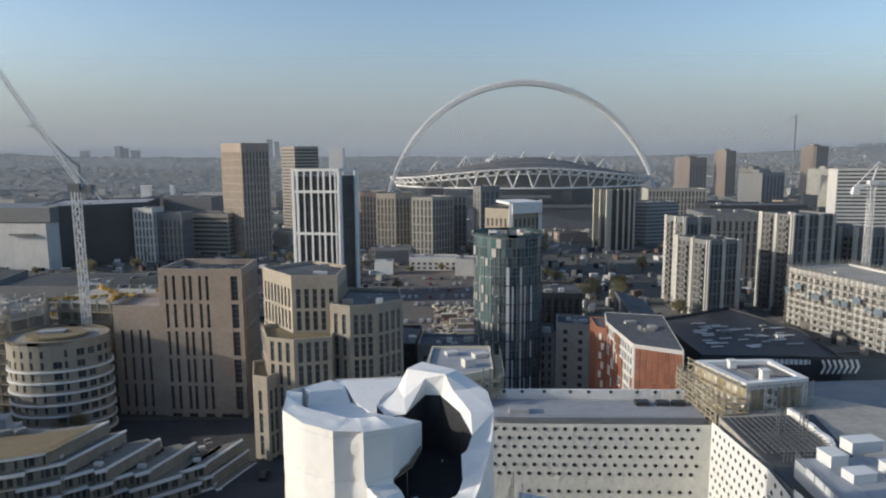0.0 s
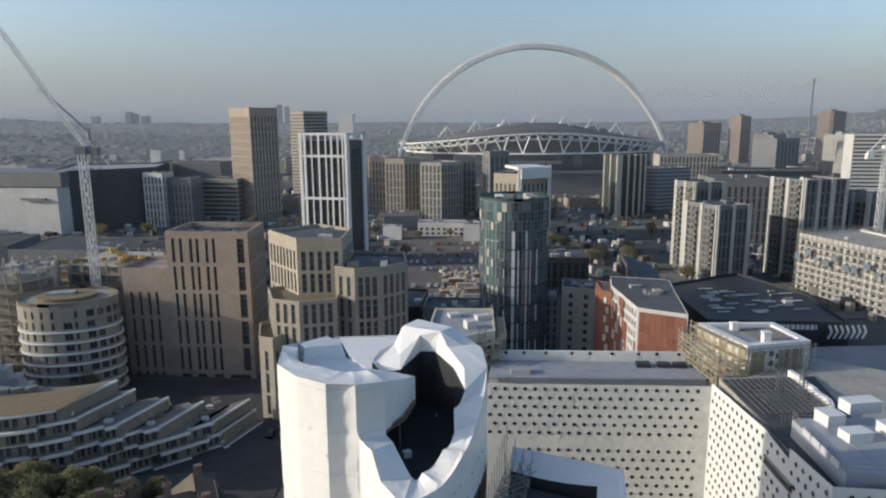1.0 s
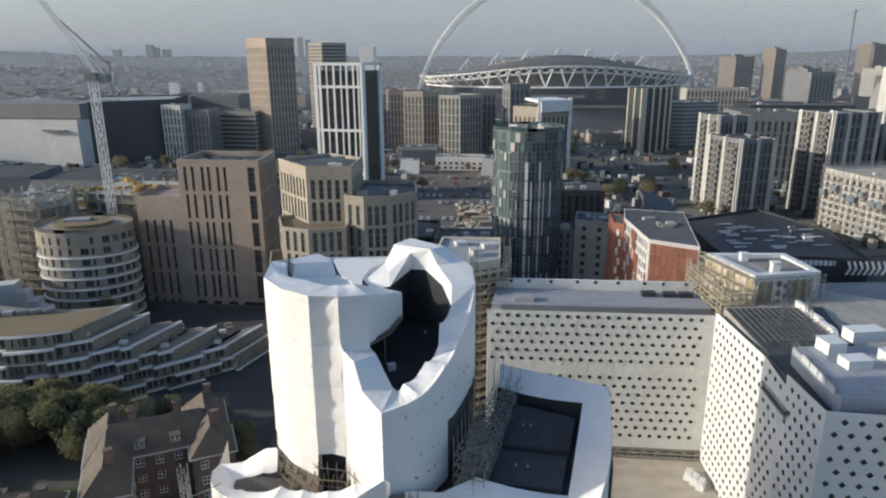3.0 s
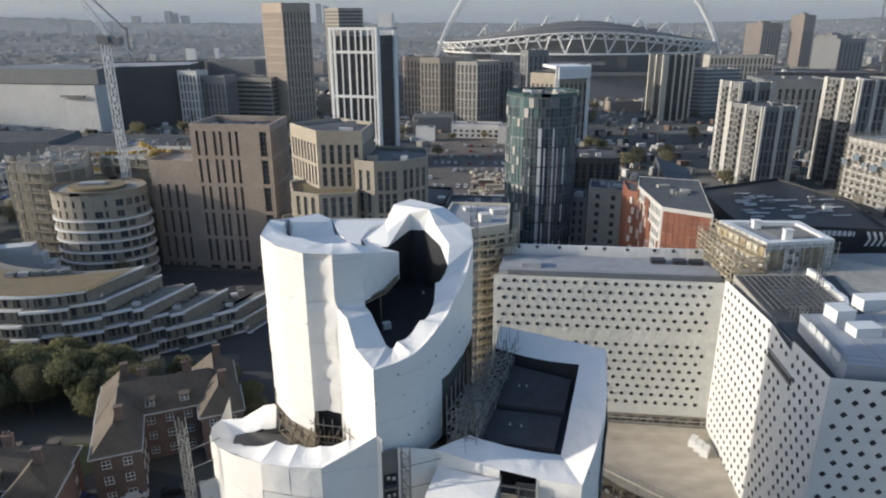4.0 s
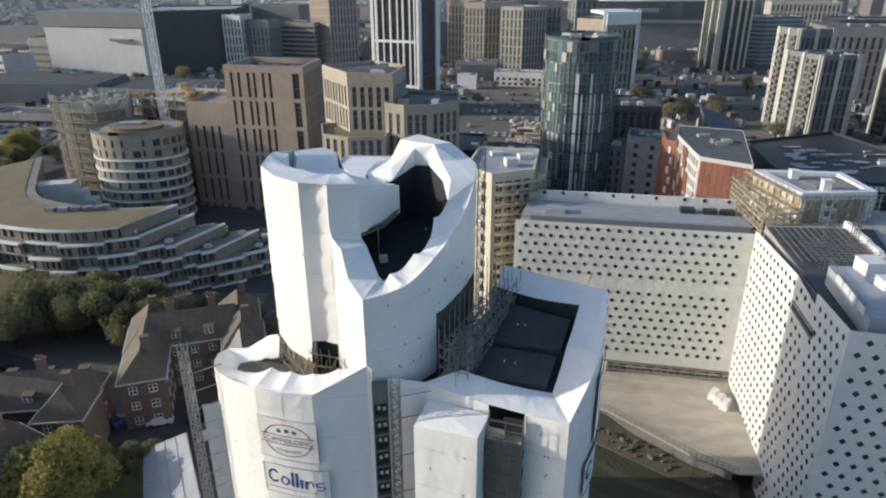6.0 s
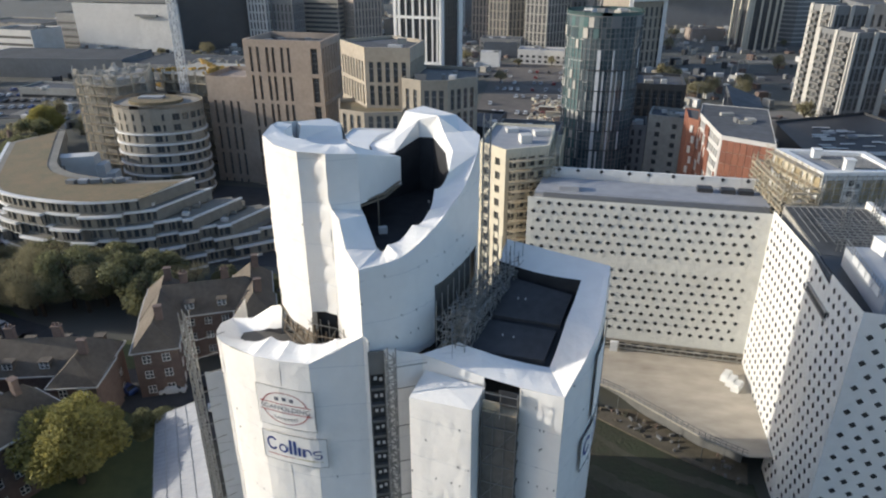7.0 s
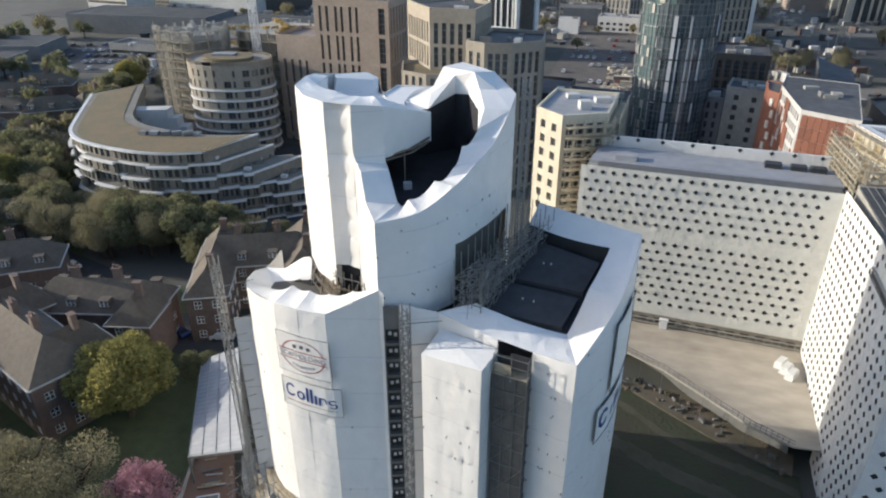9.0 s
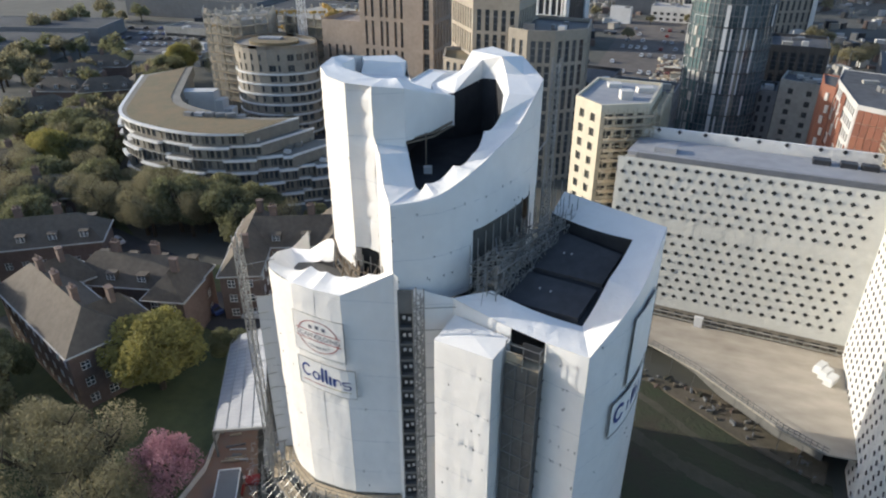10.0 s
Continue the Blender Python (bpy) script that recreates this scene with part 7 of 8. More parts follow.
Geo().add([(p[0] * 0.99 + 0.6, p[1] + 1.6, 18.52) for p in fl] + [(p[0] * 0.985 + 3, p[1] + 14.5, 18.52) for p in fl[::-1]], [(i, i + 1, 2 * len(fl) - 2 - i, 2 * len(fl) - 1 - i) for i in range(len(fl) - 1)]).out("roof", SEDUM, crescent, "brown sedum roof")
for k in range(5):
    Geo().box((-100 + 2.6 * k, 132 + 0.7 * k, 19.0), (2.2, 1.6, 0.9), 12 * k).out("roof_plant", rnd.choice((ROOFPALE, GREY)), crescent)
for k in range(7):
    Geo().prism([(-122 + 2 * k, 152 + k), (-112 + 2 * k, 156 + k), (-113 + 2 * k, 160 + k), (-123 + 2 * k, 156 + k)], -4, 17.5 - 2.6 * k).out("step", OFFWHITE, crescent, "pale stepped wing")


# ---- brick houses ----
def house(label, x, y, turn, length, depth, eave, ridge, chimneys=2, gables=(), z0=0.0, plain=False, dormers=True):
    """A brick house: walls with white sash windows, a hipped tile roof with dormers, chimneys and gable wings."""
    e = thing("house", label, "house", "brick houses", at=(x, y, z0), turn=turn)
    g = Geo()
    L, D = length / 2, depth / 2
    cs = [(-L, -D), (L, -D), (L, D), (-L, D)]

    def wall(p, q, top=eave):
        ln = (Vector(q) - Vector(p)).length
        us = grid(ln, 3.0, 1.25) if not plain else []
        vs = [(0.9 + 2.9 * k, 2.35 + 2.9 * k) for k in range(int(eave / 2.9))]
        pp, qq = Vector((*p, 0)), Vector((*q, 0))
        d = (qq - pp) / ln
        nv = Vector((d.y, -d.x, 0))
        xs = sorted({0, ln, *[v for s in us for v in s]})
        zs = sorted({0, top, *[v for s in vs for v in s]})
        for a, b in zip(xs, xs[1:]):
            for c, f in zip(zs, zs[1:]):
                if (a, b) in us and (c, f) in vs:
                    o = [pp + d * s + Vector((0, 0, t)) for s, t in ((a, c), (b, c), (b, f), (a, f))]
                    i = [v - nv * 0.15 for v in o]
                    for k in range(4):
                        g.quad(o[k], o[(k + 1) % 4], i[(k + 1) % 4], i[k])
                    w = new("window", sash_mesh())
                    w.matrix_local = Matrix.Translation(pp + d * (a + b) / 2 - nv * 0.1 + Vector((0, 0, (c + f) / 2))) @ Matrix.Rotation(math.atan2(d.y, d.x), 4, "Z")
                    w.parent = e
                else:
                    g.quad(*(pp + d * s + Vector((0, 0, t)) for s, t in ((a, c), (b, c), (b, f), (a, f))))

    for i in range(4):
        wall(cs[i], cs[(i + 1) % 4])
    g.out("wall", BRICK, e)
    r = Geo()
    o, h = 0.5, D * 0.9
    E = [(-L - o, -D - o, eave), (L + o, -D - o, eave), (L + o, D + o, eave), (-L - o, D + o, eave)]
    R = [(-L + h, 0, ridge), (L - h, 0, ridge)]
    r.quad(E[0], E[1], R[1], R[0])
    r.quad(E[2], E[3], R[0], R[1])
    r.add([E[1], E[2], R[1]], [(0, 1, 2)])
    r.add([E[3], E[0], R[0]], [(0, 1, 2)])
    r.quad(*[(v[0], v[1], eave - 0.02) for v in E[::-1]])
    r.out("roof", TILE, e)
    gut = Geo()
    for k in range(4):
        gut.bar(E[k], E[(k + 1) % 4], 0.11)
    gut.out("gutter", BAND, e, "pale gutter")
    for k in range(chimneys):
        cxp = -L + h + (2 * L - 2 * h) * (k + 0.5) / chimneys
        c = Geo().box((cxp, 0.4, ridge + 0.3), (1.3, 0.9, 2.8)).box((cxp, 0.4, ridge + 1.75), (1.5, 1.1, 0.2)).box((cxp - 0.3, 0.4, ridge + 2.1), (0.3, 0.3, 0.6)).box((cxp + 0.3, 0.4, ridge + 2.1), (0.3, 0.3, 0.6))
        c.out("chimney", BRICK, e)
    n = max(1, int(length / 5))
    for side in ((-1, 1) if not plain else (-1,)) if dormers else ():
        for k in range(n):
            dx = -L + length * (k + 0.5) / n
            dz = eave + (ridge - eave) * 0.25
            c = Geo().box((dx, side * D * 0.78, dz + 0.55), (1.5, 1.3, 1.2)).box((dx, side * D * 0.8, dz + 1.2), (1.8, 1.6, 0.12))
            dm = c.out("dormer", TILE, e)
            w = new("window", sash_mesh())
            w.matrix_local = Matrix.Translation((dx, side * (D * 0.78 + 0.70), dz + 0.55)) @ Matrix.Rotation(0 if side < 0 else math.pi, 4, "Z") @ Matrix.Diagonal((1.15, 1, 0.72, 1))
            w.parent = dm
    for gx, side, dd in gables:
        c = Geo()
        w = 3.4
        s = side
        c.add([(gx - w, 0, 0), (gx + w, 0, 0), (gx + w, s * dd, 0), (gx - w, s * dd, 0), (gx - w, 0, eave), (gx + w, 0, eave), (gx + w, s * dd, eave), (gx - w, s * dd, eave)], [(0, 3, 7, 4), (1, 5, 6, 2), (3, 2, 6, 7)])
        c.out("wing_wall", BRICK, e)
        rf = Geo()
        top, o2 = ridge - 0.5, 0.4
        A, B = (gx - w - o2, s * (dd + o2), eave - 0.1), (gx + w + o2, s * (dd + o2), eave - 0.1)
        R1, R0 = (gx, s * (dd - 2.6), top), (gx, 0, top)
        rf.quad(A, R1, R0, (A[0], 0, eave - 0.1))
        rf.quad(B, (B[0], 0, eave - 0.1), R0, R1)
        rf.add([A, B, R1], [(0, 1, 2)])
        rf.quad(A, B, (B[0], 0, eave - 0.12), (A[0], 0, eave - 0.12))
        rf.out("wing_roof", TILE, e)
        gt_ = Geo().bar(A, B, 0.1).bar(A, (A[0], 0, eave - 0.1), 0.1).bar(B, (B[0], 0, eave - 0.1), 0.1)
        gt_.out("gutter", BAND, e, "pale gutter")
        Geo().box((gx + 0.9, s * (dd - 4.0), ridge + 0.2), (1.2, 0.8, 2.4)).box((gx + 0.9, s * (dd - 4.0), ridge + 1.45), (1.4, 1.0, 0.2)).out("chimney", BRICK, e)
        for zz in (1.6, 4.5, 7.4):
            if zz + 0.7 > eave:
                continue
            for xx in (-1.5, 1.5):
                wn_ = new("window", sash_mesh())
                wn_.matrix_local = Matrix.Translation((gx + xx, s * (dd + 0.06), zz)) @ Matrix.Rotation(0 if s < 0 else math.pi, 4, "Z")
                wn_.parent = e
            for yy in range(int(D + 2), int(dd - 1), 3):
                for sx in (-1, 1):
                    wn_ = new("window", sash_mesh())
                    wn_.matrix_local = Matrix.Translation((gx + sx * (w + 0.06), s * yy, zz)) @ Matrix.Rotation(sx * math.pi / 2, 4, "Z")
                    wn_.parent = e
    return e


SASH = []


def sash_mesh():
    """A white sash window: frame, glazing bars and dark panes, facing -y."""
    if not SASH:
        xs, zs = (-0.64, -0.55, -0.05, 0.05, 0.55, 0.64), (-0.75, -0.65, -0.05, 0.05, 0.65, 0.75)
        vs, fs, glass = [(x, -0.05, z) for z in zs for x in xs], [], []
        for j in range(5):
            for i in range(5):
                q = (j * 6 + i, j * 6 + i + 1, j * 6 + i + 7, j * 6 + i + 6)
                if i in (1, 3) and j in (1, 3):
                    n = len(vs)
                    vs += [(vs[k][0], 0.02, vs[k][2]) for k in q]
                    fs += [(q[k], q[(k + 1) % 4], n + (k + 1) % 4, n + k) for k in range(4)]
                    glass.append(len(fs))
                    fs.append((n, n + 1, n + 2, n + 3))
                else:
                    fs.append(q)
        me = bpy.data.meshes.new("window")
        me.from_pydata(vs, [], fs)
        me.materials.append(PAINT)
        me.materials.append(GLASS)
        for k in glass:
            me.polygons[k].material_index = 1
        SASH.append(me)
    return SASH[0]


house("long red brick house with brown tile roof and dormers", -50.6, 100.2, 25, 22, 8.6, 9.0, 13.4, 2, [(-7.6, -1, 14.6), (8.4, -1, 8.8), (8.0, 1, 9.6), (-7.6, 1, 8.2)])
house("red brick house with brown hipped roof and sash windows", -70.1, 64.4, -20.7, 28, 9.5, 9.8, 14.2, 3, [(-9.5, 1, 8.2), (9.0, 1, 8.2)], dormers=False)
house("red brick house wing with dormers in its tiled roof", -68.0, 78.5, 14, 22, 8.5, 8.6, 12.8, 2, [(8.0, -1, 7.6)])
house("red brick house by the trees", -97.0, 84.0, 35, 22, 9, 8.0, 12.5, 2)
for x, y, a in ((-140, 112, 25), (-118, 101, 30), (-153, 147, 20), (-176, 178, 40), (-205, 190, 30), (-176, 150, 60), (-190, 172, 20), (-168, 190, 75), (-205, 205, 30), (-190, 126, 10), (-215, 150, 70)):
    house("distant brick house among the trees", x, y, a, 18, 9, 7.5, 11.5, 1, plain=y > 120)

# ---- translucent shed ----
shed = thing("shed", "site shed with a pale corrugated sheet roof", "shed")
Q = [Vector(v) for v in ((-34.6, 54.6, 4.8), (-25.2, 53.8, 9.4), (-37.6, 72.0, 9.4), (-45.4, 73.0, 4.8))]
g, bt = Geo(), Geo()
for k in range(24):
    a, b, c, d = Q[0].lerp(Q[3], k / 24), Q[1].lerp(Q[2], k / 24), Q[1].lerp(Q[2], (k + 1) / 24), Q[0].lerp(Q[3], (k + 1) / 24)
    m0, m1 = a.lerp(d, 0.5) + Vector((0, 0, 0.07)), b.lerp(c, 0.5) + Vector((0, 0, 0.07))
    g.quad(a, b, m1, m0)
    g.quad(m0, m1, c, d)
for k in range(5):
    a, b = Q[0].lerp(Q[1], k / 4), Q[3].lerp(Q[2], k / 4)
    bt.bar(a + Vector((0, 0, 0.1)), b + Vector((0, 0, 0.1)), 0.05)
for k in range(6):
    a, b = Q[0].lerp(Q[3], k / 5), Q[1].lerp(Q[2], k / 5)
    bt.bar(a + Vector((0, 0, -0.1)), b + Vector((0, 0, -0.1)), 0.1)
g.out("roof", ROOFPALE, shed, "pale corrugated roof sheets")
bt.out("batten", STEEL, shed)
p = Geo()
for k in range(6):
    a, b = Q[0].lerp(Q[3], k / 5), Q[1].lerp(Q[2], k / 5)
    p.bar((a.x, a.y, 0), (a.x, a.y, a.z), 0.12).bar((b.x, b.y, 0), (b.x, b.y, b.z), 0.12)
p.bar(Q[0], Q[1], 0.15)
p.out("post", STEEL, shed)
rnd = random.Random(5)
SLAB = material("rust-stained site boards", (0.23, 0.185, 0.145), 0.9, 0.4, 1.4, second=(0.25, 0.135, 0.095))
sheet("yard", [(-37.2, 58.4), (-32.8, 61.0), (-25.4, 50.2), (-27.0, 43), (-33.6, 43)], 0.4, SLAB, "rust-brown boarded site yard below the shed", "yard")
ydt = thing("site_yard", "pale planks and red sheets stacked in the site yard", "materials")
for k in range(16):
    u = rnd.random()
    x, y = -34.6 + 7.5 * u + rnd.uniform(-0.9, 0.9), 58.6 - 10.5 * u + rnd.uniform(-0.6, 0.6)
    Geo().box((x, y, 0.55 + 0.05 * (k % 3)), (rnd.uniform(1.2, 2.8), rnd.uniform(0.15, 0.4), 0.15), 30 + rnd.uniform(-6, 6)).out("plank", rnd.choice((OFFWHITE, BOARD, GREY)), ydt)
for x, y in ((-28.2, 51.6), (-29.0, 49.4)):
    Geo().prism(turned([(x, y), (x + 1.5, y + 0.9), (x + 0.8, y + 2.2), (x - 0.7, y + 1.3)]), 0.4, 0.75).out("sheet_stack", RED, ydt)
cab = thing("site_cabin", "dark grey flat-roofed site cabin with a white rim", "cabin")
CB = turned([(-31.2, 50.9), (-28.9, 52.2), (-26.2, 47.4), (-28.5, 46.1)])
Geo().prism(CB, 0.4, 2.6).out("body", GREY, cab)
Geo().prism(inset(CB, 0.12), 2.6, 2.7).out("roof", GREY, cab)
for k in range(4):
    Geo().bar((*CB[k], 2.68), (*CB[(k + 1) % 4], 2.68), 0.07).out("rim", PAINT, cab)
van = thing("welfare_unit", "pale welfare unit parked under the hoist", "cabin")
Geo().box((-27.4, 57.0, 1.7), (2.0, 4.2, 2.6), 32).box((-27.4, 57.0, 3.05), (2.1, 4.3, 0.12), 32).out("body", OFFWHITE, van)
hoard = Geo()
for a, b in (((-37.4, 58.6), (-34.6, 52.0)), ((-34.6, 52.0), (-33.8, 43.0))):
    hoard.add([(*a, 0), (*b, 0), (*b, 1.3), (*a, 1.3), (a[0] + 0.1, a[1], 0), (b[0] + 0.1, b[1], 0), (b[0] + 0.1, b[1], 1.3), (a[0] + 0.1, a[1], 1.3)], [(3, 2, 1, 0), (4, 5, 6, 7), (3, 7, 6, 2), (0, 4, 7, 3), (1, 2, 6, 5)])
tagged(hoard.out("fence", OFFWHITE), "white site hoarding fence", "fence", kind="structure")


# ---- trees ----
def leaf_mesh(name, mat, n, seed, size, squash=0.85, full=False):
    """A crown of many small leaf clumps in lobes, uneven and with gaps, of unit radius."""
    rr = random.Random(seed)
    lobes = []
    for k in range(11):
        a, b = rr.uniform(0, math.tau), rr.uniform(-0.35, 1.0)
        r = 0.58 * math.sqrt(max(0.05, 1 - b * b * 0.8))
        lobes.append((Vector((r * math.cos(a), r * math.sin(a), b * 0.55)), rr.uniform(0.3, 0.5)))
    if full:
        lobes = [(Vector((0, 0, 0.1)), 0.72), (Vector((0, 0, 0.1)), 0.72), (Vector((0, 0, -0.05)), 0.66)] + [(0.62 * Vector((math.cos(a) * math.cos(e), math.sin(a) * math.cos(e), math.sin(e))), 0.34) for a, e in ((0, 0.1), (0.9, 0.2), (1.8, 0), (2.7, 0.25), (3.6, 0.1), (4.5, 0.2), (5.4, 0), (0.5, 0.8), (2.1, 0.9), (3.9, 0.8), (5.2, 0.9), (0, 1.5))]
    vs, fs = [], []
    for k in range(n):
        c, r = rr.choice(lobes)
        d = Vector((rr.gauss(0, 1), rr.gauss(0, 1), rr.gauss(0, 1))).normalized()
        p = c + d * r * (rr.random() ** 0.35)
        p.z *= squash
        s = size * rr.uniform(0.6, 1.5)
        u = Vector((rr.gauss(0, 1), rr.gauss(0, 1), rr.gauss(0, 1))).normalized()
        w = u.cross(d).normalized() if u.cross(d).length > 0.1 else Vector((0, 0, 1))
        u = w.cross(u).normalized()
        i = len(vs)
        vs += [tuple(p + u * s + w * s * 0.2), tuple(p + w * s * 0.8), tuple(p - u * s), tuple(p - w * s * 0.7 - d * s * 0.3)]
        fs += [(i, i + 1, i + 2), (i, i + 2, i + 3)]
    me = bpy.data.meshes.new(name)
    me.from_pydata(vs, [], fs)
    me.materials.append(mat)
    return me


def trunk_mesh(seed):
    rr = random.Random(seed)
    g = Geo()

    def limb(p, q, r0, r1):
        d = (q - p).normalized()
        u = d.orthogonal().normalized()
        w = d.cross(u)
        vs = [tuple(c + (u * math.cos(math.tau * k / 6) + w * math.sin(math.tau * k / 6)) * r) for c, r in ((p, r0), (q, r1)) for k in range(6)]
        g.add(vs, [(k, (k + 1) % 6, 6 + (k + 1) % 6, 6 + k) for k in range(6)])

    fork = Vector((0, 0, -0.45))
    limb(Vector((0, 0, -1.25)), fork, 0.075, 0.05)
    for k in range(7):
        a = math.tau * k / 7 + rr.uniform(-0.3, 0.3)
        q = Vector((0.45 * math.cos(a), 0.45 * math.sin(a), rr.uniform(0, 0.4)))
        limb(fork, q, 0.04, 0.018)
        for j in range(2):
            limb(q, q + Vector((rr.uniform(-0.3, 0.3), rr.uniform(-0.3, 0.3), rr.uniform(0.1, 0.35))), 0.018, 0.006)
    me = bpy.data.meshes.new("trunk")
    me.from_pydata(g.v, [], g.f)
    me.materials.append(BARK)
    return me


CROWNS = {"dark": [leaf_mesh("crown", LEAF, 9000, s, 0.034, 0.85, s == 2) for s in (1, 2, 3)], "yellow": [leaf_mesh("crown", LEAFY, 22000, 5, 0.026, 0.95, True)],
          "bud": [leaf_mesh("crown", LEAFB, 17000, s, 0.015, 0.95) for s in (6, 7)], "pink": [leaf_mesh("crown", PINK, 9000, 8, 0.024, 1.0, True)], "far": [leaf_mesh("crown", LEAF, 900, s, 0.08) for s in (9, 10)], "farbud": [leaf_mesh("crown", LEAFB, 900, s, 0.075) for s in (11, 12)]}
TRUNKS = [trunk_mesh(1), trunk_mesh(2)]
trees = random.Random(77)


def tree(kind, x, y, r, label, z=0.0, tall=1.0, clear_stem=1.02):
    e = thing("tree", label, "tree", at=(x, y, z))
    c = new("crown", trees.choice(CROWNS[kind]))
    t = new("trunk", trees.choice(TRUNKS))
    for o in (c, t):
        o.parent = e
        o.matrix_local = Matrix.Translation((0, 0, r * clear_stem * tall)) @ Matrix.Rotation(trees.uniform(0, 6.28), 4, "Z") @ Matrix.Diagonal((r, r, r * tall, 1))
    return e


tree("yellow", -51.7, 63.4, 8.3, "large round tree in yellow-green spring leaf on the lawn", tall=0.85, clear_stem=1.0)
tree("dark", -45.5, 72.5, 3.8, "dark evergreen tree beside the shed", clear_stem=1.0)
tree("pink", -35.6, 46.8, 4.9, "small cherry tree in pink blossom", tall=1.1, clear_stem=1.0)
for x, y, r in ((-44.6, 45.6, 7.2), (-51.5, 41.5, 7.4), (-39.5, 40.5, 6.4), (-57.0, 46.5, 5.0)):
    tree("bud", x, y, r, "bare budding tree with fine brown twigs", tall=0.95)
# Evergreens enlarged, partly out of view, so their shadows fall on the houses.
for x, y, r in ((-65.5, 47.5, 6.0), (-62, 40, 5.5), (-74, 47, 7.0), (-71, 53.5, 5.2), (-84, 52, 7.5), (-90, 60, 7.0)):
    tree("dark", x, y, r, "dark evergreen garden tree", tall=1.25)
tree("pink", -58.5, 92, 1.8, "small pink blossom shrub by the brick house")
for x, y, r in ((-62, 112, 5.5), (-70, 114, 6.5), (-80, 110, 6.5), (-90, 104, 6.5), (-88, 116, 5.5), (-98, 110, 6), (-104, 116, 5.5), (-70, 118, 5), (-66, 106, 6), (-74, 108, 7), (-86, 108, 7.5), (-94, 112, 7), (-102, 104, 7), (-80, 116, 6.5), (-112, 100, 7), (-46, 113, 4.6), (-40, 108, 4.2), (-56, 118, 4), (-36, 102, 3.6)):
    tree(("bud" if x < -92 else trees.choice(("dark", "dark", "bud"))), x, y, r, "dense spring tree beside the crescent building")
for x, y, r in ((-112, 112, 6), (-122, 118, 6), (-132, 124, 6), (-108, 90, 6), (-122, 96, 6.5), (-134, 108, 6.5), (-104, 66, 6), (-116, 72, 6), (-128, 82, 6), (-142, 116, 6), (-150, 140, 6.5), (-140, 136, 6), (-96, 56, 5), (-160, 152, 6)):
    tree(trees.choice(("bud", "dark", "bud")), x, y, r * 1.15, "spring tree among the brick houses")
for x, y, r in ((-114, 95, 6), (-124, 108, 6.5), (-136, 120, 7), (-146, 130, 6), (-161, 153, 6.5), (-92, 104, 6), (-82, 107, 6), (-128, 92, 6), (-150, 104, 6), (-170, 130, 7), (-104, 84, 4.5), (-150, 168, 6), (-160, 184, 7), (-174, 206, 7), (-182, 222, 7), (-166, 226, 6), (-86, 60, 4), (-80, 54, 4.5), (-90, 50, 5), (-70, 40, 4.5), (-100, 118, 5), (-110, 108, 6), (-118, 86, 5), (-140, 88, 6), (-190, 232, 6), (-196, 244, 6)):
    tree(trees.choice(("bud", "dark", "dark", "yellow")) if r > 6.8 else trees.choice(("bud", "bud", "dark")), x, y, r * 1.1, "leafy spring tree among the houses")
for k in range(150):
    x, y = trees.uniform(-330, -120), trees.uniform(100, 330)
    if x < -0.62 * y - 45 and not (-300 < x < -206 and 240 < y < 330):
        tree(trees.choice(("far", "farbud", "farbud")), x, y, trees.uniform(4, 7.5), "suburban tree far off")
for k in range(70):
    y = trees.uniform(250, 620)
    tree("farbud", trees.uniform(-0.6 * y - 40, 0.7 * y + 40), y, trees.uniform(3, 5.5), "bare street tree between the blocks")
for x, y in ((-100, 172), (-148, 250), (-160, 262), (-230, 440), (-236, 448), (92, 330), (80, 345), (98, 352), (86, 362), (104, 372), (70, 352)):
    tree("bud", x, y, 5, "bare spring tree between the blocks")


# ---- vehicles ----
def car_mesh(mat):
    g = Geo()
    prof = [(-2.1, 0.35), (-2.1, 0.85), (-1.5, 0.95), (-1.0, 1.42), (0.7, 1.45), (1.3, 0.95), (2.05, 0.8), (2.1, 0.35)]
    n = len(prof)
    vs = [(x, s * (0.85 if z < 1 else 0.7), z) for s in (-1, 1) for x, z in prof]
    g.add(vs, [tuple(range(n)), tuple(range(2 * n - 1, n - 1, -1))] + [(i, n + i, n + i + 1, i + 1) for i in range(n - 1)])
    me = bpy.data.meshes.new("body")
    me.from_pydata(g.v, [], g.f)
    me.materials.append(mat)
    return me


def wheel_mesh():
    g = Geo()
    vs = [(0.32 * math.cos(math.tau * k / 10), s, 0.32 + 0.32 * math.sin(math.tau * k / 10)) for s in (-0.1, 0.1) for k in range(10)]
    g.add(vs, [tuple(range(10)), tuple(range(19, 9, -1))] + [(k, 10 + k, 10 + (k + 1) % 10, (k + 1) % 10) for k in range(10)])
    me = bpy.data.meshes.new("wheel")
    me.from_pydata(g.v, [], g.f)
    me.materials.append(BLACK2)
    return me


def glass_mesh():
    g = Geo()
    for s in (-1, 1):
        g.add([(-1.15, s * 0.79, 1.02), (1.1, s * 0.79, 1.02), (0.65, s * 0.715, 1.38), (-0.95, s * 0.715, 1.38)], [(0, 1, 2, 3)])
    g.quad((1.32, -0.7, 0.98), (1.32, 0.7, 0.98), (0.78, 0.62, 1.42), (0.78, -0.62, 1.42))
    g.quad((-1.5, 0.7, 1.0), (-1.5, -0.7, 1.0), (-1.07, -0.62, 1.4), (-1.07, 0.62, 1.4))
    me = bpy.data.meshes.new("glazing")
    me.from_pydata(g.v, [], g.f)
    me.materials.append(DARKPANE)
    return me


BODIES = [car_mesh(m) for m in CARS]
WHEEL, GLAZE = wheel_mesh(), glass_mesh()
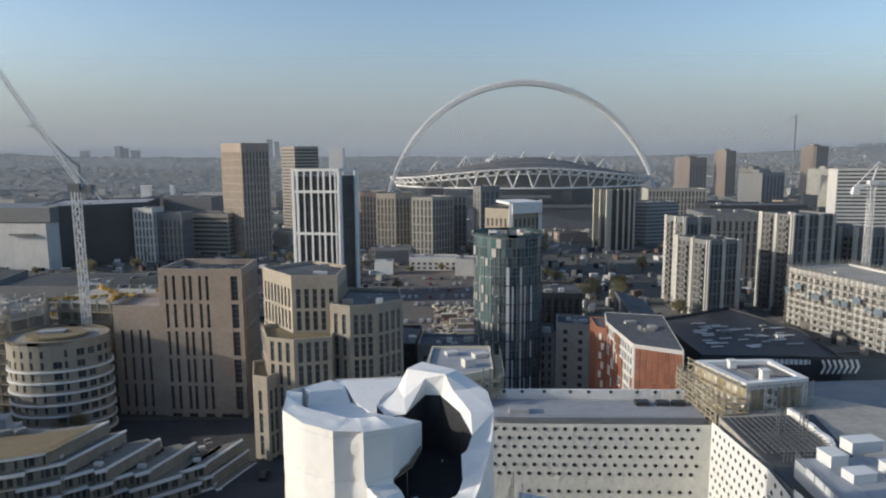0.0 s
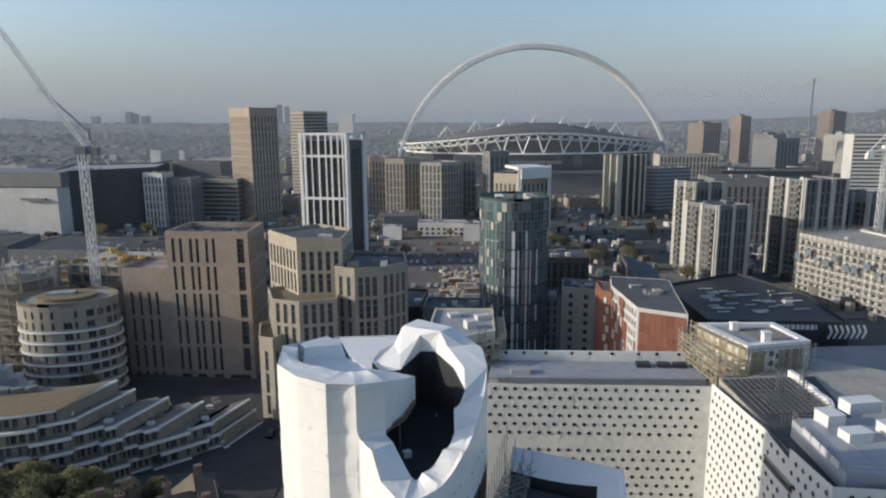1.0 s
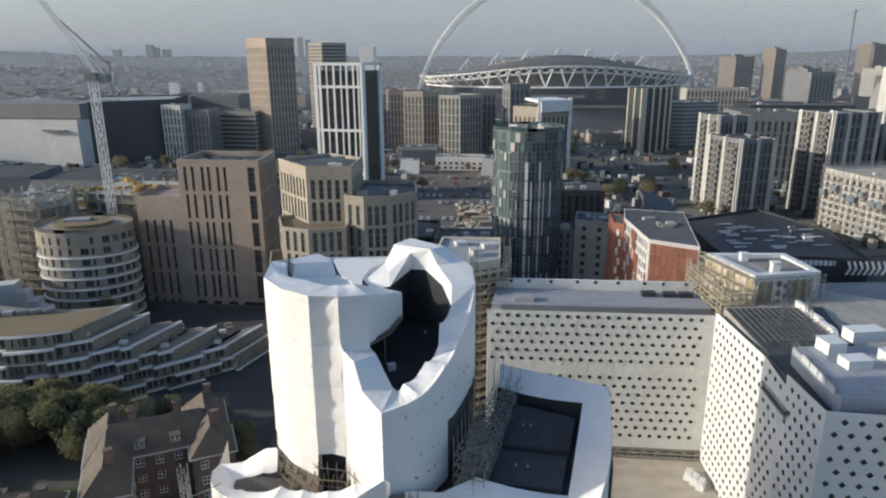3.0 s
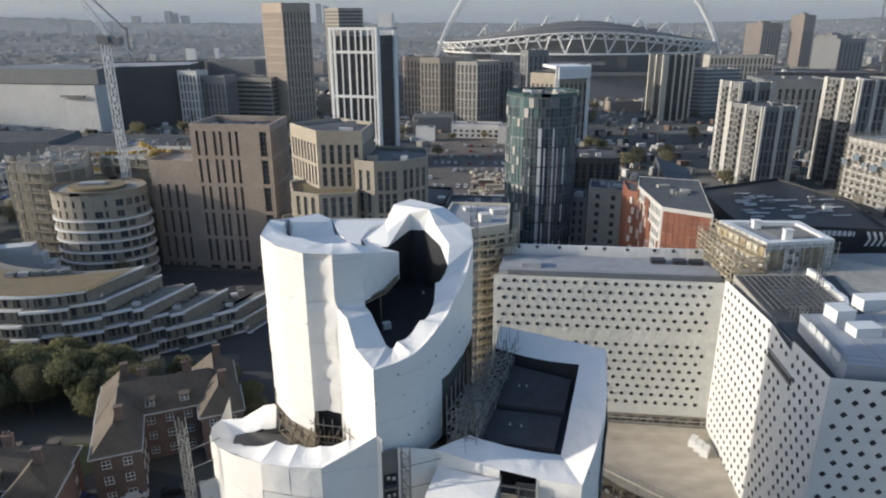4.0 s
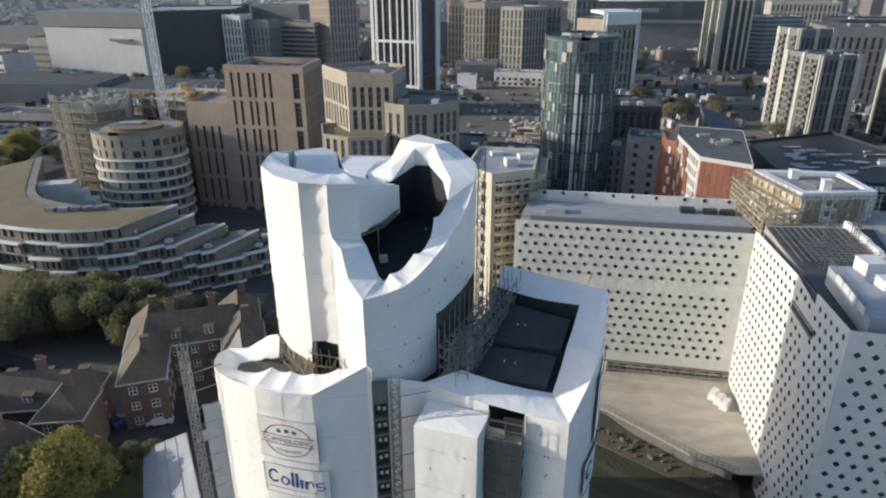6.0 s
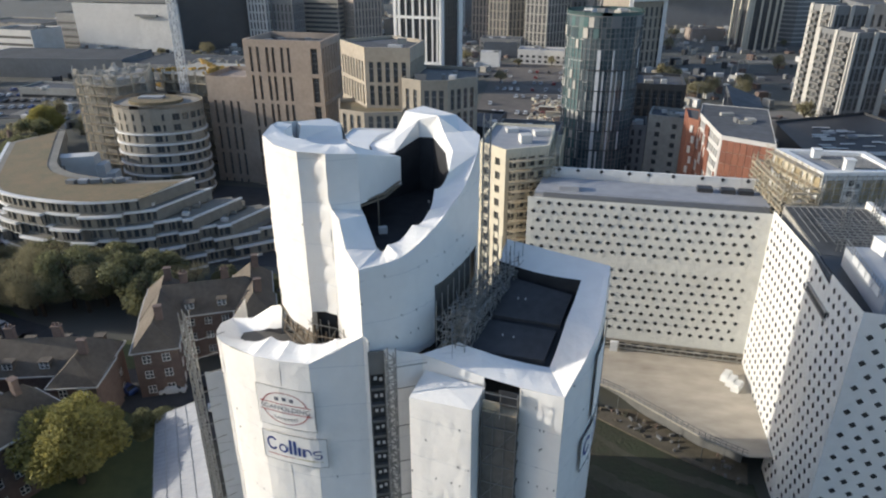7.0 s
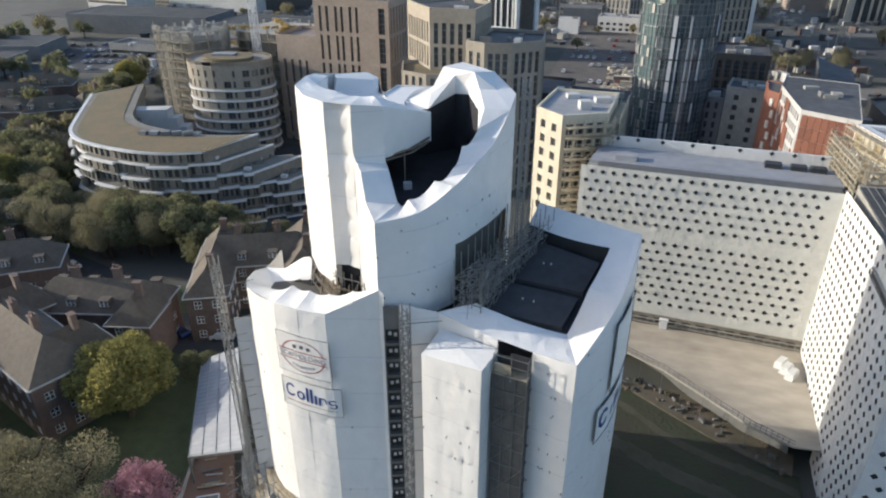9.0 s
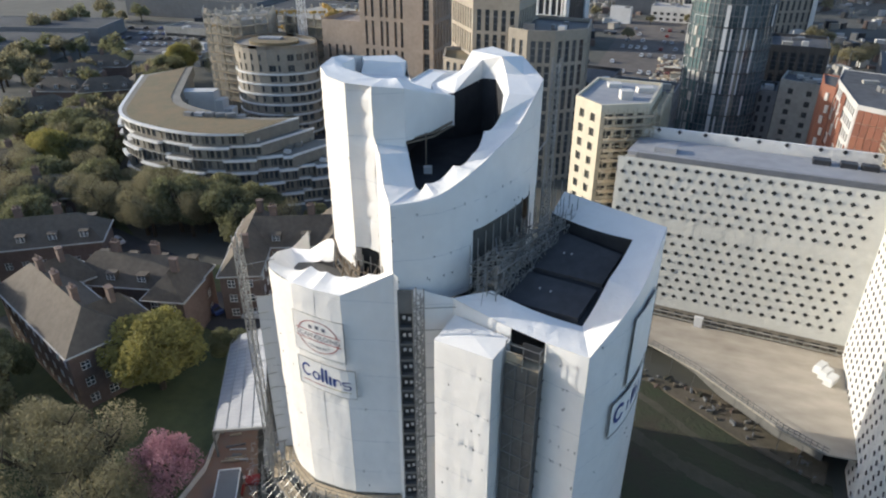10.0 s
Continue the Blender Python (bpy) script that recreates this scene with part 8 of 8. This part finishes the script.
NAMES = ("white", "silver", "black", "blue", "red")


def car(x, y, turn, col, z=0.2, wheels=True, group="parked cars"):
    e = thing("car", NAMES[col] + " hatchback car parked on asphalt", "car", group, at=(x, y, z), turn=turn)
    for nm, me in (("body", BODIES[col]), ("glazing", GLAZE)):
        o = new(nm, me)
        o.parent = e
    for dx, dy in ((-1.3, -0.78), (1.25, -0.78), (1.25, 0.78), (-1.3, 0.78)) if wheels else ():
        o = new("wheel", WHEEL)
        o.parent = e
        o.matrix_local = Matrix.Translation((dx, dy, 0))
    return e


for x, y, a, c in ((-50, 84.5, 20, 0), (-58, 83.4, 160, 3), (-66, 86, 160, 2), (-72, 88.5, 160, 3), (-80, 93, 160, 1), (-44, 86, 20, 2), (-40, 82, 30, 0), (-86, 95, 160, 2), (-95, 98, 165, 0), (-43, 150, 90, 2), (-42, 165, 90, 1)):
    car(x, y, a, c)
cp = random.Random(31)
for row in range(9):
    for k in range(12):
        if cp.random() < 0.5:
            car(-22 + 3.6 * k + cp.uniform(-0.3, 0.3), 262 + 18 * row + cp.uniform(-0.5, 0.5), 90 + cp.uniform(-4, 4), cp.choice((0, 0, 1, 1, 2, 4)), 0.25, False, "car park cars")
for k in range(6):
    e = thing("site_cabin", "pale flat-roofed site cabin in the car park", "cabin", "site cabins", at=(cp.uniform(4, 18), 262 + 10 * k + cp.uniform(-3, 3), 0.2), turn=cp.choice((0, 90, 4)))
    Geo().box((0, 0, 1.4), (7, 2.6, 2.8)).out("body", cp.choice((CREAM, BRICK, CREAM, BROWN)), e)
    Geo().box((0, 0, 2.9), (7.3, 2.9, 0.2)).out("roof", cp.choice((ROOFPALE, CREAM, BOARD)), e)
piles = {m.name: (m, Geo()) for m in (BRICK, BOARD, CREAM, CONC)}
for k in range(520):
    m, g = piles[cp.choice(list(piles))]
    s = (cp.uniform(0.6, 2.6), cp.uniform(0.5, 1.6), cp.uniform(0.3, 1.3))
    g.box((cp.uniform(-2, 24), cp.uniform(252, 330), 0.2 + s[2] / 2), s, cp.uniform(0, 180))
for m, g in piles.values():
    tagged(g.out("building_materials", m), "scattered pallets and heaps of building materials", "materials", kind="stuff")
for row in range(5):
    for k in range(13):
        if cp.random() < 0.7:
            car(-254 + 4.2 * k - 9 * row + cp.uniform(-0.3, 0.3), 254 + 1.2 * k + 13 * row, 106 + cp.uniform(-3, 3), cp.choice((0, 1, 1, 2, 3)), 0.2, False, "car park cars")
for lp, z in (([(-330, 205), (-262, 228), (-274, 262), (-342, 240)], 6.5), ([(-346, 250), (-276, 270), (-288, 300), (-358, 282)], 7), ([(-330, 345), (-236, 352), (-242, 392), (-336, 386)], 11), ([(-236, 352), (-150, 344), (-146, 384), (-232, 392)], 9)):
    building("warehouse", "long low warehouse with a grey sheet roof", lp, 0, z, GREY, SHEETROOF, None, group="warehouses", parapet=0.3, kit=False)
building("low_block", "long pale low hall at the end of the car park", [(-18, 440), (14, 436), (15, 452), (-17, 456)], 0, 9, OFFWHITE, ROOFPALE, (4, 2, 3, 1, 1.6), DARKPANE)
building("low_block", "pale store building by the car park", [(12, 418), (26, 416), (27, 432), (13, 434)], 0, 11, OFFWHITE, ROOFPALE, None)
building("low_block", "white canopy kiosk in the car park", [(-40, 425), (-28, 424), (-28, 432), (-40, 433)], 0, 9, WHITE, ROOFPALE, None)
for k in range(10):
    e = thing("street_lamp", "thin grey street lamp post", "lamp post", "street lamps", at=(60 + 7 * k, 300 + 16 * k, 0))
    Geo().bar((0, 0, 0), (0, 0, 9), 0.12).bar((0, 0, 9), (1.6, 0, 9.2), 0.08).box((1.7, 0, 9.15), (0.7, 0.25, 0.15)).out("post", STEEL, e)

# ---- low town between the towers, and the far suburbs ----
town = random.Random(55)
def clear(x, y, r):
    return all(math.hypot(x - a, y - b) > r + c for a, b, c in ((-62, 355, 24), (-150, 532, 26), (-140, 705, 24), (103, 800, 170), (0, 350, 95), (145, 540, 26), (122, 310, 28), (170, 320, 34), (175, 270, 45), (115, 245, 46), (185, 570, 36), (-270, 500, 90), (-30, 530, 40), (50, 430, 30), (22, 213, 20), (-215, 575, 60), (165, 415, 44), (38, 510, 24), (-210, 500, 40), (230, 485, 48), (220, 615, 40), (380, 612, 40), (-180, 650, 60)))


made = 0
for k in range(900):
    y = town.uniform(250, 1000)
    x = town.uniform(-0.62 * y - 60, 0.72 * y + 60)
    w, d = town.uniform(12, 40), town.uniform(10, 26)
    if made < 110 and clear(x, y, max(w, d) * 0.6):
        a = radians(town.choice((-12, 0, 8, 15)))
        c, s = math.cos(a), math.sin(a)
        lp = [(x + (u * w * c - v * d * s) / 2, y + (u * w * s + v * d * c) / 2) for u, v in ((-1, -1), (1, -1), (1, 1), (-1, 1))]
        z = town.uniform(6, 17) if y < 600 else town.uniform(8, 26)
        skin, top = town.choice((GREY, TAN2, CONC, CONCD, BROWN)), town.choice((ROOF, ROOF, ROOFPALE))
        made += 1
        if 105 < x < 165 and 440 < y < 530:
            continue
        building("low_block", "low grey commercial block between the towers", lp, 0, z, skin, top, (0, 2.4, 3.4, 1.0, 1.6) if y < 320 else None, DARKPANE, sides=[0], group="low town blocks", kit=y < 500)

clut = {m.name: (m, Geo()) for m in (GREY, OFFWHITE, CONC, DARK, TAN2, BRICK)}
for k in range(2600):
    y = town.uniform(235, 760)
    x = town.uniform(-0.62 * y - 60, 0.72 * y + 60)
    if -32 < x < 28 and 246 < y < 445:
        continue
    g = clut[town.choice(list(clut))][1]
    s = (town.uniform(1.5, 7), town.uniform(1.2, 4), town.uniform(0.8, 4.2))
    g.box((x, y, s[2] / 2), s, town.uniform(0, 180))
for m, g in clut.values():
    tagged(g.out("street_clutter", m), "small vans, kiosks and stores along the streets", "clutter", kind="stuff")
pales = Geo()
for k in range(70):
    y = town.uniform(240, 800)
    x = town.uniform(-0.62 * y - 60, 0.72 * y + 60)
    w, d = town.uniform(20, 70), town.uniform(8, 24)
    pales.box((x, y, 0.05 + 0.004 * k), (w, d, 0.1), town.choice((-12, 0, 8, 15, 90, 98)))
tagged(pales.out("pavement", PAVE), "pale paved yards and pavements between the blocks", "pavement", kind="structure")

roofs, walls_, woods = Geo(), Geo(), Geo()
for k in range(9500):
    y = 900 + 3500 * town.random() ** 1.3
    x = town.uniform(-0.85 * y, 0.85 * y)
    if math.hypot(x - 103, y - 800) < 200:
        continue
    z = ground_height(x, y)
    if town.random() < 0.30:
        s = (town.uniform(7, 18), town.uniform(6, 10), town.uniform(4, 6.5) if town.random() < 0.98 else town.uniform(12, 30))
        (walls_ if town.random() < 0.35 else roofs).box((x, y, z + s[2] / 2 - 1), s, town.uniform(-30, 30))
    else:
        r = town.uniform(6, 16)
        h = r * town.uniform(0.3, 0.5)
        n = 7
        base = [(x + r * town.uniform(0.7, 1.3) * math.cos(math.tau * j / n), y + r * town.uniform(0.7, 1.3) * math.sin(math.tau * j / n), z - 1) for j in range(n)]
        mid = [(x + (b[0] - x) * town.uniform(0.5, 0.9), y + (b[1] - y) * town.uniform(0.5, 0.9), z + h * town.uniform(0.5, 0.8)) for b in base]
        woods.add(base + mid + [(x, y, z + h)], [(j, (j + 1) % n, n + (j + 1) % n, n + j) for j in range(n)] + [(n + j, n + (j + 1) % n, 2 * n) for j in range(n)])
tagged(roofs.out("suburb_houses", SUBURB), "thousands of small houses far off, greyed for haze", "houses", kind="stuff")
tagged(walls_.out("suburb_houses", FARWALL), "scattered pale buildings far off", "houses", kind="stuff")
tagged(woods.out("far_woods", FAR), "woods on the far hills, greyed for haze", "woods", kind="stuff")

# ---- haze over the far town, imitated by thin sheets that scatter the daylight ----
def mist(y, share, low, high):
    """One upright added sheet standing in for haze across the valley, fading upwards."""
    m = bpy.data.materials.new("mist")
    m.use_nodes = True
    n, link = m.node_tree.nodes, m.node_tree.links.new
    n.remove(n["Principled BSDF"])
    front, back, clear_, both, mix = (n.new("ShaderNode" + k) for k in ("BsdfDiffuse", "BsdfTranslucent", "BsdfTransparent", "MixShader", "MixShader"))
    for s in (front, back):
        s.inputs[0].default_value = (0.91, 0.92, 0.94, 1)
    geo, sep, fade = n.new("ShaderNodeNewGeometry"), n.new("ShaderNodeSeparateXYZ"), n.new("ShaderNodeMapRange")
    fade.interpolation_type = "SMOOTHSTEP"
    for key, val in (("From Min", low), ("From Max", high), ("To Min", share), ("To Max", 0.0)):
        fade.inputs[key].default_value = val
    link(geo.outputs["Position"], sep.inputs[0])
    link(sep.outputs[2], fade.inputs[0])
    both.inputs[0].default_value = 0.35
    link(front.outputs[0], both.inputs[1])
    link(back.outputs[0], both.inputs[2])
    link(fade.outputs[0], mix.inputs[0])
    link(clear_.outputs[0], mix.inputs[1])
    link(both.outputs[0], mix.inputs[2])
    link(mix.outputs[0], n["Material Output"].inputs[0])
    w = 1.3 * y + 300
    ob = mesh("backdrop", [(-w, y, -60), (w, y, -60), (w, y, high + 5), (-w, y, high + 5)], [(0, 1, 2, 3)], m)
    return tagged(ob, "thin sheet standing in for haze over the far town", "mist", kind="structure")


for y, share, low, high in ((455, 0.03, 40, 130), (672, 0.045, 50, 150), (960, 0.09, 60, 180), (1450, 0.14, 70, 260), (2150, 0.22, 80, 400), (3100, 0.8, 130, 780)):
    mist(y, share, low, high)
